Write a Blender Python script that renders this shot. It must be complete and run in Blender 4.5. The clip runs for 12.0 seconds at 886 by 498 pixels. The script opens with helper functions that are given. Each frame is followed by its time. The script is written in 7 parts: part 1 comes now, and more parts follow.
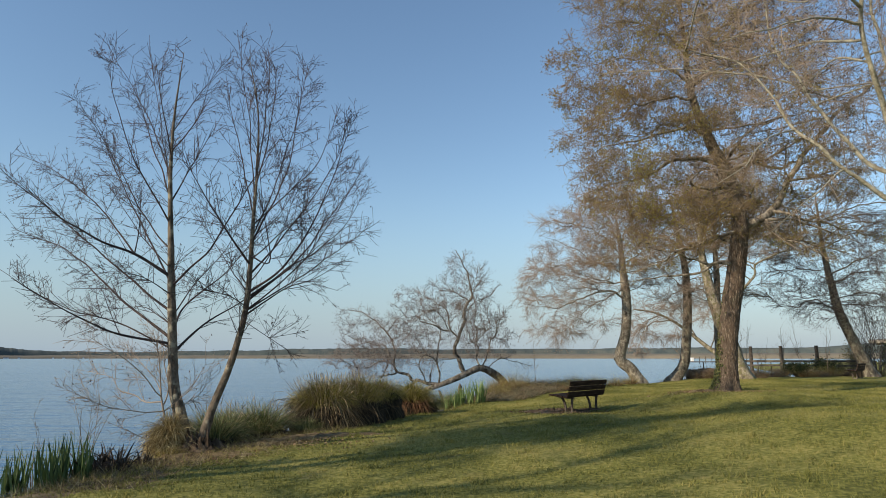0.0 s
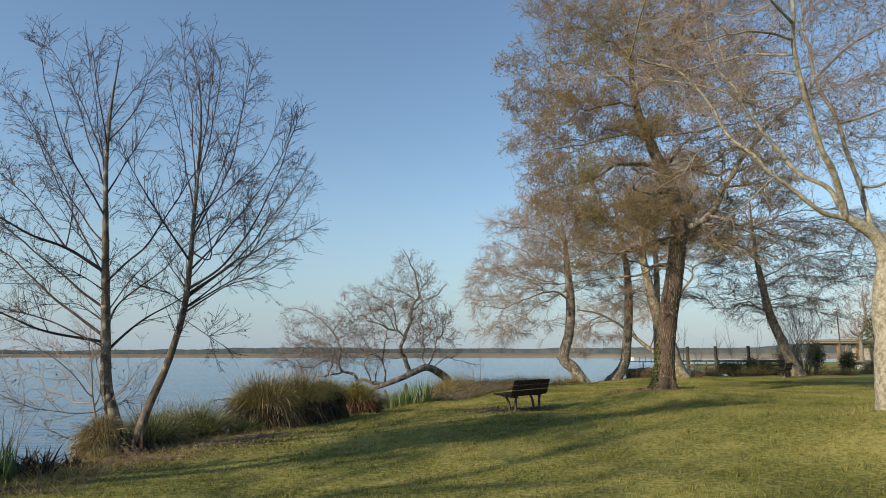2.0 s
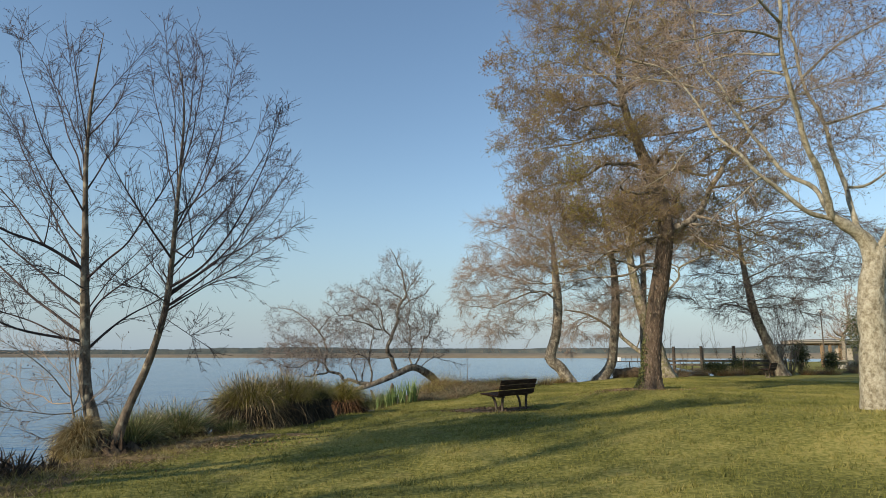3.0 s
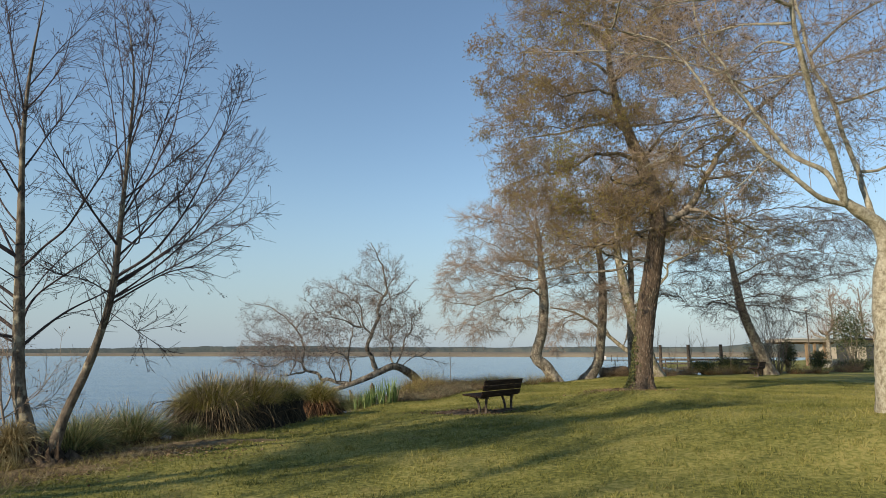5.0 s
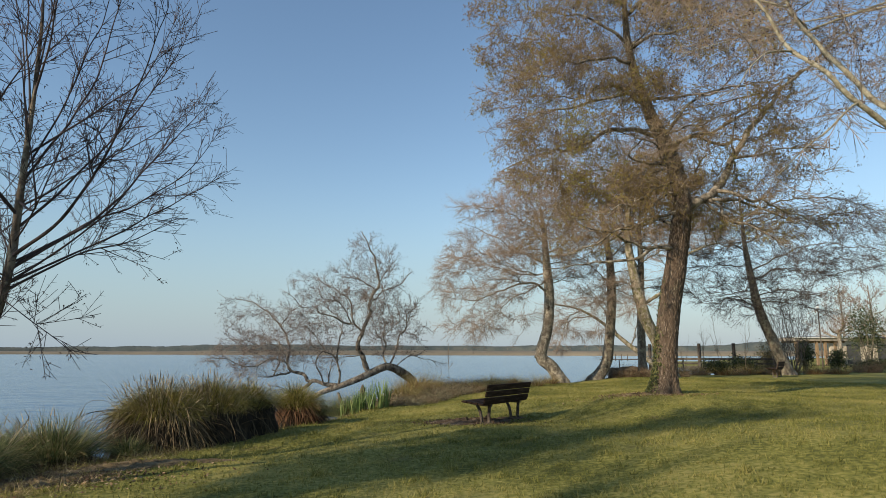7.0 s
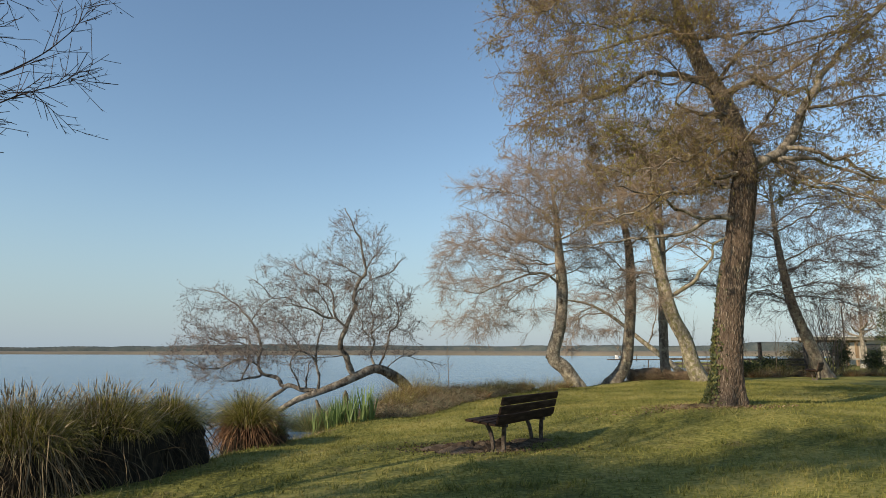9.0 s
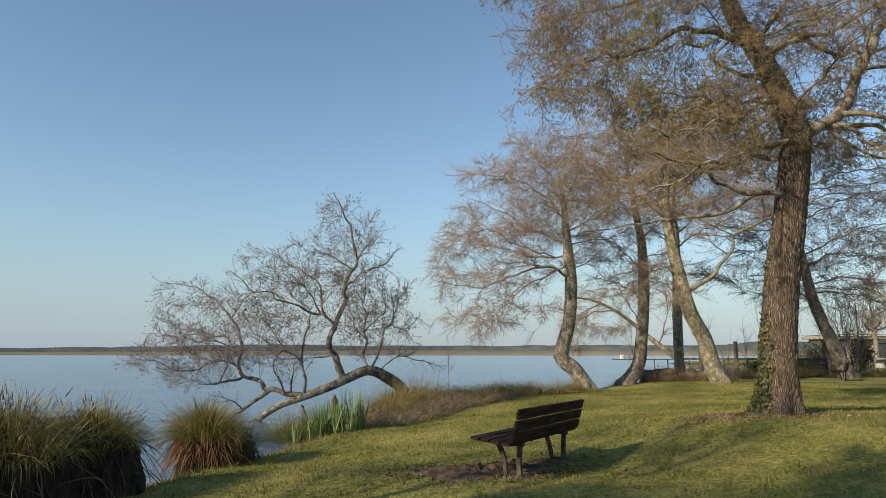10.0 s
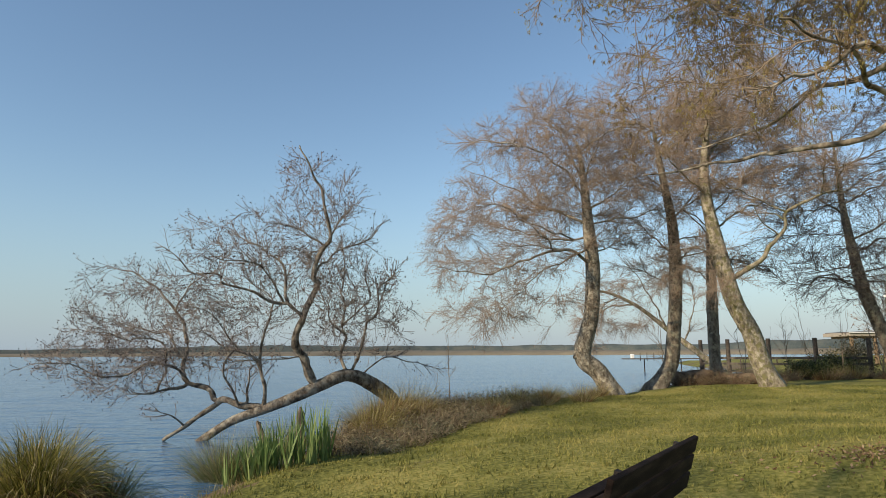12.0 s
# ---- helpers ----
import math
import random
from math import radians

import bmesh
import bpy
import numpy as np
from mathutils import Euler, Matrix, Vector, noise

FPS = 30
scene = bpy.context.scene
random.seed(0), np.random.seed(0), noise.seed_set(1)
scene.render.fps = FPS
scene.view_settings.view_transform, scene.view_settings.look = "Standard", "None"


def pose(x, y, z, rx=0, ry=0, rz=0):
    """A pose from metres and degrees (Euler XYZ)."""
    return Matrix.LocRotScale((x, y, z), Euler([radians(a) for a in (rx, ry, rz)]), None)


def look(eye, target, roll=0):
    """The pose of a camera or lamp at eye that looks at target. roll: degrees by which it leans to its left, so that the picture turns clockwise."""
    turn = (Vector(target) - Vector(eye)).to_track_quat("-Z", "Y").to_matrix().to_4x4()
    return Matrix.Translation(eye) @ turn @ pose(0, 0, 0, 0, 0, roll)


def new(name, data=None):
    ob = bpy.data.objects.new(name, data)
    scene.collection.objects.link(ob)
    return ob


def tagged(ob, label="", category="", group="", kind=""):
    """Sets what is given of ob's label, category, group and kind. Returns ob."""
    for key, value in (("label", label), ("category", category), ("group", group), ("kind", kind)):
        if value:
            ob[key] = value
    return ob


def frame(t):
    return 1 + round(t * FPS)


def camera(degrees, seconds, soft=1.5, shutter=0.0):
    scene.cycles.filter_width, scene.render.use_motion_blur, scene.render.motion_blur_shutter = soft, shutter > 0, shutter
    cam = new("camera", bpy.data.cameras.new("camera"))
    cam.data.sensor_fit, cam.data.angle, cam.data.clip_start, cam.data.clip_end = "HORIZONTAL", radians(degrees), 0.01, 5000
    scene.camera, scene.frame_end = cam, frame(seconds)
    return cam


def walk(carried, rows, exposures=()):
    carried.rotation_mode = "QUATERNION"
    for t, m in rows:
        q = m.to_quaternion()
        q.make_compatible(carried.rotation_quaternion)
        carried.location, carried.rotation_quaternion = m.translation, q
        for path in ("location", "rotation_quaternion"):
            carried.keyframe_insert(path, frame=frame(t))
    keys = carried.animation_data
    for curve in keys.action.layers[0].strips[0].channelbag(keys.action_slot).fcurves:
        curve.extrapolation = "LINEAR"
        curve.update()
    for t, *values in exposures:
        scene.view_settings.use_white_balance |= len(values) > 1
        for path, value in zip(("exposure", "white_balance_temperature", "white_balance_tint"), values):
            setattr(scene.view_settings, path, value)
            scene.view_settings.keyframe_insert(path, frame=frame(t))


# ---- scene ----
# ---------------------------------------------------------------- camera
cam = camera(69.7, 12.0, soft=0.8)
PATH = [
    (0, (0.428, 0.380, 1.292), (0.355, 2.350, 1.6295), 0.0),
    (0.5, (0.428, 0.381, 1.292), (0.386, 2.350, 1.6295), 0.0),
    (1, (0.432, 0.386, 1.291), (0.442, 2.357, 1.6275), 0.08),
    (1.5, (0.444, 0.388, 1.290), (0.497, 2.360, 1.6265), 0.08),
    (2, (0.457, 0.396, 1.288), (0.546, 2.366, 1.624), 0.08),
    (2.5, (0.470, 0.420, 1.286), (0.580, 2.389, 1.622), 0.08),
    (3, (0.487, 0.500, 1.283), (0.614, 2.468, 1.619), 0.08),
    (5, (0.672, 1.504, 1.279), (0.844, 3.469, 1.611), 0.1),
    (5.5, (0.734, 1.917, 1.282), (0.906, 3.882, 1.614), 0.1),
    (6, (0.805, 2.375, 1.291), (0.977, 4.340, 1.623), 0.1),
    (6.5, (0.873, 2.955, 1.301), (1.045, 4.920, 1.631), 0.1),
    (7, (0.945, 3.646, 1.309), (1.117, 5.612, 1.637), 0.15),
    (9, (1.309, 7.223, 1.310), (1.481, 9.189, 1.638), 0.15),
    (9.5, (1.396, 8.150, 1.310), (1.568, 10.116, 1.638), 0.1),
    (10, (1.488, 9.138, 1.311), (1.660, 11.104, 1.639), 0.05),
    (10.5, (1.587, 10.127, 1.312), (1.760, 12.093, 1.640), 0),
    (11, (1.680, 11.078, 1.313), (1.853, 13.043, 1.641), -0.1),
    (11.5, (1.771, 12.055, 1.312), (1.944, 14.020, 1.640), -0.15),
    (12, (1.859, 13.000, 1.310), (2.032, 14.965, 1.638), -0.2),
]
walk(cam, [(t, look(e, g, r)) for t, e, g, r in PATH], exposures=[(0, 0, 6420, 10), (3, 0, 6560, 10), (12, 0, 6600, 10)])

# ---------------------------------------------------------------- daylight
SUN_TO = Vector((-0.83, -0.55, 0.486)).normalized()      # low afternoon sun over the lake
SUN_EL = math.asin(SUN_TO.z)
world = bpy.data.worlds.new("world")
scene.world = world
world.use_nodes = True
wn = world.node_tree.nodes
sky = wn.new("ShaderNodeTexSky")
sky.sky_type = "NISHITA"
sky.sun_disc = False
sky.sun_elevation = SUN_EL
sky.sun_rotation = math.atan2(SUN_TO.x, SUN_TO.y)
sky.altitude = 0
sky.air_density, sky.dust_density, sky.ozone_density = 1.3, 0.2, 3.2
wn["Background"].inputs["Strength"].default_value = 0.15
wl = world.node_tree.links
# haze towards the horizon, the same all round
wco, wsep, whaze, wmix = wn.new("ShaderNodeTexCoord"), wn.new("ShaderNodeSeparateXYZ"), wn.new("ShaderNodeMapRange"), wn.new("ShaderNodeMix")
wl.new(wco.outputs["Generated"], wsep.inputs[0])
wl.new(wsep.outputs["Z"], whaze.inputs["Value"])
whaze.interpolation_type = "SMOOTHERSTEP"
for key, value in (("From Min", -.12), ("From Max", .33), ("To Min", 1.0), ("To Max", 0.0)):
    whaze.inputs[key].default_value = value
wmix.data_type = "RGBA"
wl.new(whaze.outputs[0], wmix.inputs["Factor"])
wl.new(sky.outputs[0], wmix.inputs["A"])
wmix.inputs["B"].default_value = (2.05, 2.88, 3.74, 1)
wl.new(wmix.outputs["Result"], wn["Background"].inputs["Color"])
sun = new("sun", bpy.data.lights.new("sun", "SUN"))
sun.data.energy, sun.data.angle, sun.data.color = 5.35, radians(0.7), (1.0, 0.855, 0.645)
sun.matrix_world = look(SUN_TO * 60, (0, 0, 0))
scene.view_settings.exposure = 0.0


# ---------------------------------------------------------------- materials
def material(name, colours, scale=4.0, stretch=(1, 1, 1), rough=0.8, bump=0.3, fine=40.0, detail=6.0,
             dist=0.02, island=0.0, spots=None, spot_scale=3.0, spot_cut=(0.55, 0.62), spec=0.3, ramp=(0.3, 0.7), through_light=0.0, fine_share=0.45):
    """Node material: a ramp of colours over two scales of noise, relief from the same, and if wanted patches of a second colour."""
    m = bpy.data.materials.new(name)
    m.use_nodes = True
    n, l = m.node_tree.nodes, m.node_tree.links
    b = n["Principled BSDF"]
    b.inputs["Roughness"].default_value = rough
    b.inputs["Specular IOR Level"].default_value = spec
    co = n.new("ShaderNodeTexCoord")
    mp = n.new("ShaderNodeMapping")
    mp.inputs["Scale"].default_value = stretch
    l.new(co.outputs["Object"], mp.inputs["Vector"])
    n1 = n.new("ShaderNodeTexNoise")
    n1.inputs["Scale"].default_value, n1.inputs["Detail"].default_value = scale, detail
    n2 = n.new("ShaderNodeTexNoise")
    n2.inputs["Scale"].default_value, n2.inputs["Detail"].default_value = fine, 3.0
    for q in (n1, n2):
        l.new(mp.outputs[0], q.inputs["Vector"])
    mix = n.new("ShaderNodeMath")
    mix.operation = "MULTIPLY_ADD"
    l.new(n2.outputs["Fac"], mix.inputs[0])
    mix.inputs[1].default_value = fine_share
    add = n.new("ShaderNodeMath")
    add.operation = "MULTIPLY_ADD"
    l.new(n1.outputs["Fac"], add.inputs[0])
    add.inputs[1].default_value, add.inputs[2].default_value = 0.9, 0.045 - fine_share / 2
    l.new(add.outputs[0], mix.inputs[2])
    fac = mix.outputs[0]
    if island:
        geo = n.new("ShaderNodeNewGeometry")
        isl = n.new("ShaderNodeMath")
        isl.operation = "MULTIPLY_ADD"
        l.new(geo.outputs["Random Per Island"], isl.inputs[0])
        isl.inputs[1].default_value, = (island,)
        sub = n.new("ShaderNodeMath")
        sub.operation = "SUBTRACT"
        l.new(fac, sub.inputs[0])
        sub.inputs[1].default_value = island / 2
        l.new(sub.outputs[0], isl.inputs[2])
        fac = isl.outputs[0]
    cr = n.new("ShaderNodeValToRGB")
    el = cr.color_ramp.elements
    for i, c in enumerate(colours):
        p = ramp[0] + (ramp[1] - ramp[0]) * i / max(1, len(colours) - 1)
        e = el[i] if i < 2 else el.new(p)
        e.position, e.color = p, (*c, 1)
    l.new(fac, cr.inputs[0])
    col = cr.outputs[0]
    if spots:
        n3 = n.new("ShaderNodeTexNoise")
        n3.inputs["Scale"].default_value, n3.inputs["Detail"].default_value = spot_scale, 5.0
        l.new(co.outputs["Object"], n3.inputs["Vector"])
        c3 = n.new("ShaderNodeValToRGB")
        c3.color_ramp.elements[0].position, c3.color_ramp.elements[1].position = spot_cut
        l.new(n3.outputs["Fac"], c3.inputs[0])
        mx = n.new("ShaderNodeMix")
        mx.data_type = "RGBA"
        l.new(c3.outputs[0], mx.inputs["Factor"])
        l.new(col, mx.inputs["A"])
        mx.inputs["B"].default_value = (*spots, 1)
        col = mx.outputs["Result"]
    l.new(col, b.inputs["Base Color"])
    if bump:
        bp = n.new("ShaderNodeBump")
        bp.inputs["Strength"].default_value, bp.inputs["Distance"].default_value = bump, dist
        l.new(fac if not island else mix.outputs[0], bp.inputs["Height"])
        l.new(bp.outputs[0], b.inputs["Normal"])
    if through_light:
        tr = n.new("ShaderNodeBsdfTranslucent")
        l.new(col, tr.inputs["Color"])
        ms = n.new("ShaderNodeMixShader")
        ms.inputs[0].default_value = through_light
        l.new(b.outputs[0], ms.inputs[1])
        l.new(tr.outputs[0], ms.inputs[2])
        l.new(ms.outputs[0], n["Material Output"].inputs["Surface"])
    return m


M = {}
M["oak_bark"] = material("oak_bark", [(.16, .12, .085), (.3, .23, .168), (.47, .38, .29)], 14, (1, 1, .3), .92, 1.0, 55, dist=.03,
                         spots=(.30, .27, .19), spot_scale=2.2, spot_cut=(.55, .75))


def furrow(m, scale, cut, dark, dist):
    """Adds a net of deep cracks between long bark plates."""
    n, l = m.node_tree.nodes, m.node_tree.links
    b = n["Principled BSDF"]
    co, mp, ns, vo = (n.new("ShaderNode" + q) for q in ("TexCoord", "Mapping", "TexNoise", "TexVoronoi"))
    mp.inputs["Scale"].default_value = scale
    ns.inputs["Scale"].default_value, ns.inputs["Detail"].default_value = 8, 5
    l.new(co.outputs["Object"], ns.inputs["Vector"])
    wa = n.new("ShaderNodeVectorMath")
    wa.operation = "MULTIPLY_ADD"
    l.new(ns.outputs["Color"], wa.inputs[0])
    wa.inputs[1].default_value = (.085, .085, .5)
    l.new(co.outputs["Object"], wa.inputs[2])
    l.new(wa.outputs[0], mp.inputs["Vector"])
    vo.feature = "DISTANCE_TO_EDGE"
    vo.inputs["Scale"].default_value = 1
    l.new(mp.outputs[0], vo.inputs["Vector"])
    cr = n.new("ShaderNodeMapRange")
    cr.inputs["From Max"].default_value = cut
    l.new(vo.outputs["Distance"], cr.inputs["Value"])
    mx = n.new("ShaderNodeMix")
    mx.data_type = "RGBA"
    l.new(cr.outputs[0], mx.inputs["Factor"])
    mx.inputs["A"].default_value = (*dark, 1)
    l.new(b.inputs["Base Color"].links[0].from_socket, mx.inputs["B"])
    l.new(mx.outputs["Result"], b.inputs["Base Color"])
    bp = n.new("ShaderNodeBump")
    bp.inputs["Strength"].default_value, bp.inputs["Distance"].default_value = 1.0, dist
    l.new(cr.outputs[0], bp.inputs["Height"])
    l.new(b.inputs["Normal"].links[0].from_socket, bp.inputs["Normal"])
    l.new(bp.outputs[0], b.inputs["Normal"])


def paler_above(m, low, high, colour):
    """Grey lichen that covers more and more of the bark between two heights, in a tone brightened for sunlight."""
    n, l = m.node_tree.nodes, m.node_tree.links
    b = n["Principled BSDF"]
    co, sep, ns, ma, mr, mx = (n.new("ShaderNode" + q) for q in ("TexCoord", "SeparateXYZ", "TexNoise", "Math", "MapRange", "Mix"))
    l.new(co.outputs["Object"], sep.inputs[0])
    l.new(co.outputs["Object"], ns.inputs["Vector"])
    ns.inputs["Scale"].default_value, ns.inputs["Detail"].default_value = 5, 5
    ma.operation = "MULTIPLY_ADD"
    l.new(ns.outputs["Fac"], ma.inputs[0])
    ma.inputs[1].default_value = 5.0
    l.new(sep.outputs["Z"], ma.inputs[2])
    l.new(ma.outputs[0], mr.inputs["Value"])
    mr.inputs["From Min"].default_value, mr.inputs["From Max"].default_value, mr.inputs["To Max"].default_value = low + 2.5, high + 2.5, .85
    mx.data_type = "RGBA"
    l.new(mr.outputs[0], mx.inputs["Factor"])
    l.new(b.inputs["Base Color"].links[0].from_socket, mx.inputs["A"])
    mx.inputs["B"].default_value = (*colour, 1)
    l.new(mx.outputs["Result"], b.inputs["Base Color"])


# lichen tone raised so that the upper trunk looks sunlit
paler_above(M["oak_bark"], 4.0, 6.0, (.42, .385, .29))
furrow(M["oak_bark"], (34, 34, 2.6), .36, (.125, .088, .064), .035)
M["oak_bark"].node_tree.nodes["Principled BSDF"].inputs["Specular IOR Level"].default_value = .15
M["oak_limb"] = material("oak_limb", [(.05, .04, .03), (.23, .195, .15), (.52, .465, .375)], 6, (1, 1, .5), .9, .5, 30)
M["young_bark"] = material("young_bark", [(.045, .036, .027), (.125, .10, .075), (.22, .183, .138)], 11, (1, 1, .5), .85, .7, 40,
                           spots=(.31, .28, .21), spot_scale=6, spot_cut=(.56, .64))
M["young_twig"] = material("young_twig", [(.03, .023, .024), (.095, .07, .067)], 3, rough=.8, bump=0)
M["grey_bark"] = material("grey_bark", [(.07, .056, .042), (.2, .168, .125), (.42, .37, .29)], 7, (1, 1, .6), .9, .8, 28, dist=.03,
                          spots=(.38, .35, .275), spot_scale=10, spot_cut=(.52, .68))
M["lean_bark"] = material("lean_bark", [(.045, .036, .028), (.135, .11, .085), (.27, .232, .185)], 7, (1, 1, .5), .9, .8, 28, dist=.03,
                          spots=(.33, .30, .245), spot_scale=7, spot_cut=(.46, .68))
M["dark_bark"] = material("dark_bark", [(.06, .048, .036), (.16, .13, .098), (.28, .236, .175)], 7, (1, 1, .35), .9, .8, 35, dist=.03,
                          spots=(.29, .265, .19), spot_scale=7, spot_cut=(.50, .68))
M["pale_bark"] = material("pale_bark", [(.08, .066, .046), (.24, .205, .15), (.44, .395, .31)], 7, (1, 1, .6), .9, 1.0, 24, dist=.03,
                          spots=(.17, .155, .075), spot_scale=8, spot_cut=(.50, .60))
M["plane_bark"] = material("plane_bark", [(.14, .118, .078), (.27, .24, .17), (.44, .41, .32)], 14, (1, 1, .6), .9, 1.0, 60, dist=.03,
                           spots=(.40, .375, .295), spot_scale=20.0, spot_cut=(.46, .70))
M["brown_twig"] = material("brown_twig", [(.165, .122, .083), (.305, .23, .155)], 2, rough=.85, bump=0)
M["grey_twig"] = material("grey_twig", [(.22, .168, .127), (.39, .305, .228)], 2, rough=.85, bump=0)
M["dark_twig"] = material("dark_twig", [(.085, .07, .062), (.17, .142, .12)], 2, rough=.85, bump=0)
M["alder_twig"] = material("alder_twig", [(.15, .125, .11), (.28, .235, .2)], 2, rough=.85, bump=0)
M["red_twig"] = material("red_twig", [(.15, .088, .056), (.27, .17, .11)], 2, rough=.8, bump=0)
M["oak_catkin"] = material("oak_catkin", [(.235, .155, .085), (.305, .225, .092), (.37, .325, .088)], .6, rough=.8, bump=0, fine=3, island=.22, through_light=.4, ramp=(.36, .64))
M["alder_catkin"] = material("alder_catkin", [(.05, .032, .028), (.11, .07, .05)], 2, rough=.8, bump=0, fine=3, island=.5)
M["bud"] = material("bud", [(.24, .16, .11), (.40, .28, .19)], 2, rough=.8, bump=0, fine=3, island=.5, through_light=.2)
M["ground"] = material("ground", [(.096, .098, .026), (.19, .185, .047), (.305, .264, .083)], .55, rough=.95, bump=.4, fine=16, dist=.04,
                       spots=(.17, .125, .06), spot_scale=.9, spot_cut=(.62, .80), spec=.1, fine_share=1.0)
M["lawn_blade"] = material("lawn_blade", [(.112, .123, .03), (.208, .205, .052), (.338, .29, .095)], .55, rough=.8, bump=0, fine=6, island=.28, through_light=.3)
M["soil"] = material("soil", [(.04, .025, .015), (.105, .072, .044), (.2, .148, .098)], 5, rough=.95, bump=1, fine=35, dist=.04)
M["mud"] = material("mud", [(.07, .048, .026), (.16, .115, .06), (.26, .195, .11)], 4, rough=.95, bump=.8, fine=30, dist=.04)
M["sedge"] = material("sedge", [(.06, .066, .013), (.19, .182, .037), (.43, .365, .10)], 1.2, rough=.6, bump=0, fine=3, island=.7, through_light=.4, spec=.15)
M["low_sedge"] = material("low_sedge", [(.04, .062, .02), (.115, .15, .048), (.29, .3, .12)], 1.2, rough=.6, bump=0, fine=3, island=.7, through_light=.25)
M["dry_sedge"] = material("dry_sedge", [(.18, .132, .058), (.37, .292, .145), (.53, .45, .25)], 1.2, rough=.8, bump=0, fine=3, island=.6, through_light=.3, spec=.15)
M["rust_sedge"] = material("rust_sedge", [(.13, .065, .032), (.30, .165, .085)], 1.2, rough=.8, bump=0, fine=3, island=.6, through_light=.2)
# iris leaves in two tones: bright, and darkened for shade over the near clumps
M["lit_iris"] = material("lit_iris", [(.05, .095, .03), (.125, .195, .06), (.26, .325, .115)], 1.2, rough=.45, bump=0, fine=3, island=.6, through_light=.3)
M["iris"] = material("iris", [(.022, .045, .016), (.058, .1, .032), (.13, .175, .06)], 1.2, rough=.45, bump=0, fine=3, island=.6, through_light=.3)
M["ivy"] = material("ivy", [(.03, .042, .015), (.08, .092, .03), (.16, .155, .055)], 2, rough=.5, bump=0, fine=5, island=.7, through_light=.2)
M["evergreen"] = material("evergreen", [(.02, .032, .012), (.06, .08, .027), (.12, .13, .05)], 1.5, rough=.55, bump=0, fine=4, island=.6, through_light=.15)
M["bench_wood"] = material("bench_wood", [(.016, .009, .006), (.036, .021, .014), (.07, .044, .03)], 3, (1, 1, 6), .75, .25, 60, dist=.004, spec=.1)
M["bench_metal"] = material("bench_metal", [(.024, .017, .012), (.06, .044, .032), (.125, .098, .074)], 12, rough=.7, bump=.3, fine=80, dist=.004)
M["post_wood"] = material("post_wood", [(.04, .032, .026), (.095, .077, .06), (.16, .135, .105)], 5, (1, 1, .3), .9, .4, 40)
M["dead_wood"] = material("dead_wood", [(.05, .04, .03), (.13, .105, .08), (.24, .20, .16)], 6, (1, 1, .3), .9, .6, 40)
M["render_wall"] = material("render_wall", [(.50, .43, .33), (.58, .50, .39)], 1.5, rough=.9, bump=.1)
M["roof_edge"] = material("roof_edge", [(.3, .26, .21), (.37, .32, .26)], 1.5, rough=.8, bump=.1)
M["roof_dark"] = material("roof_dark", [(.05, .05, .055), (.09, .09, .10)], 1.5, rough=.8, bump=.1)
M["timber"] = material("timber", [(.2, .135, .08), (.31, .215, .13)], 3, (1, 1, .3), .8, .2)
M["white_paint"] = material("white_paint", [(.70, .69, .66), (.80, .79, .76)], 2, rough=.6, bump=.05)
M["pale_stone"] = material("pale_stone", [(.34, .32, .28), (.46, .44, .39)], 5, rough=.85, bump=.3)
M["lamp_metal"] = material("lamp_metal", [(.05, .05, .05), (.09, .09, .09)], 3, rough=.5, bump=.05)
M["far_wood"] = material("far_wood", [(.048, .062, .064), (.07, .085, .082), (.1, .107, .095)], .03, rough=1, bump=0, fine=.25, island=.5)
M["far_reed"] = material("far_reed", [(.14, .123, .094), (.2, .17, .122)], .01, (1, 1, 3), 1, 0, .05)
M["log"] = material("log", [(.085, .055, .034), (.18, .125, .08), (.28, .205, .135)], 6, (1, 1, .6), .9, .5, 40)


def water_material():
    m = bpy.data.materials.new("lake_water")
    m.use_nodes = True
    n, l = m.node_tree.nodes, m.node_tree.links
    b = n["Principled BSDF"]
    b.inputs["Base Color"].default_value = (.05, .12, .22, 1)
    b.inputs["Roughness"].default_value = 0.13
    b.inputs["IOR"].default_value = 1.333
    co = n.new("ShaderNodeTexCoord")
    prev = None
    for sc, stretch, strength, dist in ((1.3, (.55, 1.25, 1), .8, .12), (5.5, (.6, 1.2, 1), .7, .035), (.18, (.5, 1.2, 1), .5, .35)):
        mp = n.new("ShaderNodeMapping")
        mp.inputs["Scale"].default_value = stretch
        mp.inputs["Rotation"].default_value = (0, 0, .35)
        l.new(co.outputs["Object"], mp.inputs["Vector"])
        q = n.new("ShaderNodeTexNoise")
        q.inputs["Scale"].default_value, q.inputs["Detail"].default_value = sc, 3
        l.new(mp.outputs[0], q.inputs["Vector"])
        bp = n.new("ShaderNodeBump")
        bp.inputs["Strength"].default_value, bp.inputs["Distance"].default_value = strength, dist
        l.new(q.outputs["Fac"], bp.inputs["Height"])
        if prev:
            l.new(prev.outputs[0], bp.inputs["Normal"])
        prev = bp
    l.new(prev.outputs[0], b.inputs["Normal"])
    return m


M["water"] = water_material()


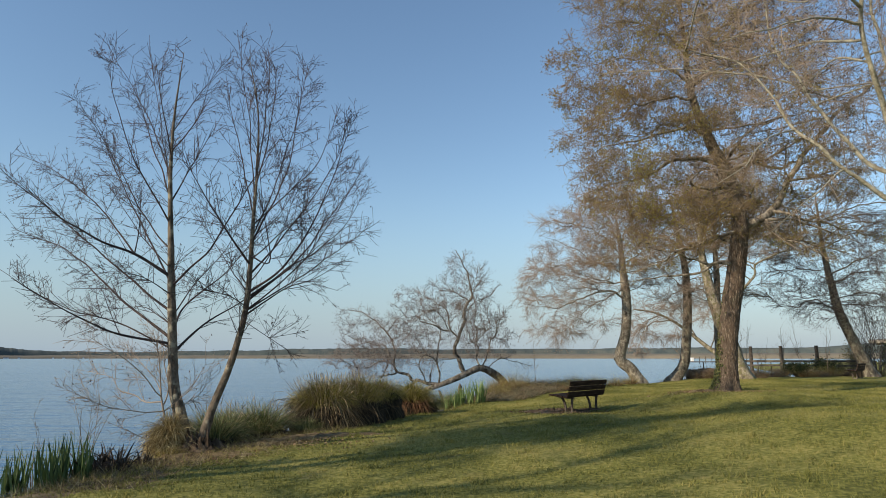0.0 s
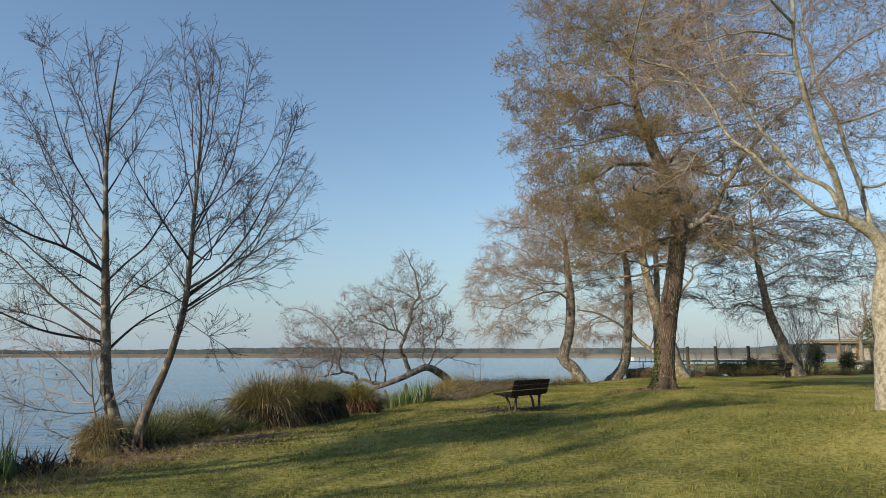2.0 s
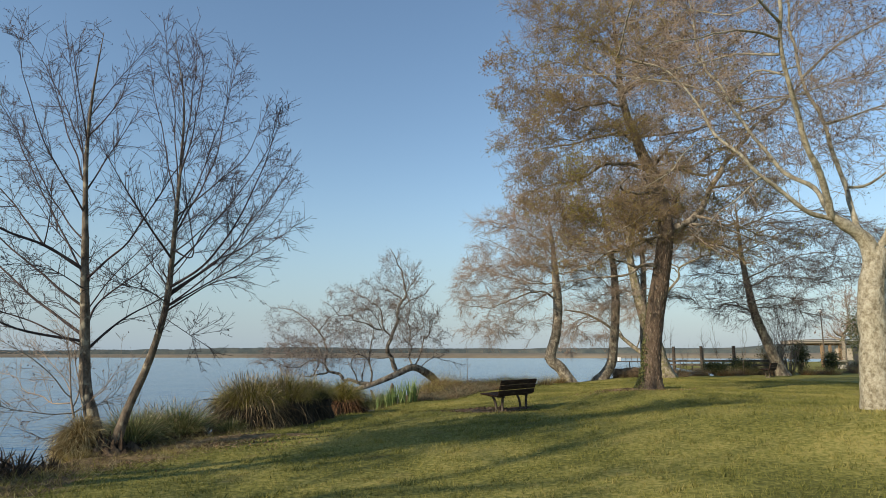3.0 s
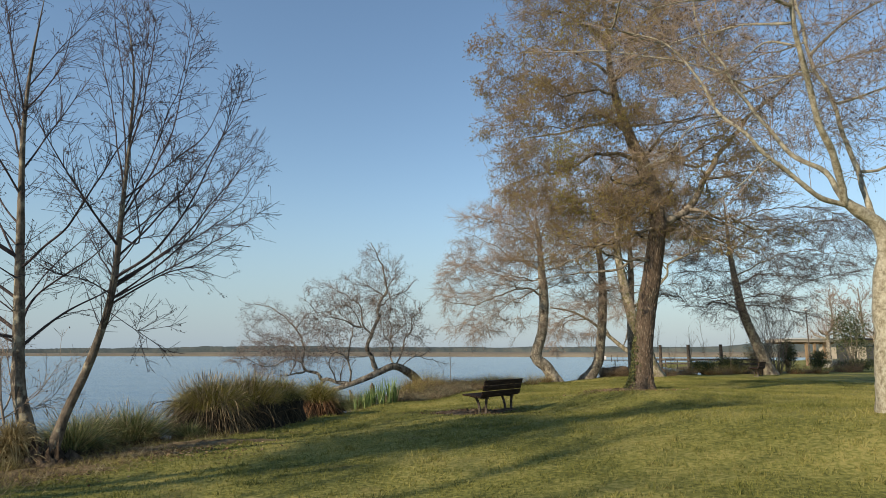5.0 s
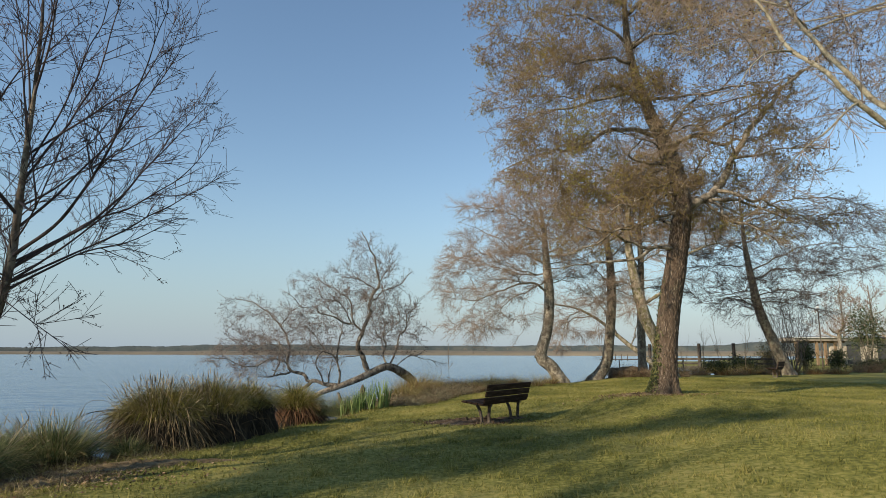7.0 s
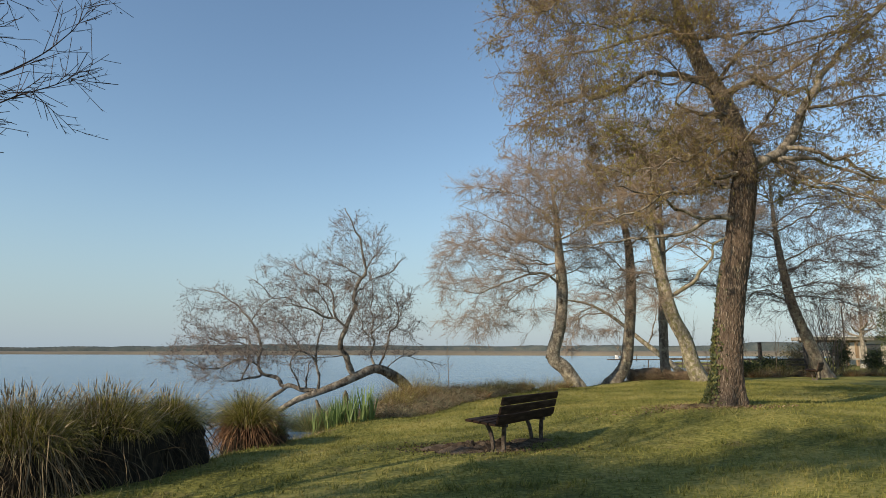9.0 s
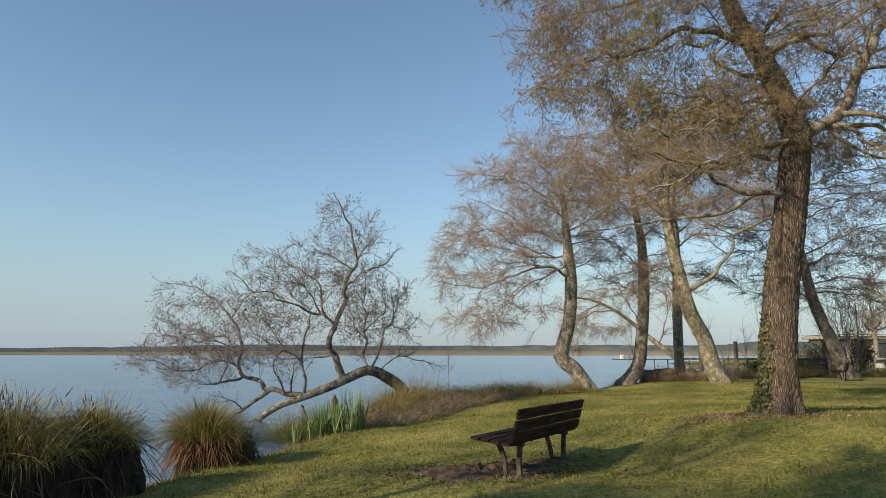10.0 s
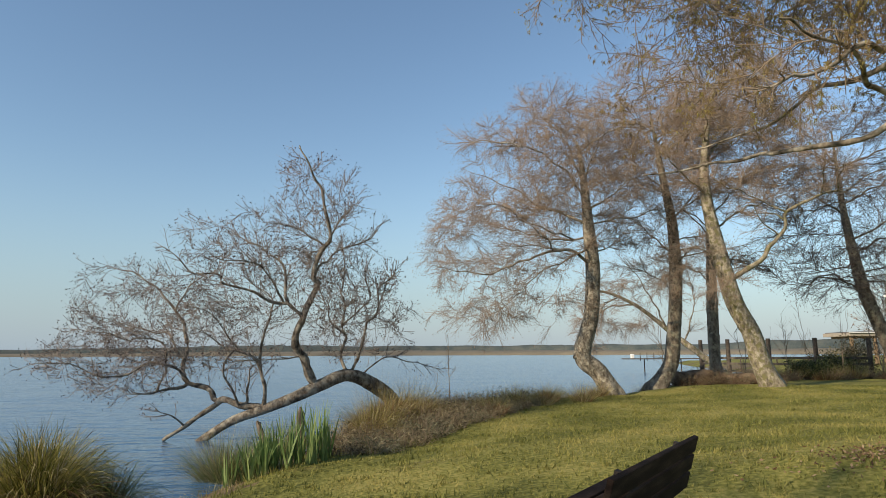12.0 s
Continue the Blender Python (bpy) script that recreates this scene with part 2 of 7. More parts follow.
# ---------------------------------------------------------------- mesh helpers
def mesh_of(name, verts, quads, mats, index=None, smooth=True):
    """A mesh from arrays: vertices (n, 3) and faces (m, 3 or 4)."""
    me = bpy.data.meshes.new(name)
    verts, quads = np.asarray(verts, np.float32), np.asarray(quads, np.int32)
    k = quads.shape[1]
    me.vertices.add(len(verts))
    me.vertices.foreach_set("co", verts.ravel())
    me.loops.add(quads.size)
    me.loops.foreach_set("vertex_index", quads.ravel())
    me.polygons.add(len(quads))
    me.polygons.foreach_set("loop_start", np.arange(0, quads.size, k, dtype=np.int32))
    me.polygons.foreach_set("use_smooth", np.full(len(quads), smooth))
    for m in mats:
        me.materials.append(m)
    if index is not None:
        me.polygons.foreach_set("material_index", np.asarray(index, np.int32))
    me.update(calc_edges=True)
    return me


def thing(name, at, label, category, group="", kind=""):
    ob = new(name)
    ob.location = at
    return tagged(ob, label, category, group, kind)


def hang(ob, parent, label=""):
    """Make ob, whose mesh is in world metres, a part of its parent."""
    ob.parent = parent
    base = parent.matrix_basis.translation.copy()
    up = parent.parent
    while up:
        base += up.matrix_basis.translation
        up = up.parent
    ob.data.transform(Matrix.Translation(-base))
    return tagged(ob, label)


def part(name, bm, mat, parent, label="", smooth=False):
    me = bpy.data.meshes.new(name)
    bmesh.ops.recalc_face_normals(bm, faces=bm.faces)
    bm.to_mesh(me)
    bm.free()
    me.materials.append(mat)
    for p in me.polygons:
        p.use_smooth = smooth
    return hang(new(name, me), parent, label)


def box(size, m=None, bevel=0.006, bm=None):
    bm = bm or bmesh.new()
    r = bmesh.ops.create_cube(bm, size=1, matrix=(m or Matrix()) @ Matrix.Diagonal((*size, 1)))
    if bevel:
        es = {e for v in r["verts"] for e in v.link_edges}
        bmesh.ops.bevel(bm, geom=list(es), offset=bevel, segments=2, affect="EDGES", profile=.6)
    return bm


def cyl(r0, r1, h, m=None, n=12, bm=None):
    bm = bm or bmesh.new()
    bmesh.ops.create_cone(bm, cap_ends=True, segments=n, radius1=r0, radius2=r1, depth=h, matrix=(m or Matrix()) @ Matrix.Translation((0, 0, h / 2)))
    return bm


def unit(v):
    return v / np.maximum(np.linalg.norm(v, axis=-1, keepdims=True), 1e-9)


def tubes(P, R, sides):
    """Tubes along many polylines: P (n, k, 3), R (n, k)."""
    n, k, _ = P.shape
    T = unit(np.gradient(P, axis=1))
    ref = np.where(np.abs(T[:, :1, 2:3]) > .8, np.array([1., 0, 0]), np.array([0, 0, 1.]))
    A = unit(np.cross(T, np.broadcast_to(ref, T.shape)))
    B = np.cross(T, A)
    a = np.arange(sides) * 2 * math.pi / sides
    V = P[:, :, None] + R[:, :, None, None] * (A[:, :, None] * np.cos(a)[:, None] + B[:, :, None] * np.sin(a)[:, None])
    i = np.arange(n)[:, None, None] * k * sides + np.arange(k - 1)[None, :, None] * sides
    s = np.arange(sides)[None, None]
    s2 = (s + 1) % sides
    F = np.stack([i + s, i + s2, i + s2 + sides, i + s + sides], -1)
    return V.reshape(-1, 3), F.reshape(-1, 4)


def spikes(P, R):
    """Thin three-sided points, for the last twigs."""
    n = len(P)
    V, _ = tubes(P, R, 3)
    V = V.reshape(n, -1, 3)
    V = np.concatenate([V[:, :3], P[:, -1:]], 1)
    i = np.arange(n)[:, None] * 4
    F = np.stack([np.stack([i[:, 0] + a, i[:, 0] + b, i[:, 0] + 3], 1) for a, b in ((0, 1), (1, 2), (2, 0))], 1)
    return V.reshape(-1, 3), F.reshape(-1, 3)


def spline(pts, step):
    """Catmull-Rom through a few points, even steps."""
    p = np.array(pts, float)
    q = np.vstack([2 * p[0] - p[1], p, 2 * p[-1] - p[-2]])
    out = []
    for i in range(len(p) - 1):
        a, b, c, d = q[i:i + 4]
        u = np.linspace(0, 1, 24, endpoint=False)[:, None]
        out.append(.5 * (2 * b + (c - a) * u + (2 * a - 5 * b + 4 * c - d) * u ** 2 + (3 * b - a - 3 * c + d) * u ** 3))
    out = np.vstack([*out, p[-1:]])
    s = np.r_[0, np.cumsum(np.linalg.norm(np.diff(out, axis=0), axis=1))]
    t = np.linspace(0, s[-1], max(4, int(s[-1] / step) + 1))
    return np.stack([np.interp(t, s, out[:, j]) for j in range(3)], 1)


class Tree:
    """Trunk and main limbs set by hand; branches, twigs and catkins grown from them."""

    def __init__(self, name, seed, bark, limb_bark, twig, label, ridges=0.0, flare=1.5, category="tree", group="", kink=1.0):
        self.rng = np.random.default_rng(seed)
        self.name, self.bark, self.limb_bark, self.twig, self.label = name, bark, limb_bark, twig, label
        self.ridges, self.flare, self.category, self.group = ridges, flare, category, group
        self.trunks, self.limbs, self.grown, self.kink, self.profile = [], [], [], kink, {}

    def trunk(self, r0, r1, *pts, radii=None):
        p = spline(pts, .04 if self.ridges > .05 else .08)
        if radii:
            self.profile[len(self.trunks)] = np.interp(p[:, 2], [q[2] for q in pts], radii)
        self.trunks.append((r0, r1, p))

    def limb(self, r0, r1, *pts):
        # set the first point on the nearest stem
        best, near = .5, None
        for _, _, q in self.trunks + self.limbs:
            d = np.linalg.norm(q - np.array(pts[0]), axis=1)
            if d.min() < best:
                best, near = d.min(), q[d.argmin()]
        if near is not None:
            pts = (tuple(near), *pts[1:])
        p = spline(pts, .12)
        k = len(p)
        w = self.rng.normal(0, 1, (k, 3))
        for _ in range(4 if self.kink < 2 else 3):
            w[1:-1] = (w[:-2] + 2 * w[1:-1] + w[2:]) / 4
        w *= (np.sin(np.linspace(0, math.pi, k)) ** .5 * min(.12, .035 * (k * .12)) * self.kink)[:, None]
        self.limbs.append((r0, r1, p + w))

    def fill(self, n, low, high, length, r=.035, rise=.35, reach=(0, 6.28), least=.045):
        """Extra limbs all round the stems, between two heights."""
        stems = np.vstack([q for r0, _, q in self.trunks + self.limbs if r0 > least])
        stems = stems[(stems[:, 2] > low) & (stems[:, 2] < high)]
        for i in range(n):
            b = stems[self.rng.integers(len(stems))]
            a = self.rng.uniform(*reach)
            L = length * self.rng.uniform(.6, 1.15)
            d = np.array([math.cos(a), math.sin(a), 0])
            up = self.rng.normal(rise, .15)
            self.limb(r, min(.009, r * .45), tuple(b), tuple(b + d * L * .5 + [0, 0, L * up * .55]), tuple(b + d * L + [0, 0, L * up * .8]))

    def grow(self, n, low, regions, cap=2.2, bend=.4, sag=0.0, clump=.45, pen=.6, thick=.0065, gap=-.12, layer=2.2):
        """Branches that reach out, near ones first, for points spread unevenly through the crown's space."""
        rng = self.rng
        vol = np.array([q[3] * q[4] * q[5] for q in regions])
        A = []
        while len(A) < n:
            c = regions[rng.choice(len(regions), p=vol / vol.sum())]
            d = rng.normal(size=3)
            d *= rng.random() ** .4 / np.linalg.norm(d)
            a = np.array(c[:3]) + d * np.array(c[3:])
            if noise.noise((a[0] * clump + 7 * len(self.name), a[1] * clump, a[2] * clump * layer)) > gap + rng.normal(0, .08):
                A.append(a)
        A = np.array(A)
        pts, tan, rad = [], [], []
        for r0, r1, q in self.trunks + self.limbs:
            k = len(q)
            pts.append(q), tan.append(unit(np.gradient(q, axis=0))), rad.append(np.linspace(r0, r1, k))
        pts, tan, rad = np.vstack(pts), np.vstack(tan), np.concatenate(rad)
        ok = pts[:, 2] > low
        pts, tan, rad = pts[ok], tan[ok], rad[ok]
        m = len(pts)
        room = m + n * 4
        P0, T0, R0 = np.zeros((room, 3)), np.zeros((room, 3)), np.zeros(room)
        P0[:m], T0[:m], R0[:m] = pts, tan, rad
        first = np.array([np.min(((pts - a) ** 2).sum(1)) for a in A])
        out, thin = [], []
        for a in A[np.argsort(first)]:
            v = a - P0[:m]
            d = np.sqrt((v ** 2).sum(1)) + 1e-6
            i = np.argmin(d * (1 + pen * (1 - (v * T0[:m]).sum(1) / d)))
            L = d[i]
            if L < .12:
                continue
            if L > cap:
                a = P0[i] + v[i] * cap / L
                L = cap
            s = P0[i]
            mid = s + T0[i] * L * bend * .5 + (a - s) * .5 * (1 - bend * .5) + rng.normal(0, .03 * L, 3)
            end = a + np.array([0, 0, -sag * L])
            u = np.linspace(0, 1, 5)[:, None]
            q = s * (1 - u) ** 2 + 2 * mid * u * (1 - u) + end * u ** 2
            q[1:-1] += rng.normal(0, .018 * L * min(self.kink, 1), (3, 3))
            r = min(.8 * R0[i], thick * (.6 + .75 * L))
            rr = np.linspace(r, max(r * .4, thick * .65), 5)
            out.append(q), thin.append(rr)
            P0[m:m + 4], T0[m:m + 4], R0[m:m + 4] = q[1:], unit(np.diff(q, axis=0)), rr[1:]
            m += 4
        self.grown.append((np.array(out), np.array(thin)))

    def sprout(self, parents, per_metre, length, angle, k, start, up, wobble, radius, tip=.35, flat=0.0, min_r=.0015, outer=.7, taper=.35):
        """Children along parents, a list of (points (n, k, 3), radii (n, k))."""
        rng = self.rng
        S, D, L, R0 = [], [], [], []
        for P, R in parents:
            seg = np.diff(P, axis=1)
            sl = np.linalg.norm(seg, axis=2)
            u = (np.arange(P.shape[1] - 1) + .5) / (P.shape[1] - 1)
            w = (sl * (u >= start)[None]).ravel()
            N = rng.poisson(w.sum() * per_metre)
            w = w * np.tile(1 - outer + 2 * outer * u, P.shape[0])
            if not N:
                if P is not parents[-1][0] or S:
                    continue
                N = 1
            i = rng.choice(len(w), N, p=w / w.sum())
            a, b = np.divmod(i, P.shape[1] - 1)
            f = rng.random((N, 1))
            S.append(P[a, b] + seg[a, b] * f)
            D.append(unit(seg[a, b]))
            uu = u[b]
            plen = sl.sum(1)[a]
            L.append(np.minimum(length * (1.1 - taper * uu) * rng.uniform(.55, 1.25, N), np.maximum(.9 * plen, .08)))
            R0.append(np.minimum(radius * rng.uniform(.7, 1.2, N), .75 * R[a, b]))
        S, D, L, R0 = (np.concatenate(q) for q in (S, D, L, R0))
        N = len(S)
        n = rng.normal(size=(N, 3))
        n[:, 2] *= 1 - flat
        n = unit(n - D * (n * D).sum(1, keepdims=True))
        th = np.radians(rng.normal(angle, 12, N))[:, None]
        d = unit(D * np.cos(th) + n * np.sin(th) + np.array([0, 0, up]))
        P = np.empty((N, k, 3))
        P[:, 0] = S
        for j in range(1, k):
            d = unit(d + rng.normal(0, wobble, (N, 3)) + np.array([0, 0, up * .35]))
            P[:, j] = P[:, j - 1] + d * (L / (k - 1))[:, None]
        R = np.maximum(R0[:, None] * np.linspace(1, tip, k)[None], min_r)
        return P, R

    def build(self, levels, catkins=None):
        rng = self.rng
        base = Vector(self.trunks[0][2][0]) if self.trunks else Vector(self.limbs[0][2][0])
        base.z = ground_z(base.x, base.y)
        root = thing(self.name, base, self.label, self.category, self.group)
        lines = []
        for i, (r0, r1, p) in enumerate(self.trunks):
            k = len(p)
            u = np.linspace(0, 1, k)
            h = p[:, 2] - base.z
            r = self.profile.get(i, r0 + (r1 - r0) * u ** .8)
            sides = 96 if self.ridges > .05 else 40 if self.ridges else 18
            V, F = tubes(p[None], r[None], sides)
            V = V.reshape(k, sides, 3)
            c = p[:, None]
            a = np.arange(sides) * 2 * math.pi / sides
            ph = rng.uniform(0, 6, 3)
            fl = (self.flare - 1) * np.exp(-np.maximum(h, 0) / .32)
            lobes = 1 + fl[:, None] * (.75 + .35 * np.sin(a * 5 + ph[0])[None] + .2 * np.sin(a * 3 + ph[1])[None])
            lobes += .05 * np.sin(a * 2 + ph[2])[None] * np.sin(h * 1.7)[:, None]
            if self.ridges:
                for e in range(k):
                    for j in range(sides):
                        w = .5 * noise.noise((math.cos(a[j]) * 2, math.sin(a[j]) * 2, h[e] * 2.2))
                        d, _ = noise.voronoi((math.cos(a[j]) * r[e] * 17 + w, math.sin(a[j]) * r[e] * 17 + w, h[e] * 5.2))
                        lobes[e, j] += self.ridges * min(1.0, (d[1] - d[0]) * 3.2) / max(r[e], .1) * .3 + .03 * w
            else:
                lobes += rng.normal(0, .018, lobes.shape) + (.05 * np.sin(h * 5 + ph[0]) + .04 * np.sin(h * 11 + ph[1]))[:, None] * (.5 + .5 * np.sin(a + ph[2] + h[:, None]))
            V = c + (V - c) * lobes[:, :, None]
            hang(new("trunk", mesh_of("trunk", V.reshape(-1, 3), F, [self.bark])), root)
            lines.append((p[None], r[None]))
        for r0, r1, p in self.limbs:
            k = len(p)
            r = r0 + (r1 - r0) * np.linspace(0, 1, k) ** .75
            r *= 1 + (.05 + self.kink * .03) * np.sin(np.arange(k) * 1.9 + rng.uniform(0, 6)) + rng.normal(0, .02 + .025 * self.kink, k)
            V, F = tubes(p[None], r[None], 10 if r0 > .05 else 7)
            hang(new("limb", mesh_of("limb", V, F, [self.limb_bark])), root)
            lines.append((p[None], r[None]))
        V, F, n, made = [], [], 0, lines
        for q in self.grown:
            v, f = tubes(*q, 3)
            V.append(v), F.append(f + n)
            n += len(v)
        for j, lv in enumerate(levels):
            if j == 0 and self.grown:
                made = [q for q in lines if q[1][0, 0] < .055] + self.grown
            kids = self.sprout(made, **lv)
            made = [kids]
            v, f = tubes(*kids, 4) if j == 0 else tubes(*kids, 3) if lv['k'] > 2 else spikes(*kids)
            V.append(v), F.append(f + n)
            n += len(v)
        tagged(hang(new("crown", mesh_of("crown", np.vstack(V), np.vstack([q if q.shape[1] == 3 else np.vstack([q[:, :3], q[:, [0, 2, 3]]]) for q in F]), [self.twig])), root), kind="stuff")
        if catkins:
            mat, per, size, width, hangs, patchy = (*catkins, 0)[:6]
            P, R = made[0]
            N = int(len(P) * per)
            a, b = rng.integers(0, len(P), N), rng.integers(1, P.shape[1], N)
            if patchy:
                f = patchy
                g = np.array([noise.noise(tuple(q * f)) for q in P[:, 0]])[a]
                keep = rng.random(N) < np.clip(.5 + 2.8 * g, .08, 1)
                a, b = a[keep], b[keep]
                N = len(a)
            c = P[a, b] + rng.normal(0, .012, (N, 3))
            ax = unit(rng.normal(size=(N, 3)) + np.array([0, 0, -hangs]))
            w = unit(np.cross(ax, rng.normal(size=(N, 3))))
            s = size * rng.uniform(.6, 1.4, (N, 1))
            q = np.stack([c + w * s * width * 1.2, c - w * s * width * 1.2, c + ax * s], 1)
            tagged(hang(new("foliage", mesh_of("foliage", q.reshape(-1, 3), np.arange(3 * N).reshape(N, 3), [mat], smooth=False)), root), kind="stuff")
        return root


def lv(per_metre, length, angle=50, k=5, start=.1, up=.1, wobble=.15, radius=.01, **kw):
    return dict(per_metre=per_metre, length=length, angle=angle, k=k, start=start, up=up, wobble=wobble, radius=radius, **kw)


# ---------------------------------------------------------------- ground and lake
WATER = -0.45
SHORE = np.array([(-400, -300), (-60, -40), (-30, 4), (-18, 6.2), (-9.5, 7.6), (-6.6, 7.9), (-5.4, 8.3), (-5.4, 10.5), (-5.1, 12), (-4.7, 13.2), (-3.7, 14.6), (-2.85, 15.3), (-2.45, 16.3), (-2.15, 17.4), (-1.85, 18.6),
                  (-1.4, 19.9), (-.7, 21.5), (.1, 24.5), (1.0, 27.2), (2.4, 29.8), (4.6, 31.6), (7.1, 33.4), (8.7, 34.6), (10.6, 36.1), (12.6, 37.6),
                  (15.5, 39.3), (20, 40.6), (27, 43.5), (31, 52), (36, 75), (60, 140), (260, 420), (1200, 900)], float)
KNOTS = np.array([(0, 0, -.28), (0, 6, -.24), (5, 5, .02), (-4, 11.4, -.25), (-2.8, 14.6, -.22), (3.3, 17, -.03), (7.8, 19.2, .40), (9, 33.2, .0), (13.8, 32.7, .26),
                  (21.3, 36, .22), (7.95, 10.2, .5), (16, 24, .30), (30, 34, .28), (50, 40, .4), (-.3, 20.5, -.30), (1.6, 24.5, -.24), (4, 27, -.08), (30, 10, .3), (5, 22, .05)], float)


def shore_distance(x, y):
    """Metres from the water's edge, positive on land."""
    x, y = np.atleast_1d(np.asarray(x, float)), np.atleast_1d(np.asarray(y, float))
    best = np.full(x.shape, 1e9)
    side = np.full(x.shape, 1.0)
    for (ax, ay), (bx, by) in zip(SHORE[:-1], SHORE[1:]):
        dx, dy = bx - ax, by - ay
        u = np.clip(((x - ax) * dx + (y - ay) * dy) / (dx * dx + dy * dy), 0, 1)
        d = np.hypot(x - ax - u * dx, y - ay - u * dy)
        s = np.sign(dy * (x - ax) - dx * (y - ay))
        near = d < best
        best = np.where(near, d, best)
        side = np.where(near, s, side)
    return best * side


def ground_height(x, y):
    x, y = np.atleast_1d(np.asarray(x, float)), np.atleast_1d(np.asarray(y, float))
    num, den = np.zeros(x.shape), np.full(x.shape, 1e-9)
    for kx, ky, kz in KNOTS:
        d2 = (x - kx) ** 2 + (y - ky) ** 2
        w = 1 / (d2 + 1.2) ** 1.6
        num += w * kz
        den += w
    plain = num / den
    sd = shore_distance(x, y)
    s = np.clip(sd / 1.1, 0, 1)
    s = s * s * (3 - 2 * s)
    land = WATER - .02 + (plain - WATER + .02) * s
    bed = WATER - .02 + np.maximum(sd * .3, -2.2)
    bumps = .018 * np.sin(x * 1.7 + np.sin(y * 1.1)) * np.sin(y * 1.9 + np.sin(x * .8)) * s
    return np.where(sd > 0, land + bumps, bed)


def ground_z(x, y):
    return float(ground_height(x, y)[0])


def sheet(xs, ys):
    X, Y = np.meshgrid(xs, ys)
    nx, ny = len(xs), len(ys)
    i = np.arange(nx * ny).reshape(ny, nx)
    F = np.stack([i[:-1, :-1], i[:-1, 1:], i[1:, 1:], i[1:, :-1]], -1).reshape(-1, 4)
    return X, Y, F


def spread(lo, hi, step, far, grow=1.35):
    mid = np.arange(lo, hi + step, step)
    s, left, right = step, [], []
    x = lo
    while x > -far:
        s *= grow
        x -= s
        left.append(x)
    s, x = step, mid[-1]
    while x < far:
        s *= grow
        x += s
        right.append(x)
    return np.r_[left[::-1], mid, right]


X, Y, F = sheet(spread(-9, 24, .25, 3500), spread(1, 44, .25, 3500))
Z = ground_height(X.ravel(), Y.ravel())
mid = np.c_[X.ravel(), Y.ravel()][F].mean(1)
edge = shore_distance(mid[:, 0], mid[:, 1]) + .35 * np.sin(mid[:, 0] * 2.3 + 1.3 * np.sin(mid[:, 1] * 1.7)) * np.cos(mid[:, 1] * 2.9)
ground = tagged(new("ground", mesh_of("ground", np.c_[X.ravel(), Y.ravel(), Z], F, [M["ground"], M["mud"]], edge < .6 + .4 * np.clip(15.8 - mid[:, 1], 0, 1) + .8 * np.clip(13 - mid[:, 1], 0, 1))),
                "short green and straw-coloured lawn sloping to the lake", "ground", kind="structure")
X, Y, F = sheet(np.r_[-3600, -600, -100, -20, 10, 60, 300, 3600], np.r_[-3600, -300, -20, 10, 30, 60, 200, 900, 3600])
lake = tagged(new("water", mesh_of("water", np.c_[X.ravel(), Y.ravel(), np.full(X.size, WATER)], F, [M["water"]])),
              "calm blue lake with small ripples", "lake", kind="structure")


# far shore: reed belt with low woods behind
def far_shore():
    rng = np.random.default_rng(5)
    n = 3000
    a = np.linspace(-1.0, 1.0, n)
    reach = 1900 + 60 * np.sin(a * 9)
    right = np.clip((a + .45) / .5, 0, 1)
    belt = 7 + 6.5 * right + 1.5 * noise_row(a * 14 + 2) + .8 * noise_row(a * 40) + rng.normal(0, .1, n)
    lone = np.clip(noise_row(a * 5 + 9) * 2 - .7, 0, 1)
    wood = 17.5 + 11 * right + 5 * lone * (1 - .5 * right) + 3.5 * noise_row(a * 24 + 5) + 3.0 * noise_row(a * 110) * lone + 1.0 * noise_row(a * 330) + rng.normal(0, .08, n)
    wood += 7 * np.exp(-((a + .66) / .035) ** 2) + 9 * np.clip((a - .5) / .03, 0, 1)

    def strip(name, rows, mat, label, category, kind):
        V = np.concatenate([np.stack([np.sin(a) * (reach + off), np.cos(a) * (reach + off), z], 1) for off, z in rows])
        i = np.arange(len(rows) * n).reshape(len(rows), n)
        F = np.stack([i[:-1, :-1], i[:-1, 1:], i[1:, 1:], i[1:, :-1]], -1).reshape(-1, 4)
        tagged(new(name, mesh_of(name, V, F, [mat])), label, category, kind=kind)

    strip("backdrop", ((0, np.full(n, -.6)), (4, belt * .35), (40, belt * .8), (170, belt), (420, belt), (700, np.full(n, -5))), M["far_reed"], "distant brown reed belt along the opposite shore", "far shore", "structure")
    strip("far_woods", ((175, belt - 3), (180, belt + .55 * (wood - belt)), (200, wood), (330, wood * .98), (360, np.full(n, 2.0))), M["far_wood"], "low dark woods on the opposite lake shore", "woods", "stuff")


def noise_row(v):
    return np.array([.5 + .9 * noise.noise((float(q), 3.1, .7)) for q in v])


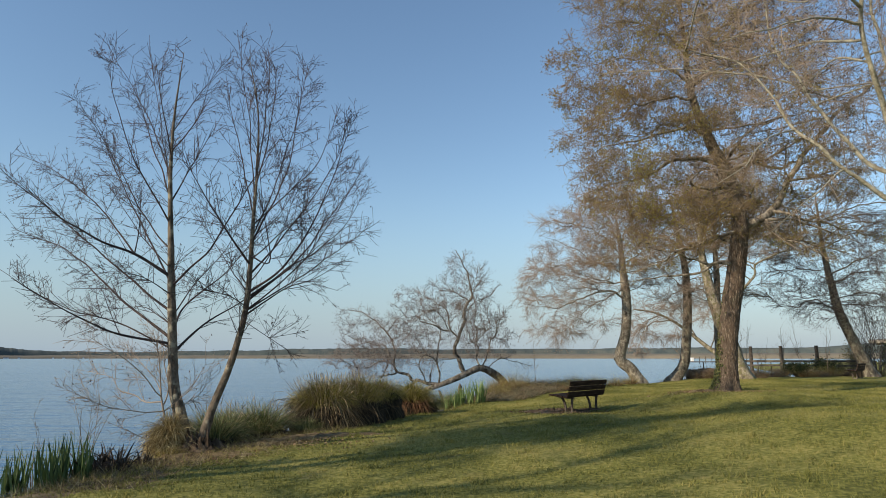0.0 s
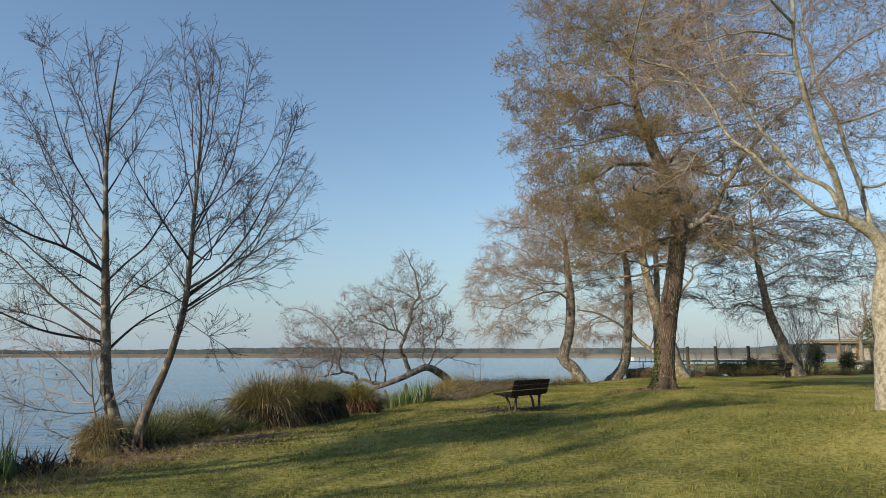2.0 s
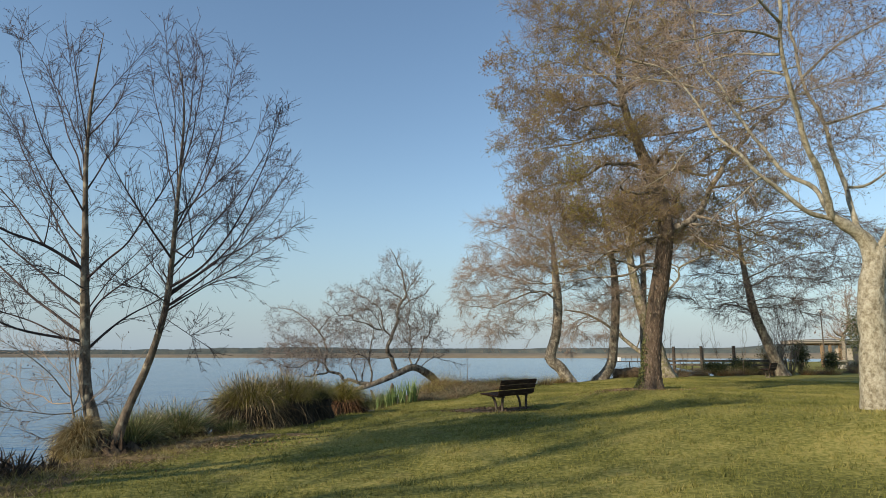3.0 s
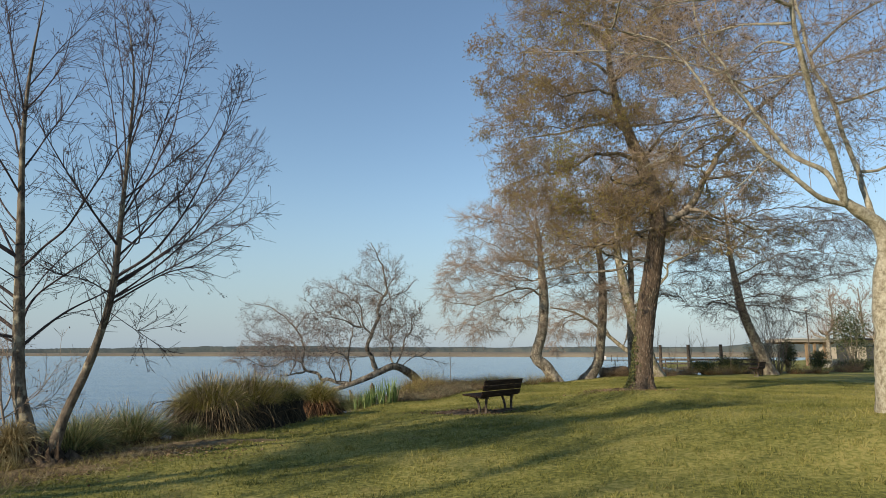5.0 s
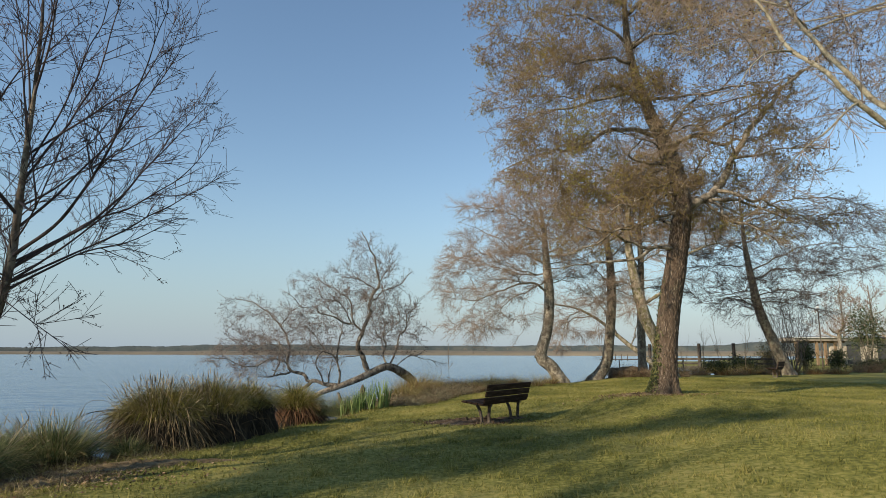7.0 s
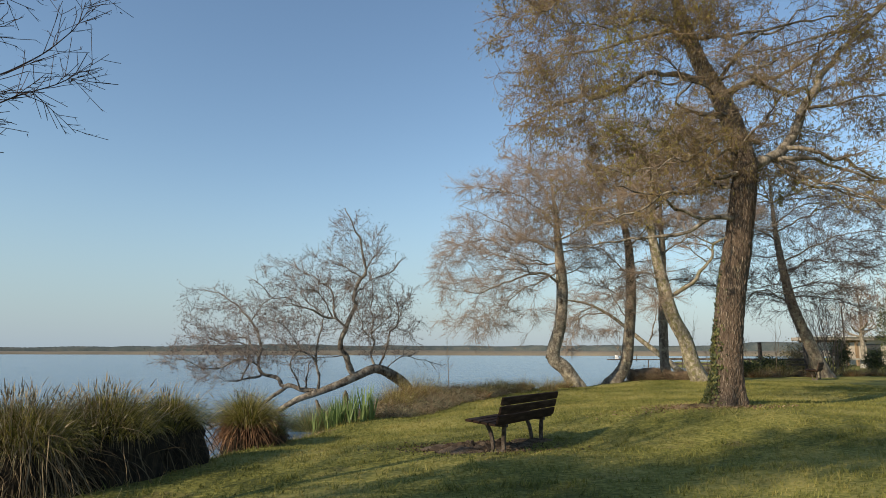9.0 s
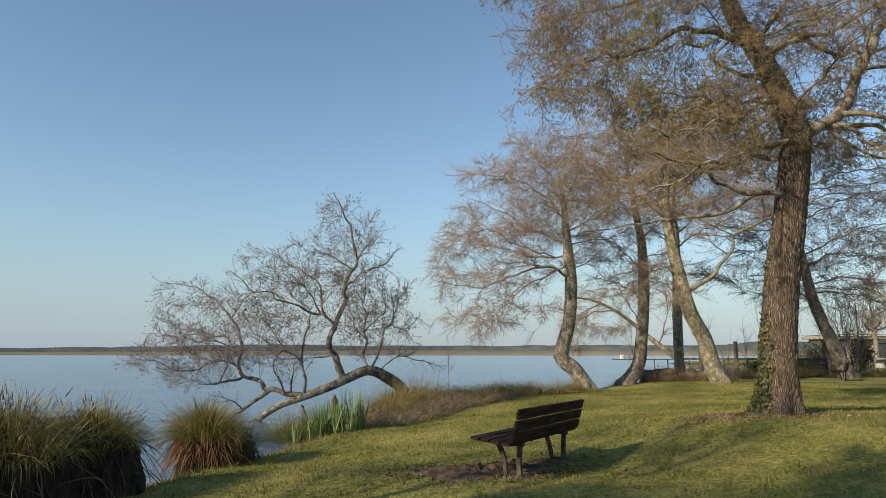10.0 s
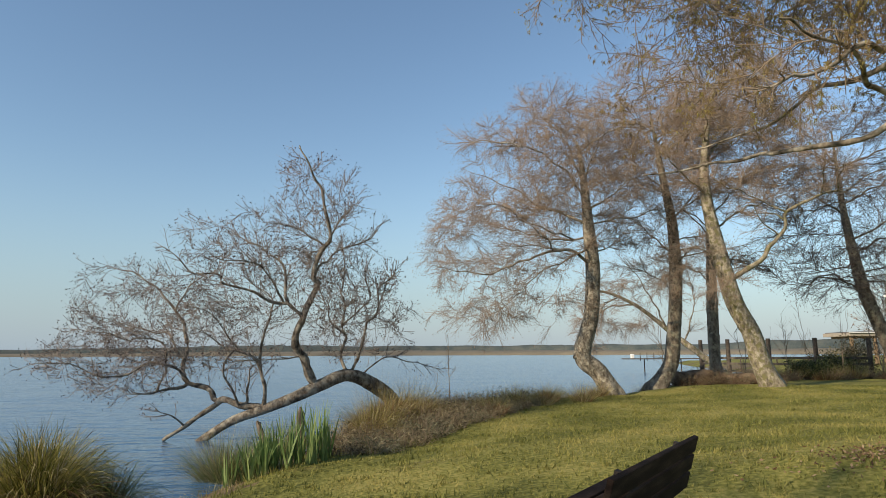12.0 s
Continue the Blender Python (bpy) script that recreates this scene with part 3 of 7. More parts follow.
def far_house(a, w, h):
    x, y = math.sin(a) * 1885, math.cos(a) * 1885
    root = thing("far_house", (x, y, -.5), "tiny pale house on the opposite shore", "house", "houses over the lake")
    turn = Matrix.Translation((x, y, h / 2 - .5)) @ Matrix.Rotation(-a, 4, "Z")
    part("wall", box((w, 7, h), turn, .05), M["white_paint"], root)
    bm = bmesh.new()
    q = [bm.verts.new(turn @ Vector(v)) for v in ((-w / 2 - .4, -4, h / 2), (w / 2 + .4, -4, h / 2), (w / 2 + .4, 4, h / 2), (-w / 2 - .4, 4, h / 2), (-w / 2, 0, h / 2 + 1.2), (w / 2, 0, h / 2 + 1.2))]
    for f in ((0, 1, 5, 4), (2, 3, 4, 5), (0, 4, 3), (1, 2, 5), (3, 2, 1, 0)):
        bm.faces.new([q[i] for i in f])
    part("roof", bm, M["roof_dark"], root)


far_shore()
for i, (a, w, h) in enumerate(((-.655, 9, 2.6), (-.644, 5, 2.2), (-.632, 11, 2.4), (-.618, 5, 2.6), (-.58, 4, 2.4), (-.568, 6, 2.2), (-.545, 4, 2.3))):
    far_house(a, w, h)


# ---------------------------------------------------------------- trees
tree = Tree("double_stemmed_tree", 11, M["young_bark"], M["young_twig"], M["young_twig"], "young bare alder with two slender grey stems on the bank", flare=1.35, kink=.25)
tree.trunk(.121, 0.005, (-4.29, 11.50, -0.42), (-4.48, 11.50, 0.21), (-4.66, 11.50, 0.78), (-4.73, 11.50, 1.41), (-4.84, 11.50, 2.61), (-4.93, 11.50, 3.64), (-5.01, 11.50, 4.70), (-5.01, 11.50, 5.80), (-4.92, 11.50, 7.04))
tree.trunk(.085, 0.004, (-4.19, 11.50, -0.42), (-3.93, 11.35, 0.37), (-3.64, 11.30, 1.12), (-3.44, 11.30, 1.89), (-3.37, 11.30, 2.58), (-3.35, 11.30, 3.59), (-3.33, 11.30, 4.62), (-3.36, 11.30, 5.70), (-3.58, 11.30, 6.81))
tree.limb(.029, 0.0042, (-4.76, 11.50, 1.49), (-5.49, 10.90, 1.73), (-6.11, 10.30, 2.11), (-6.61, 9.90, 2.51))
tree.limb(.029, 0.0042, (-4.77, 11.50, 1.61), (-6.00, 11.90, 2.39), (-7.19, 12.30, 3.26), (-8.80, 12.70, 3.91))
tree.limb(.034, 0.0042, (-4.87, 11.50, 2.71), (-5.37, 11.20, 3.07), (-5.83, 10.90, 3.27), (-6.30, 10.50, 3.58), (-6.71, 10.20, 3.94), (-7.00, 9.90, 4.28))
tree.limb(.018, 0.0038, (-5.37, 11.20, 3.07), (-6.36, 11.70, 4.01), (-7.56, 12.00, 4.88), (-8.44, 12.30, 5.27))
tree.limb(.013, 0.0038, (-5.37, 11.20, 3.07), (-5.24, 11.00, 3.54), (-5.22, 10.90, 4.12))
tree.limb(.028, 0.0038, (-4.69, 11.50, 1.39), (-4.43, 11.80, 1.80), (-3.81, 12.30, 2.37), (-3.52, 12.70, 2.69))
tree.limb(.023, 0.0038, (-4.69, 11.50, 1.71), (-4.81, 12.10, 2.25), (-4.33, 12.70, 2.97), (-3.66, 13.30, 4.13))
tree.limb(.023, 0.0038, (-4.83, 11.50, 2.56), (-3.90, 11.00, 3.23), (-3.18, 10.50, 4.09), (-2.60, 10.20, 4.81))
tree.limb(.018, 0.0038, (-4.90, 11.50, 3.22), (-5.63, 12.10, 3.82), (-6.69, 12.60, 5.17), (-7.53, 12.90, 6.51))
tree.limb(.018, 0.0038, (-4.93, 11.50, 3.64), (-5.35, 11.00, 4.66), (-5.63, 10.60, 5.65), (-5.67, 10.40, 6.29))
tree.limb(.017, 0.0038, (-4.97, 11.50, 4.17), (-5.67, 11.90, 5.51), (-6.28, 12.20, 6.93))
tree.limb(.017, 0.0038, (-4.95, 11.50, 4.06), (-4.79, 12.00, 5.02), (-4.46, 12.40, 6.15))
tree.limb(.015, 0.0038, (-5.02, 11.50, 4.92), (-5.03, 11.10, 5.75), (-5.15, 10.90, 6.63))
tree.limb(.015, 0.0038, (-5.00, 11.50, 5.03), (-4.39, 11.10, 5.52), (-4.09, 10.80, 6.03))
tree.limb(.025, 0.0038, (-3.35, 11.30, 2.38), (-2.67, 10.90, 2.82), (-1.98, 10.50, 3.70), (-1.45, 10.20, 4.99))
tree.limb(.025, 0.0038, (-3.38, 11.30, 2.23), (-2.76, 11.90, 3.02), (-2.24, 12.30, 3.90), (-1.67, 12.70, 4.91))
tree.limb(.018, 0.0038, (-3.40, 11.30, 1.99), (-2.92, 11.80, 2.51), (-2.40, 12.20, 2.79), (-1.93, 12.50, 3.16))
tree.limb(.023, 0.0038, (-3.36, 11.30, 2.90), (-3.64, 10.80, 3.44), (-4.05, 10.50, 4.19), (-4.26, 10.30, 4.67))
tree.limb(.017, 0.0038, (-3.34, 11.30, 3.08), (-2.82, 10.60, 2.87), (-2.89, 10.50, 3.61), (-2.97, 10.30, 4.51))
tree.limb(.018, 0.0038, (-3.33, 11.30, 3.28), (-2.99, 11.90, 4.69), (-2.88, 12.30, 6.21), (-2.80, 12.50, 7.21))
tree.limb(.016, 0.0038, (-3.32, 11.30, 4.31), (-3.01, 11.00, 5.31), (-2.90, 10.80, 6.33))
tree.limb(.016, 0.0038, (-3.33, 11.30, 3.79), (-3.82, 11.90, 4.98), (-4.19, 12.20, 6.07), (-4.45, 12.40, 7.00))
tree.limb(.016, 0.0038, (-3.34, 11.30, 3.59), (-2.48, 12.20, 5.00), (-2.15, 12.60, 6.32))
tree.limb(.007, 0.0038, (-3.38, 11.30, 1.89), (-2.84, 11.00, 1.61), (-2.39, 10.80, 1.33))
tree.limb(.014, 0.0036, (-4.80, 11.50, 2.00), (-4.63, 12.00, 2.66), (-4.24, 12.40, 3.37), (-4.05, 12.70, 4.11))
tree.limb(.013, 0.0036, (-4.88, 11.50, 2.91), (-5.60, 12.00, 3.42), (-6.20, 12.30, 4.04), (-6.83, 12.60, 4.81))
tree.limb(.012, 0.0036, (-4.84, 11.50, 2.40), (-5.03, 10.90, 2.63), (-5.35, 10.50, 2.68), (-5.63, 10.20, 2.55))
tree.limb(.012, 0.0036, (-4.78, 11.50, 1.85), (-5.60, 12.20, 2.21), (-6.43, 12.60, 2.24), (-7.22, 12.90, 2.09))
tree.limb(.012, 0.0036, (-3.39, 11.30, 2.43), (-4.05, 12.10, 3.00), (-4.63, 12.50, 3.73), (-5.03, 12.80, 4.38))
tree.limb(.012, 0.0036, (-3.39, 11.30, 2.14), (-3.53, 10.70, 2.32), (-3.75, 10.30, 2.37), (-3.90, 10.00, 2.52))
tree.limb(.012, 0.0036, (-3.37, 11.30, 2.58), (-2.69, 10.60, 3.15), (-2.33, 10.20, 3.81))
tree.limb(.012, 0.0036, (-3.36, 11.30, 3.38), (-3.16, 12.40, 4.15), (-2.88, 12.90, 5.10))
tree.limb(.02, 0.0036, (-3.37, 11.30, 2.30), (-2.78, 12.00, 3.00), (-2.23, 12.80, 3.68), (-1.87, 13.40, 4.44), (-1.80, 13.50, 4.84))
tree.limb(.018, 0.0036, (-3.39, 11.30, 2.09), (-2.77, 12.00, 2.71), (-2.18, 12.60, 3.31), (-1.71, 13.10, 3.81), (-1.59, 13.20, 4.15))
tree.limb(.014, 0.0036, (-3.34, 11.30, 2.98), (-2.90, 12.30, 3.90), (-2.41, 13.00, 4.59), (-1.99, 13.50, 5.28))
tree.limb(.016, 0.003, (-5.01, 11.50, 4.60), (-5.60, 11.80, 5.70), (-6.15, 12.00, 6.60), (-6.67, 12.00, 7.33))
tree.limb(.014, 0.003, (-4.95, 11.50, 4.10), (-5.30, 11.70, 5.40), (-5.62, 11.80, 6.60), (-5.80, 11.90, 7.25))
tree.limb(.012, 0.003, (-5.01, 11.50, 5.40), (-4.70, 11.60, 6.10), (-4.35, 11.70, 6.70), (-4.20, 11.75, 7.00))
tree.limb(.020, 0.003, (-4.84, 11.50, 2.60), (-5.70, 11.80, 3.90), (-6.60, 12.00, 5.40), (-7.33, 12.00, 6.44))
tree.limb(.024, 0.003, (-4.80, 11.50, 2.10), (-6.00, 11.80, 2.90), (-7.40, 12.00, 4.00), (-8.65, 12.00, 5.00))
tree.limb(.018, 0.003, (-4.73, 11.50, 1.41), (-5.90, 11.50, 1.95), (-7.00, 11.50, 2.30), (-8.40, 11.50, 3.10))
tree.limb(.014, 0.003, (-3.34, 11.30, 4.00), (-3.45, 11.20, 5.30), (-3.66, 11.20, 6.40), (-3.73, 11.30, 7.26))
tree.limb(.013, 0.003, (-3.33, 11.30, 4.40), (-3.22, 11.30, 5.60), (-3.20, 11.30, 6.50), (-3.24, 11.30, 7.08))
tree.limb(.014, 0.003, (-3.35, 11.30, 3.40), (-2.95, 11.50, 4.70), (-2.70, 11.60, 5.90), (-2.62, 11.60, 6.82))
tree.limb(.018, 0.003, (-3.37, 11.30, 2.70), (-2.70, 11.60, 3.70), (-2.10, 11.80, 4.80), (-1.66, 12.00, 5.95))
tree.limb(.016, 0.003, (-3.40, 11.30, 2.10), (-2.70, 11.60, 2.80), (-2.10, 11.80, 3.70), (-1.56, 12.00, 4.82))
tree.build([lv(7.5, .8, 42, 5, .26, .06, .02, .0064, outer=.1, tip=.35, min_r=.0034, taper=.7), lv(8.5, .34, 44, 3, .12, .05, .03, .0046, outer=.1, min_r=.0031), lv(10, .09, 50, 2, .1, .03, .06, .004, outer=.1, min_r=.0032)],
           (M["alder_catkin"], 1.8, .03, .18, 1.2, .8))

tree = Tree("sapling", 85, M["grey_twig"], M["grey_twig"], M["grey_twig"], "pale many-stemmed thin sapling drooping over the water", flare=1.05, category="sapling", group="saplings")
tree.trunk(.018, 0.004, (-4.70, 11.30, 0.32), (-4.78, 11.30, 0.65), (-4.84, 11.30, 1.12), (-4.91, 11.30, 1.46), (-5.01, 11.30, 1.75))
tree.limb(.013, 0.003, (-4.74, 11.30, 0.46), (-4.74, 11.50, 0.83), (-4.86, 11.60, 1.21), (-5.05, 11.70, 1.61))
tree.limb(.012, 0.003, (-4.79, 11.30, 0.65), (-4.92, 11.10, 0.89), (-5.10, 10.90, 1.13), (-5.29, 10.70, 1.33), (-5.66, 10.40, 1.66))
tree.limb(.012, 0.003, (-4.77, 11.30, 0.55), (-5.22, 11.50, 0.58), (-5.69, 11.70, 0.72), (-6.03, 11.90, 0.93), (-6.52, 12.10, 1.05))
tree.limb(.011, 0.003, (-4.71, 11.30, 0.39), (-5.04, 11.00, 0.39), (-5.41, 10.80, 0.48), (-5.64, 10.60, 0.64), (-5.80, 10.40, 0.78))
tree.limb(.009, 0.003, (-4.73, 11.30, 0.34), (-4.80, 11.00, 0.03), (-4.96, 10.80, 0.10), (-5.10, 10.70, 0.19))
tree.limb(.008, 0.003, (-4.82, 11.30, 0.74), (-5.19, 11.60, 1.11), (-5.48, 11.80, 1.26), (-5.82, 12.00, 1.52))
tree.limb(.008, 0.003, (-4.71, 11.30, 0.39), (-4.43, 11.50, 0.73), (-4.28, 11.60, 1.07), (-4.20, 11.70, 1.21))
tree.limb(.008, 0.003, (-4.69, 11.30, 0.37), (-4.36, 11.70, 0.63), (-4.21, 11.90, 0.91))
tree.build([lv(15, .5, 40, 5, .15, .02, .1, .004, min_r=.0024), lv(12, .2, 45, 3, .1, .0, .12, .003, min_r=.0022)],
           (M["alder_catkin"], .4, .03, .22, 1.0))

tree = Tree("leaning_tree", 12, M["lean_bark"], M["lean_bark"], M["alder_twig"], "old bare alder leaning out and sagging over the water", flare=1.1, kink=1.8)
tree.trunk(.19, 0.075, (2.29, 28.80, -0.25), (1.95, 28.40, 0.31), (1.49, 28.00, 0.68), (0.99, 27.60, 0.87), (0.47, 27.30, 0.69), (-0.11, 27.20, 0.42), (-0.70, 27.20, 0.19), (-1.39, 27.20, -0.06), (-2.06, 27.20, -0.49))
tree.limb(.11, 0.014, (0.27, 27.20, 0.84), (0.02, 27.00, 1.42), (-0.07, 26.80, 2.07), (0.03, 26.70, 2.36), (0.36, 26.60, 2.89), (0.49, 26.40, 3.65), (0.52, 26.20, 4.34), (0.27, 26.00, 5.01), (0.01, 25.90, 5.61))
tree.limb(.044, 0.008, (-0.07, 26.80, 2.13), (-0.33, 26.60, 2.47), (-0.97, 26.30, 2.56), (-1.58, 26.00, 2.75), (-2.17, 25.70, 3.14), (-2.59, 25.50, 3.35))
tree.limb(.030, 0.007, (0.36, 26.60, 2.95), (0.80, 26.90, 3.62), (1.40, 27.20, 3.87), (1.90, 27.40, 4.40))
tree.limb(.037, 0.007, (-0.23, 26.70, 2.44), (-0.56, 27.10, 3.26), (-1.15, 27.50, 3.76), (-1.87, 27.80, 4.24))
tree.limb(.026, 0.006, (0.49, 26.40, 3.65), (-0.09, 26.20, 3.97), (-0.63, 26.00, 3.98))
tree.limb(.089, 0.008, (-0.70, 27.20, 0.19), (-1.33, 27.40, 0.28), (-1.90, 27.70, 0.48), (-2.43, 28.00, 0.91), (-2.66, 28.10, 1.18), (-2.76, 28.20, 1.69), (-3.07, 28.30, 2.28), (-3.59, 28.50, 2.82), (-4.35, 28.70, 3.31), (-4.92, 28.90, 3.47))
tree.limb(.067, 0.037, (-1.69, 27.60, 0.42), (-2.03, 27.40, 0.11), (-2.34, 27.30, -0.13), (-2.77, 27.20, -0.43))
tree.limb(.026, 0.008, (-2.36, 27.30, -0.13), (-2.52, 27.10, 0.08), (-2.86, 26.90, 0.23))
tree.limb(.044, 0.008, (-2.43, 28.00, 0.87), (-2.75, 27.80, 0.57), (-3.18, 27.60, 0.47), (-3.68, 27.50, 0.59))
tree.limb(.037, 0.006, (-2.49, 28.00, 0.91), (-2.98, 27.60, 1.09), (-3.69, 27.30, 1.02), (-4.48, 27.00, 1.03), (-5.27, 26.70, 1.15))
tree.limb(.030, 0.006, (-3.12, 27.60, 0.52), (-2.98, 27.50, 1.19), (-3.13, 27.40, 1.61), (-3.81, 27.30, 1.79), (-4.76, 27.20, 1.97))
tree.limb(.052, 0.007, (-0.72, 27.20, 0.23), (-0.78, 27.00, 0.83), (-0.94, 26.90, 1.19), (-1.14, 26.80, 1.40), (-1.50, 26.60, 1.65), (-2.00, 26.30, 1.87))
tree.limb(.037, 0.007, (-0.85, 26.90, 1.07), (-0.81, 27.00, 1.66), (-0.72, 27.20, 2.15), (-0.84, 27.40, 2.66), (-1.39, 27.60, 3.19))
tree.limb(.034, 0.014, (-1.17, 27.20, 0.28), (-1.08, 27.00, 0.77), (-0.95, 26.90, 1.09))
tree.limb(.044, 0.007, (1.08, 27.60, 0.88), (0.88, 27.80, 1.36), (0.82, 28.00, 1.94), (0.75, 28.20, 2.48), (0.86, 28.40, 3.31), (0.67, 28.50, 4.02))
tree.limb(.044, 0.007, (1.06, 27.60, 0.92), (1.30, 27.40, 1.54), (1.55, 27.20, 2.16), (1.81, 27.00, 2.89), (2.06, 26.80, 3.36))
tree.limb(.023, 0.006, (0.86, 27.90, 1.68), (0.52, 27.60, 2.18), (0.30, 27.40, 2.92), (0.09, 27.20, 3.53))
tree.limb(.023, 0.006, (1.61, 27.20, 2.34), (1.92, 27.50, 2.95), (2.24, 27.70, 3.23))
tree.limb(.030, 0.008, (-1.33, 27.40, 0.28), (-1.48, 26.90, 0.95), (-1.33, 26.60, 1.53), (-1.61, 26.30, 1.98), (-2.10, 26.00, 2.30))
tree.limb(.030, 0.008, (-2.66, 28.10, 1.18), (-3.29, 28.40, 1.70), (-4.05, 28.70, 1.90), (-4.80, 29.00, 1.71))
tree.limb(.025, 0.008, (-0.33, 26.60, 2.47), (-0.63, 26.20, 3.02), (-1.03, 25.90, 3.20), (-1.50, 25.60, 3.21))
tree.limb(.025, 0.008, (0.49, 26.40, 3.65), (0.80, 26.70, 4.21), (1.26, 27.00, 4.80))
tree.limb(.025, 0.008, (0.82, 28.00, 1.94), (1.25, 28.30, 2.49), (1.37, 28.50, 3.19), (1.49, 28.70, 3.78))
tree.limb(.025, 0.008, (-3.07, 28.30, 2.28), (-2.73, 28.00, 2.84), (-2.17, 27.70, 3.20))
tree.limb(.023, 0.006, (1.30, 27.80, 0.98), (1.94, 28.10, 1.24), (2.75, 28.40, 1.09), (3.30, 28.60, 1.02))
tree.limb(.018, 0.006, (0.13, 27.00, 1.18), (-0.52, 26.60, 1.28), (-1.33, 26.20, 1.19))
tree.grow(1350, 0.1, ((-4.3, 28.6, 3.0, 1.1, 1.0, .7), (-2.78, 27.2, 1.73, 2.44, 2.2, 1.09), (-4.05, 27.6, 1.07, 1.98, 1.6, 0.73), (-0.61, 26.8, 2.85, 2.5, 1.9, 1.63), (0.34, 26.4, 4.38, 0.97, 1.3, 1.34), (1.28, 27.6, 2.44, 1.19, 1.6, 1.59)), cap=1.2, pen=.8, bend=.5, clump=.9, thick=.008, gap=-.03)
tree.build([lv(10, .5, 42, 4, .1, .12, .1, .008, outer=.2, min_r=0.0042), lv(13, .22, 40, 2, .1, .08, .12, .0075, outer=.1)],
           (M["alder_catkin"], 1.5, .036, .2, 1.0))

tree = Tree("crooked_tree", 13, M["grey_bark"], M["grey_bark"], M["grey_twig"], "bare lakeside alder with a crooked grey trunk", ridges=.045)
tree.trunk(.235, 0.030, (9.29, 33.50, -0.22), (8.73, 33.50, 0.72), (8.29, 33.50, 1.08), (8.22, 33.50, 1.48), (8.54, 33.50, 2.54), (8.67, 33.50, 4.04), (8.58, 33.50, 5.58), (8.52, 33.50, 6.55), (8.51, 33.70, 7.60), (8.41, 33.90, 8.69), radii=(.26, .26, .26, .26, .25, .225, .18, .14, .09, .03))
tree.limb(.068, 0.009, (8.62, 33.50, 4.23), (7.58, 32.90, 4.66), (6.34, 32.40, 4.31), (5.19, 32.00, 3.78), (4.11, 31.70, 3.69), (3.17, 31.50, 3.91))
tree.limb(.056, 0.007, (8.56, 33.50, 5.58), (7.77, 34.10, 6.13), (6.72, 34.70, 6.82), (5.60, 35.20, 7.60), (4.60, 35.50, 8.05))
tree.limb(.050, 0.007, (8.52, 33.50, 6.55), (7.52, 33.00, 7.53), (6.27, 32.50, 7.92), (4.91, 32.10, 7.75))
tree.limb(.043, 0.007, (8.50, 33.50, 6.95), (8.03, 34.00, 8.71), (7.28, 34.50, 9.93), (6.73, 34.80, 10.47))
tree.limb(.043, 0.007, (8.46, 33.50, 7.15), (9.08, 33.80, 8.47), (9.13, 34.10, 9.83), (8.80, 34.30, 10.44))
tree.limb(.043, 0.007, (8.54, 33.50, 6.16), (9.37, 32.90, 6.61), (10.02, 32.50, 7.28))
tree.limb(.043, 0.007, (8.60, 33.50, 5.19), (7.51, 34.00, 5.17), (6.05, 34.50, 5.70), (4.71, 34.90, 5.91))
tree.limb(.037, 0.007, (8.60, 33.50, 4.81), (7.08, 32.50, 4.08), (5.85, 31.90, 3.12), (4.91, 31.50, 2.42))
tree.limb(.031, 0.007, (8.61, 33.50, 4.52), (9.77, 34.20, 5.13), (10.77, 34.70, 5.03))
tree.limb(.13, 0.06, (8.29, 33.50, 1.08), (8.10, 33.45, 1.19), (7.89, 33.40, 1.23))
tree.limb(.031, 0.006, (8.21, 33.70, 5.13), (6.75, 32.50, 5.26), (5.13, 31.50, 5.73), (3.88, 31.00, 5.42))
tree.fill(8, 4.5, 8.6, 2.8, .032, .1)
tree.grow(1300, 2.8, ((7.25, 33.5, 7.32, 3.06, 3.8, 3.06), (4.9, 33.5, 4.95, 1.86, 3, 2.04), (4.64, 33.1, 3.23, 1.73, 2.4, 1.46), (9.04, 33.5, 7.56, 2.04, 3.2, 2.23), (6.83, 33.0, 3.6, 1.63, 2, 1.45)), cap=2.2, pen=.7, bend=.5, sag=.12, clump=.5, thick=.010, gap=.04, layer=3.2)
tree.build([lv(8, .85, 36, 4, .1, .0, .09, .0095, flat=.35, outer=.3, min_r=0.0048), lv(20, .42, 34, 2, .1, -.02, .1, .0088, outer=.2)],
           (M["bud"], 3.0, .036, .12, .8))

tree = Tree("bent_tree", 14, M["dark_bark"], M["grey_bark"], M["grey_twig"], "bare alder with a bent brown trunk at the water's edge", ridges=.045)
tree.trunk(.225, 0.025, (11.17, 35.40, -0.29), (11.97, 35.40, 0.85), (12.18, 35.40, 1.85), (12.40, 35.40, 3.90), (12.41, 35.40, 6.02), (12.20, 35.40, 7.53), (11.96, 35.40, 9.30), (11.80, 35.40, 10.42), radii=(.27, .25, .24, .225, .18, .13, .07, .025))
tree.limb(.037, 0.007, (12.41, 35.40, 4.95), (11.36, 36.00, 6.13), (10.54, 36.40, 6.82))
tree.limb(.037, 0.007, (12.24, 35.40, 7.42), (10.82, 34.90, 8.34), (9.99, 34.50, 9.47))
tree.limb(.037, 0.007, (12.38, 35.40, 6.23), (13.93, 36.00, 7.73), (15.50, 36.60, 8.86))
tree.limb(.031, 0.007, (12.35, 35.40, 3.49), (11.73, 36.60, 4.47), (10.92, 37.40, 4.80))
tree.limb(.031, 0.007, (11.94, 35.40, 9.08), (13.12, 35.80, 10.62), (14.07, 36.10, 12.20))
tree.fill(8, 4.5, 10, 2.8)
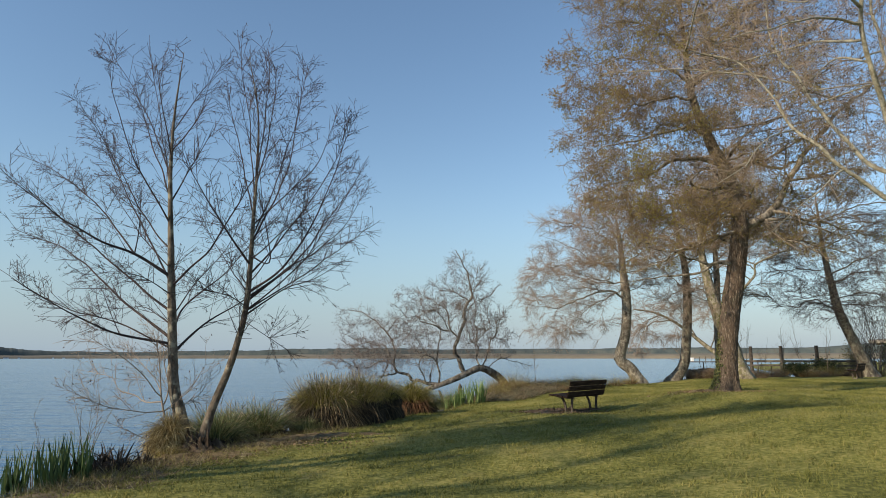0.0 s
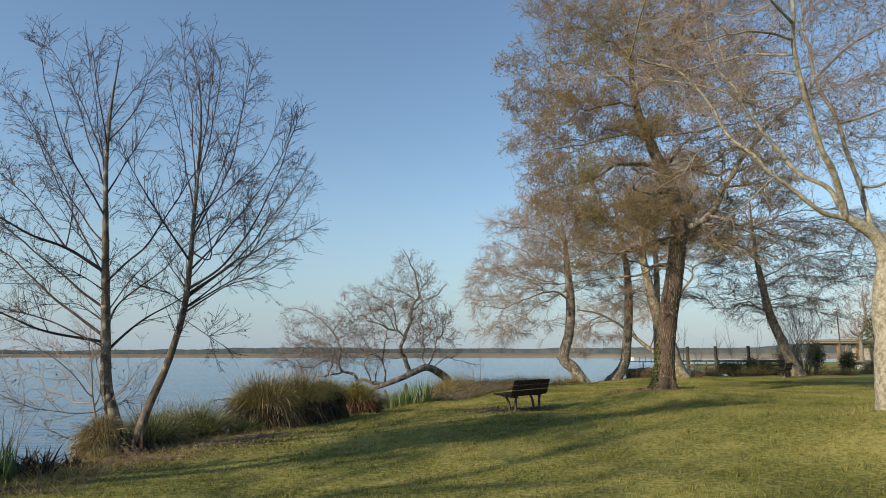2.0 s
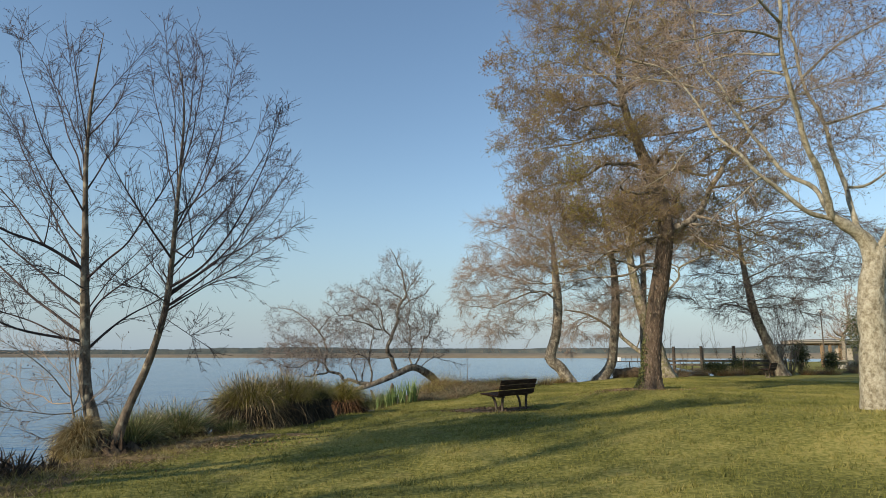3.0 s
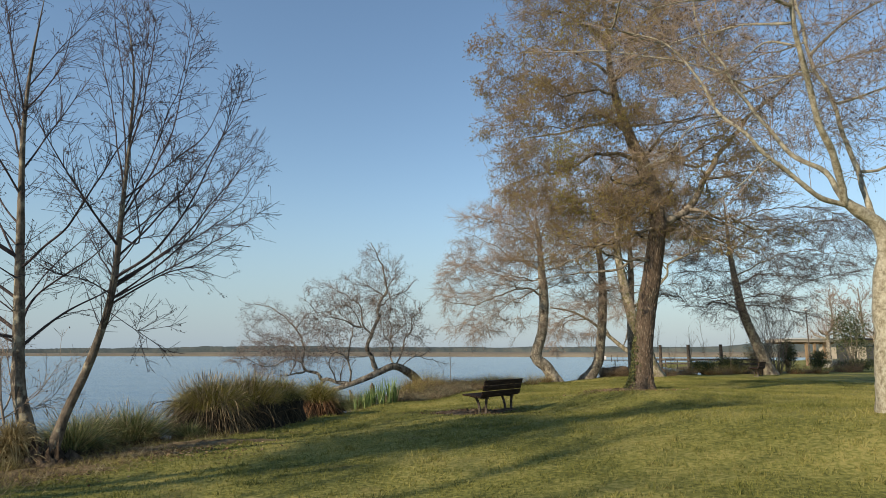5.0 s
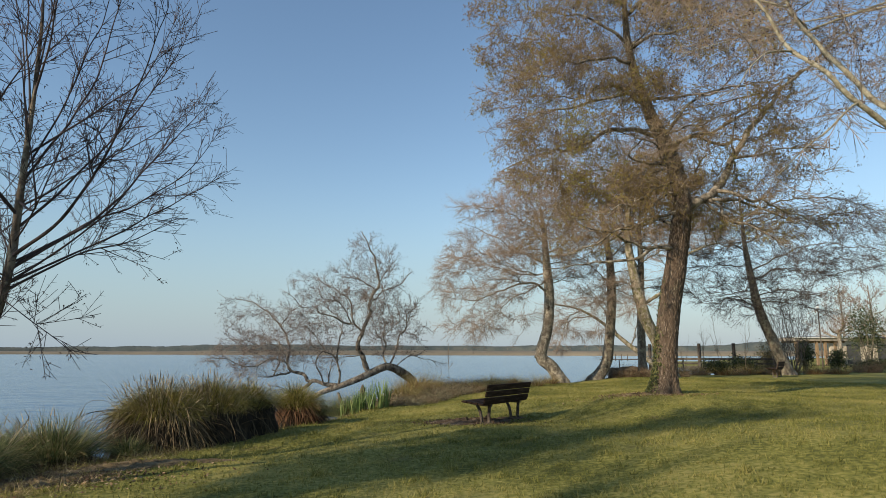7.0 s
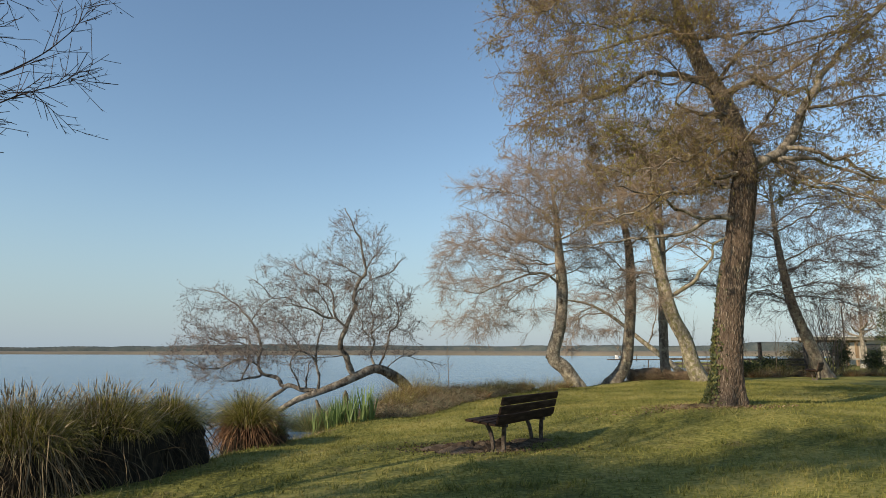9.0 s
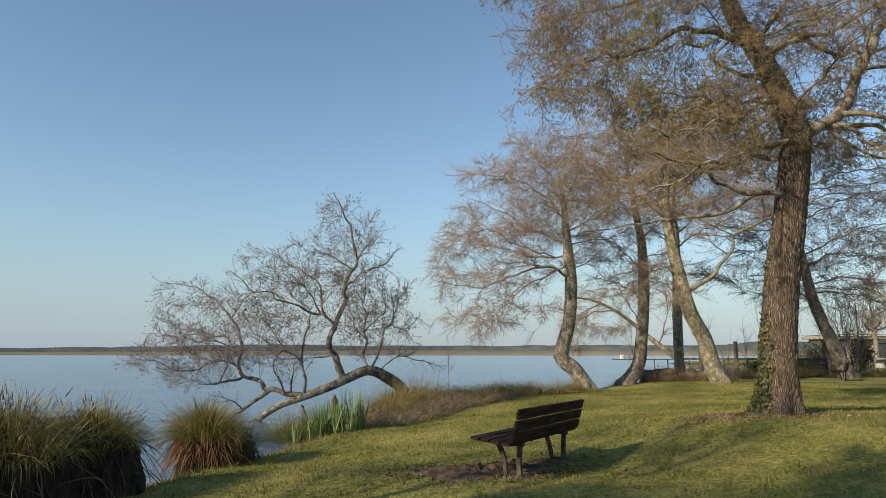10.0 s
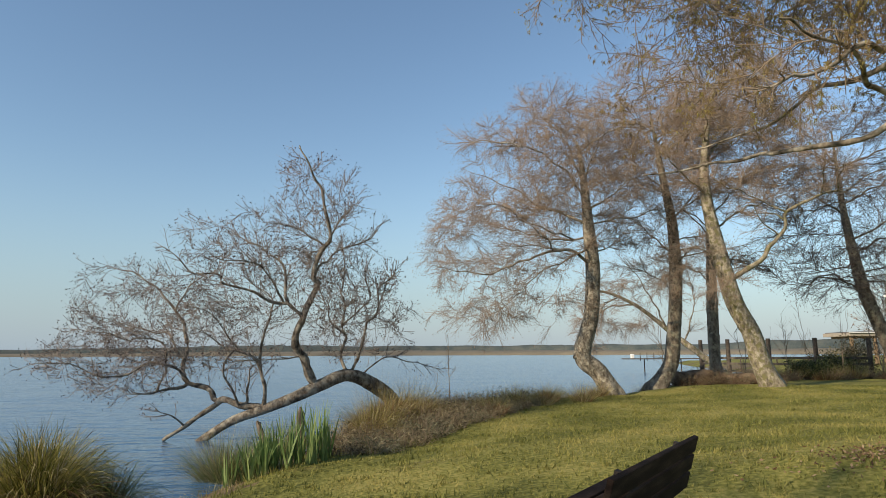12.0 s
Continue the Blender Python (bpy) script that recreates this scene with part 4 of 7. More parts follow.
tree.grow(800, 2.8, ((11.74, 35.4, 9.41, 2.74, 3.4, 3.25), (11.2, 35.4, 5.6, 1.6, 2.0, 1.2)), cap=2.2, pen=.7, bend=.5, sag=.1, clump=.5, thick=.010, gap=.04, layer=3.2)
tree.build([lv(8, .85, 36, 4, .1, .0, .09, .0095, flat=.35, outer=.3, min_r=0.0048), lv(20, .42, 34, 2, .1, -.02, .1, .0088, outer=.2)],
           (M["bud"], 3.0, .036, .12, .8))

tree = Tree("slanting_tree", 21, M["pale_bark"], M["grey_bark"], M["grey_twig"], "bare tree slanting low over the water behind the others", flare=1.2, ridges=.045)
tree.trunk(.21, 0.04, (18.29, 41.50, -0.35), (17.34, 43.20, 1.11), (16.33, 44.00, 2.14), (15.40, 44.30, 3.03), (14.46, 44.50, 3.78), (13.18, 44.50, 4.36), (11.80, 44.30, 4.56))
tree.limb(.06, 0.009, (15.90, 44.10, 2.55), (15.00, 43.60, 3.90), (14.20, 43.20, 5.00), (13.40, 42.90, 5.90))
tree.limb(.055, 0.009, (14.46, 44.50, 3.78), (13.40, 44.90, 3.80), (12.30, 45.20, 3.10), (11.60, 45.40, 2.20))
tree.limb(.05, 0.008, (13.60, 44.50, 4.20), (12.60, 43.80, 3.60), (12.00, 43.40, 2.60), (11.80, 43.20, 1.60))
tree.limb(.05, 0.008, (16.60, 43.80, 1.90), (16.90, 43.40, 3.30), (16.80, 43.10, 4.60), (16.40, 42.90, 5.60))
tree.grow(420, .6, ((12.9, 44.3, 4.6, 2.2, 1.9, 1.4), (13.4, 44.4, 3.2, 2.1, 1.8, 1.1), (12.0, 44.2, 2.6, 1.1, 1.2, 1.3), (15.3, 43.6, 5.2, 1.7, 1.7, 1.2)), cap=2.0, pen=.7, bend=.5, sag=.15, clump=.55, thick=.011, gap=.0, layer=2.5)
tree.build([lv(7, .95, 36, 4, .1, -.03, .09, .011, flat=.3, outer=.3, min_r=0.0055), lv(16, .45, 34, 2, .1, -.04, .1, .010, outer=.2)],
           (M["bud"], 2.0, .04, .13, .8))

tree = Tree("slim_dark_tree", 15, M["dark_bark"], M["dark_bark"], M["grey_twig"], "slim dark-barked bare tree behind the lawn")
tree.trunk(.190, 0.025, (14.55, 37.00, -0.09), (14.54, 37.00, 1.89), (14.62, 37.00, 4.10), (14.72, 37.00, 6.38), (14.72, 37.00, 8.25), (14.96, 37.00, 9.93), radii=(.225, .215, .2, .16, .1, .03))
tree.limb(.037, 0.007, (14.71, 37.00, 5.92), (13.93, 37.50, 7.18), (13.21, 37.90, 8.22))
tree.limb(.037, 0.007, (14.75, 37.00, 6.84), (16.44, 37.50, 8.18), (18.32, 38.00, 9.10))
tree.limb(.031, 0.007, (14.69, 37.00, 4.78), (16.68, 37.50, 5.33), (18.75, 38.00, 5.67))
tree.limb(.031, 0.007, (14.62, 37.00, 4.10), (13.23, 36.40, 4.68), (11.88, 35.90, 4.38))
tree.fill(8, 5, 10, 2.6)
tree.grow(450, 3.5, ((15.49, 37.0, 10.55, 2.83, 3.4, 3.48),), cap=2.2, pen=.7, bend=.5, clump=.5, thick=.010, gap=.04, layer=3.2)
tree.build([lv(8, .85, 36, 4, .1, .0, .09, .0095, flat=.35, outer=.3, min_r=0.0048), lv(20, .42, 34, 2, .1, -.02, .1, .0088, outer=.2)],
           (M["bud"], 3.0, .036, .12, .8))

tree = Tree("pale_tree", 16, M["pale_bark"], M["pale_bark"], M["grey_twig"], "leaning bare tree with pale lichen-spotted bark", flare=1.35, ridges=.05)
tree.trunk(.30, 0.030, (14.28, 32.70, 0.00), (13.81, 32.70, 0.98), (13.55, 32.70, 1.96), (13.09, 32.70, 2.87), (12.80, 32.70, 3.97), (12.58, 32.70, 5.09), (12.39, 32.70, 6.23), (12.36, 32.70, 7.39), (12.60, 32.70, 8.99), (12.97, 32.70, 10.42), radii=(.31, .29, .275, .265, .25, .21, .17, .13, .08, .03))
tree.limb(.10, 0.03, (12.95, 32.70, 3.65), (13.87, 32.50, 4.29), (14.39, 32.30, 5.04), (14.89, 32.10, 5.91), (15.69, 31.80, 6.35), (16.33, 31.60, 6.50))
tree.limb(.043, 0.007, (12.64, 32.70, 5.38), (13.85, 33.20, 6.14), (15.11, 33.60, 6.66), (16.83, 34.10, 7.91))
tree.limb(.043, 0.007, (12.45, 32.70, 6.52), (11.17, 32.10, 7.28), (10.07, 31.60, 8.13))
tree.limb(.037, 0.007, (12.47, 32.70, 7.79), (14.13, 33.30, 9.25), (15.51, 33.70, 10.30))
tree.limb(.037, 0.007, (12.88, 32.70, 4.25), (12.21, 33.40, 4.83), (11.44, 33.90, 4.71))
tree.limb(.031, 0.007, (14.46, 32.30, 5.14), (13.59, 31.90, 5.69), (13.30, 31.60, 6.53))
tree.fill(8, 5, 10.5, 2.8)
tree.grow(760, 3.5, ((13.97, 32.7, 9.13, 2.68, 3.4, 3.03), (15.77, 32.1, 6.91, 1.56, 2.4, 1.21), (11.98, 32.7, 3.78, 1.52, 2.0, 1.07)), cap=2.2, pen=.7, bend=.5, clump=.5, thick=.010, gap=.04, layer=3.2)
tree.build([lv(8, .85, 36, 4, .1, .0, .09, .0095, flat=.35, outer=.3, min_r=0.0048), lv(20, .42, 34, 2, .1, -.02, .1, .0088, outer=.2)],
           (M["bud"], 3.0, .036, .12, .8))

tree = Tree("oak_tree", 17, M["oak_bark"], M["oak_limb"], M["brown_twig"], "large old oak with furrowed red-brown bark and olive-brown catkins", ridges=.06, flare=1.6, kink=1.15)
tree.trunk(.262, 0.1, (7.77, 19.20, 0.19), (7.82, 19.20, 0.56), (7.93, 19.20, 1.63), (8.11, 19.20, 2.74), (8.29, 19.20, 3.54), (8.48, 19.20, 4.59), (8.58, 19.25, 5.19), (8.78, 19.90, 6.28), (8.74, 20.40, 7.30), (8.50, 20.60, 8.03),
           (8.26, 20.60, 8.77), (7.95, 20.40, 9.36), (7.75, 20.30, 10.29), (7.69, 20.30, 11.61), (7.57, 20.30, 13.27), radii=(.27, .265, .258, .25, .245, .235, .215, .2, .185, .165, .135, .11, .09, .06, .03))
tree.limb(.052, 0.010, (8.34, 19.20, 4.02), (7.84, 19.10, 4.00), (7.33, 19.20, 4.13), (6.83, 18.90, 4.26), (6.21, 18.50, 4.29), (5.40, 18.10, 4.33))
tree.limb(.056, 0.010, (8.35, 19.20, 4.14), (7.73, 19.60, 3.93), (6.98, 20.10, 3.77), (6.16, 20.60, 3.72), (5.26, 21.00, 3.67))
tree.limb(.077, 0.014, (8.71, 20.60, 7.32), (7.92, 20.40, 7.65), (7.04, 20.10, 7.40), (6.34, 20.00, 7.03), (5.79, 19.90, 6.76), (5.29, 19.90, 6.82), (4.72, 20.60, 6.69), (4.19, 21.20, 6.56))
tree.limb(.063, 0.014, (8.27, 20.60, 8.56), (7.66, 20.50, 8.76), (6.93, 20.50, 8.54), (6.19, 20.90, 8.40), (5.21, 21.30, 8.41), (4.55, 21.50, 8.04))
tree.limb(.049, 0.010, (8.26, 20.60, 8.77), (7.07, 20.00, 8.70), (5.77, 19.00, 7.95), (4.71, 18.60, 7.77))
tree.limb(.140, 0.021, (8.59, 19.20, 5.07), (9.27, 19.40, 5.44), (9.72, 19.60, 5.74), (10.48, 19.90, 6.63), (11.23, 20.10, 7.82), (12.00, 20.20, 8.68), (13.02, 20.20, 9.59), (14.50, 20.20, 10.94))
tree.limb(.056, 0.010, (9.71, 19.60, 5.69), (10.04, 19.00, 5.34), (11.02, 19.40, 5.29), (12.15, 19.80, 5.09), (13.43, 20.20, 4.97))
tree.limb(.049, 0.010, (9.43, 19.40, 5.42), (9.27, 18.30, 4.64), (9.63, 17.80, 4.23), (9.94, 17.30, 3.81))
tree.limb(.056, 0.010, (8.37, 19.20, 4.76), (8.12, 20.00, 4.76), (7.74, 20.80, 4.96), (7.16, 21.40, 4.51), (6.55, 22.00, 4.41))
tree.limb(.056, 0.010, (8.77, 20.40, 7.03), (9.34, 20.00, 7.29), (10.67, 20.60, 7.33), (12.31, 21.20, 7.94), (14.05, 21.80, 8.43))
tree.limb(.056, 0.010, (8.77, 20.60, 7.39), (9.14, 20.00, 8.09), (10.49, 20.50, 9.12), (11.93, 21.00, 10.08))
tree.limb(.056, 0.010, (7.89, 20.40, 9.64), (6.13, 19.20, 9.08), (4.72, 18.60, 8.26), (4.21, 18.40, 7.87))
tree.limb(.056, 0.010, (7.76, 20.30, 10.22), (6.53, 20.40, 11.01), (5.15, 20.80, 11.21), (4.78, 21.00, 11.18))
tree.limb(.056, 0.010, (7.65, 20.20, 11.38), (6.22, 19.80, 11.99), (4.67, 19.40, 11.69))
tree.limb(.056, 0.010, (7.66, 20.20, 11.09), (9.33, 20.50, 12.49), (11.15, 20.90, 13.75))
tree.limb(.056, 0.010, (7.78, 20.30, 10.08), (8.83, 19.40, 10.18), (9.81, 18.90, 10.16), (10.56, 18.50, 10.32))
tree.limb(.049, 0.010, (7.63, 20.30, 12.96), (6.93, 20.00, 14.02), (6.30, 19.70, 14.73))
tree.limb(.049, 0.010, (7.63, 20.30, 12.96), (8.81, 20.60, 14.75), (9.97, 20.90, 16.15))
tree.limb(.035, 0.008, (8.75, 19.80, 5.91), (7.10, 18.40, 5.12), (5.84, 17.60, 4.51), (4.87, 16.90, 4.28))
tree.limb(.035, 0.008, (8.80, 19.90, 6.05), (8.05, 20.20, 6.13), (7.18, 21.20, 6.59), (6.20, 22.00, 6.55))
tree.limb(.060, 0.020, (8.78, 19.90, 6.40), (8.34, 19.80, 6.50), (7.72, 19.50, 6.39), (7.33, 19.40, 6.41), (7.36, 19.40, 6.70), (7.69, 19.50, 7.03))
tree.limb(.055, 0.010, (8.55, 19.20, 4.94), (8.10, 19.10, 4.88), (7.26, 18.80, 4.58), (6.15, 18.40, 4.11), (5.13, 18.10, 3.67))
tree.limb(.045, 0.012, (8.60, 19.20, 5.50), (8.05, 19.10, 5.40), (7.62, 18.90, 5.08), (7.32, 18.70, 4.65), (7.17, 18.60, 4.36))
tree.limb(.060, 0.010, (9.30, 19.45, 5.46), (10.28, 19.30, 5.37), (10.87, 19.10, 5.03), (11.79, 19.00, 4.59))
tree.limb(.042, 0.010, (9.20, 19.40, 5.42), (9.58, 19.20, 4.98), (10.03, 19.00, 4.71), (10.55, 18.80, 4.40), (11.30, 18.60, 4.20))
tree.limb(.060, 0.010, (8.78, 20.20, 7.05), (9.35, 19.90, 7.38), (10.19, 19.70, 7.54), (11.24, 19.40, 8.46), (12.20, 19.20, 9.00))
tree.limb(.045, 0.010, (10.48, 19.90, 6.63), (11.10, 19.70, 6.81), (11.82, 19.50, 6.93), (12.70, 19.30, 6.85))
tree.limb(.050, 0.010, (8.30, 20.60, 8.65), (9.89, 20.20, 8.73), (11.19, 20.00, 8.88), (12.40, 19.80, 9.20))
tree.fill(14, 5.0, 14, 3.2, .034, .12, least=.1)
tree.grow(200, 3.6, ((6.8, 19.0, 5.3, 1.8, 1.6, .75), (8.2, 19.5, 6.0, 1.0, 1.1, .7), (5.6, 19.6, 4.6, 1.5, 1.5, .6), (4.6, 19.5, 6.8, 1.0, 1.4, .8)), cap=1.6, pen=.6, bend=.45, sag=.15, clump=.6, thick=.008, gap=-.05, layer=2.5)
tree.grow(160, 4.4, ((8.7, 19.6, 5.9, .6, .6, 1.0), (8.7, 20.3, 7.4, .6, .6, .8), (8.3, 20.5, 8.8, .6, .6, .8)), cap=.7, pen=.2, bend=.3, clump=1.2, thick=.006, gap=-.3)
tree.grow(3300, 3.6, ((7.5, 19.4, 8.6, 4.5, 4.3, 3.1), (7.6, 20.0, 12.0, 4.1, 4.2, 3.6), (5.3, 20.0, 10.6, 2.2, 2.4, 2.2), (4.0, 20.0, 8.6, 1.3, 1.6, .7), (4.6, 19.5, 6.5, 1.7, 2.2, 1.2), (6.3, 19.4, 6.0, 1.9, 2.2, 1.1), (7.6, 18.0, 6.6, 2.6, 1.6, 1.6), (5.6, 19.2, 4.5, 1.6, 1.8, 0.7), (4.3, 19.9, 10.0, 1.5, 1.6, 0.6), (4.4, 19.6, 7.2, 1.6, 1.8, 0.6), (10.6, 19.6, 6.2, 3.2, 3.2, 1.8)), cap=2.4, pen=.6, bend=.45, sag=.1, clump=.5, thick=.009, gap=.10, layer=2.6)
tree.build([lv(11, .46, 45, 3, .1, .0, .13, .009, flat=.6, outer=.3, min_r=0.0045), lv(15, .22, 45, 2, .1, -.04, .15, .0088, flat=.2, outer=.2)],
           (M["oak_catkin"], 11.0, .048, .09, 1.6, .62))

tree = Tree("plane_tree", 18, M["plane_bark"], M["plane_bark"], M["grey_twig"], "large plane tree with pale mottled peeling bark", flare=1.15, kink=.4)
tree.trunk(.245, 0.17, (7.90, 10.20, 0.30), (7.92, 10.20, 0.80), (7.95, 10.20, 1.58), (7.97, 10.20, 2.11), (8.06, 10.20, 2.65), (8.18, 10.20, 3.02))
tree.limb(.17, 0.07, (8.10, 10.20, 2.82), (8.00, 10.20, 3.13), (7.78, 10.20, 3.34), (7.60, 10.20, 3.46), (7.46, 10.20, 3.57))
tree.limb(.046, 0.008, (7.49, 10.20, 3.49), (7.05, 10.20, 3.64), (6.61, 10.20, 4.02), (6.17, 10.20, 4.39), (5.83, 10.40, 4.93), (5.59, 10.60, 5.58), (5.31, 10.80, 6.15), (4.90, 11.00, 6.50), (4.25, 11.20, 6.74))
tree.limb(.046, 0.008, (7.56, 10.20, 3.76), (7.39, 10.50, 4.11), (7.15, 10.70, 4.41), (6.84, 11.10, 5.19), (6.63, 11.40, 5.84), (6.41, 11.70, 6.66), (6.30, 12.00, 7.61), (6.34, 12.20, 8.61), (6.26, 12.40, 10.16))
tree.limb(.06, 0.02, (7.46, 10.20, 3.52), (7.24, 10.00, 4.07), (6.89, 9.80, 4.54), (6.62, 9.60, 5.22), (6.39, 9.40, 5.87), (6.23, 9.20, 6.69), (6.14, 9.00, 7.97))
tree.limb(.05, 0.016, (8.11, 10.50, 3.46), (8.17, 10.80, 4.32), (8.15, 11.10, 5.41), (7.98, 11.30, 6.36), (7.95, 11.50, 7.90), (8.08, 11.60, 9.68))
tree.limb(.025, 0.005, (6.33, 9.40, 6.16), (5.56, 9.00, 6.10), (4.65, 8.60, 5.74), (3.65, 8.20, 5.31))
tree.limb(.025, 0.005, (6.36, 9.40, 5.94), (6.03, 10.20, 6.30), (5.20, 11.00, 6.38), (4.44, 11.80, 6.41))
tree.limb(.022, 0.005, (6.58, 9.60, 5.71), (6.27, 10.00, 5.96), (6.05, 10.50, 5.78), (5.53, 10.90, 5.62))
tree.limb(.017, 0.004, (6.23, 10.20, 4.06), (5.57, 9.90, 3.63), (4.77, 9.60, 3.04))
tree.limb(.015, 0.004, (5.79, 10.40, 4.98), (5.15, 10.00, 4.68), (4.57, 9.70, 4.11), (4.08, 9.50, 3.78))
tree.limb(.029, 0.006, (8.09, 11.10, 5.51), (8.28, 10.70, 5.47), (8.67, 10.30, 5.53), (9.15, 10.00, 5.57))
tree.limb(.029, 0.006, (8.20, 10.80, 4.07), (8.39, 10.50, 4.19), (8.79, 10.20, 4.55), (9.16, 9.90, 4.84))
tree.limb(.029, 0.006, (7.87, 11.20, 6.48), (8.28, 10.80, 6.85), (8.87, 10.30, 7.14), (9.31, 9.90, 7.45))
tree.limb(.025, 0.006, (6.25, 9.20, 6.41), (5.41, 8.70, 6.62), (4.57, 8.20, 6.51))
tree.limb(.066, 0.02, (8.31, 10.20, 2.93), (8.33, 9.90, 3.52), (8.74, 9.70, 4.39), (9.18, 9.40, 5.50), (9.56, 9.20, 6.83))
tree.limb(.015, 0.004, (6.18, 9.20, 6.87), (5.91, 9.90, 6.89), (5.29, 10.60, 7.32), (4.49, 11.20, 7.36))
tree.fill(12, 5.5, 11.5, 3.4, .018, .15)
tree.grow(2100, 4.2, ((7.6, 10.8, 7.6, 3.4, 3.6, 3.0), (8.6, 10.6, 5.6, 2.4, 2.6, 1.4)), cap=2.2, pen=.9, bend=.4, clump=.5, thick=.006)
tree.build([lv(7, .7, 38, 4, .1, .03, .07, .007, min_r=0.0034), lv(10, .32, 38, 2, .1, .0, .1, .0065)],
           (M["alder_catkin"], 2.2, .032, .15, 1.3))

tree = Tree("spreading_tree", 19, M["dark_bark"], M["dark_bark"], M["dark_twig"], "leaning bare tree with flat spreading branches behind a bench")
tree.trunk(.275, 0.030, (23.88, 38.50, -0.34), (22.94, 38.50, 2.00), (22.24, 38.50, 3.83), (21.88, 38.50, 5.76), (21.66, 38.50, 7.50), (21.57, 38.50, 9.28), (21.49, 38.50, 11.08), radii=(.34, .29, .255, .2, .14, .08, .03))
tree.limb(.056, 0.007, (21.91, 38.50, 5.58), (24.04, 39.10, 6.38), (26.29, 39.70, 6.31), (28.60, 40.30, 6.04))
tree.limb(.050, 0.007, (21.68, 38.50, 7.33), (19.34, 37.90, 8.24), (17.48, 37.30, 8.27))
tree.limb(.050, 0.007, (22.24, 38.50, 3.83), (21.10, 39.00, 4.69), (19.88, 39.50, 4.26), (18.71, 40.00, 5.18))
tree.limb(.043, 0.007, (21.64, 38.50, 8.21), (23.13, 37.80, 9.16), (24.74, 37.00, 8.69), (25.75, 36.50, 7.93))
tree.limb(.037, 0.007, (21.53, 38.50, 9.63), (20.70, 39.10, 11.21), (19.83, 39.50, 12.03))
tree.limb(.037, 0.007, (21.51, 38.50, 10.35), (23.77, 39.10, 12.03), (25.62, 39.50, 12.94))
tree.limb(.037, 0.007, (22.02, 38.50, 4.72), (22.95, 37.50, 4.98), (24.37, 36.50, 4.57))
tree.limb(.031, 0.007, (21.79, 38.50, 6.45), (20.32, 39.70, 6.59), (18.83, 40.50, 6.50))
tree.limb(.050, 0.008, (21.84, 38.50, 6.10), (24.96, 37.50, 7.57), (27.45, 36.50, 7.28), (29.32, 35.50, 6.49))
tree.limb(.050, 0.008, (21.63, 38.50, 7.68), (25.70, 39.50, 9.49), (30.35, 40.50, 10.17), (34.28, 41.50, 9.35))
tree.limb(.050, 0.008, (21.57, 38.50, 9.28), (23.43, 37.00, 10.05), (25.58, 35.50, 9.75), (27.79, 34.50, 8.58))
tree.limb(.040, 0.008, (22.06, 38.50, 4.38), (25.23, 39.50, 4.31), (28.13, 40.50, 3.86))
tree.limb(.040, 0.008, (21.61, 38.50, 7.86), (18.64, 37.00, 7.05), (16.47, 36.00, 7.02))
tree.fill(8, 4.5, 11, 4.0, .035, .05)
tree.grow(950, 3.0, ((22.13, 38.5, 7.51, 4.02, 3.6, 4.69), (27.16, 38.0, 7.86, 3.8, 3.2, 2.48), (24.23, 38.5, 4.4, 2.68, 2, 1.68)), cap=2.6, pen=.6, bend=.4, clump=.4, thick=.011)
tree.build([lv(9, 1.1, 32, 4, .1, -.03, .06, .012, flat=.75, min_r=0.006), lv(9, .55, 28, 2, .1, -.02, .07, .011, flat=.5)],
           (M["alder_catkin"], 2.4, .055, .16, .9))



M["footing"] = material("footing", [(.10, .085, .065), (.22, .19, .15)], 9, rough=.95, bump=.8, fine=40, dist=.02)
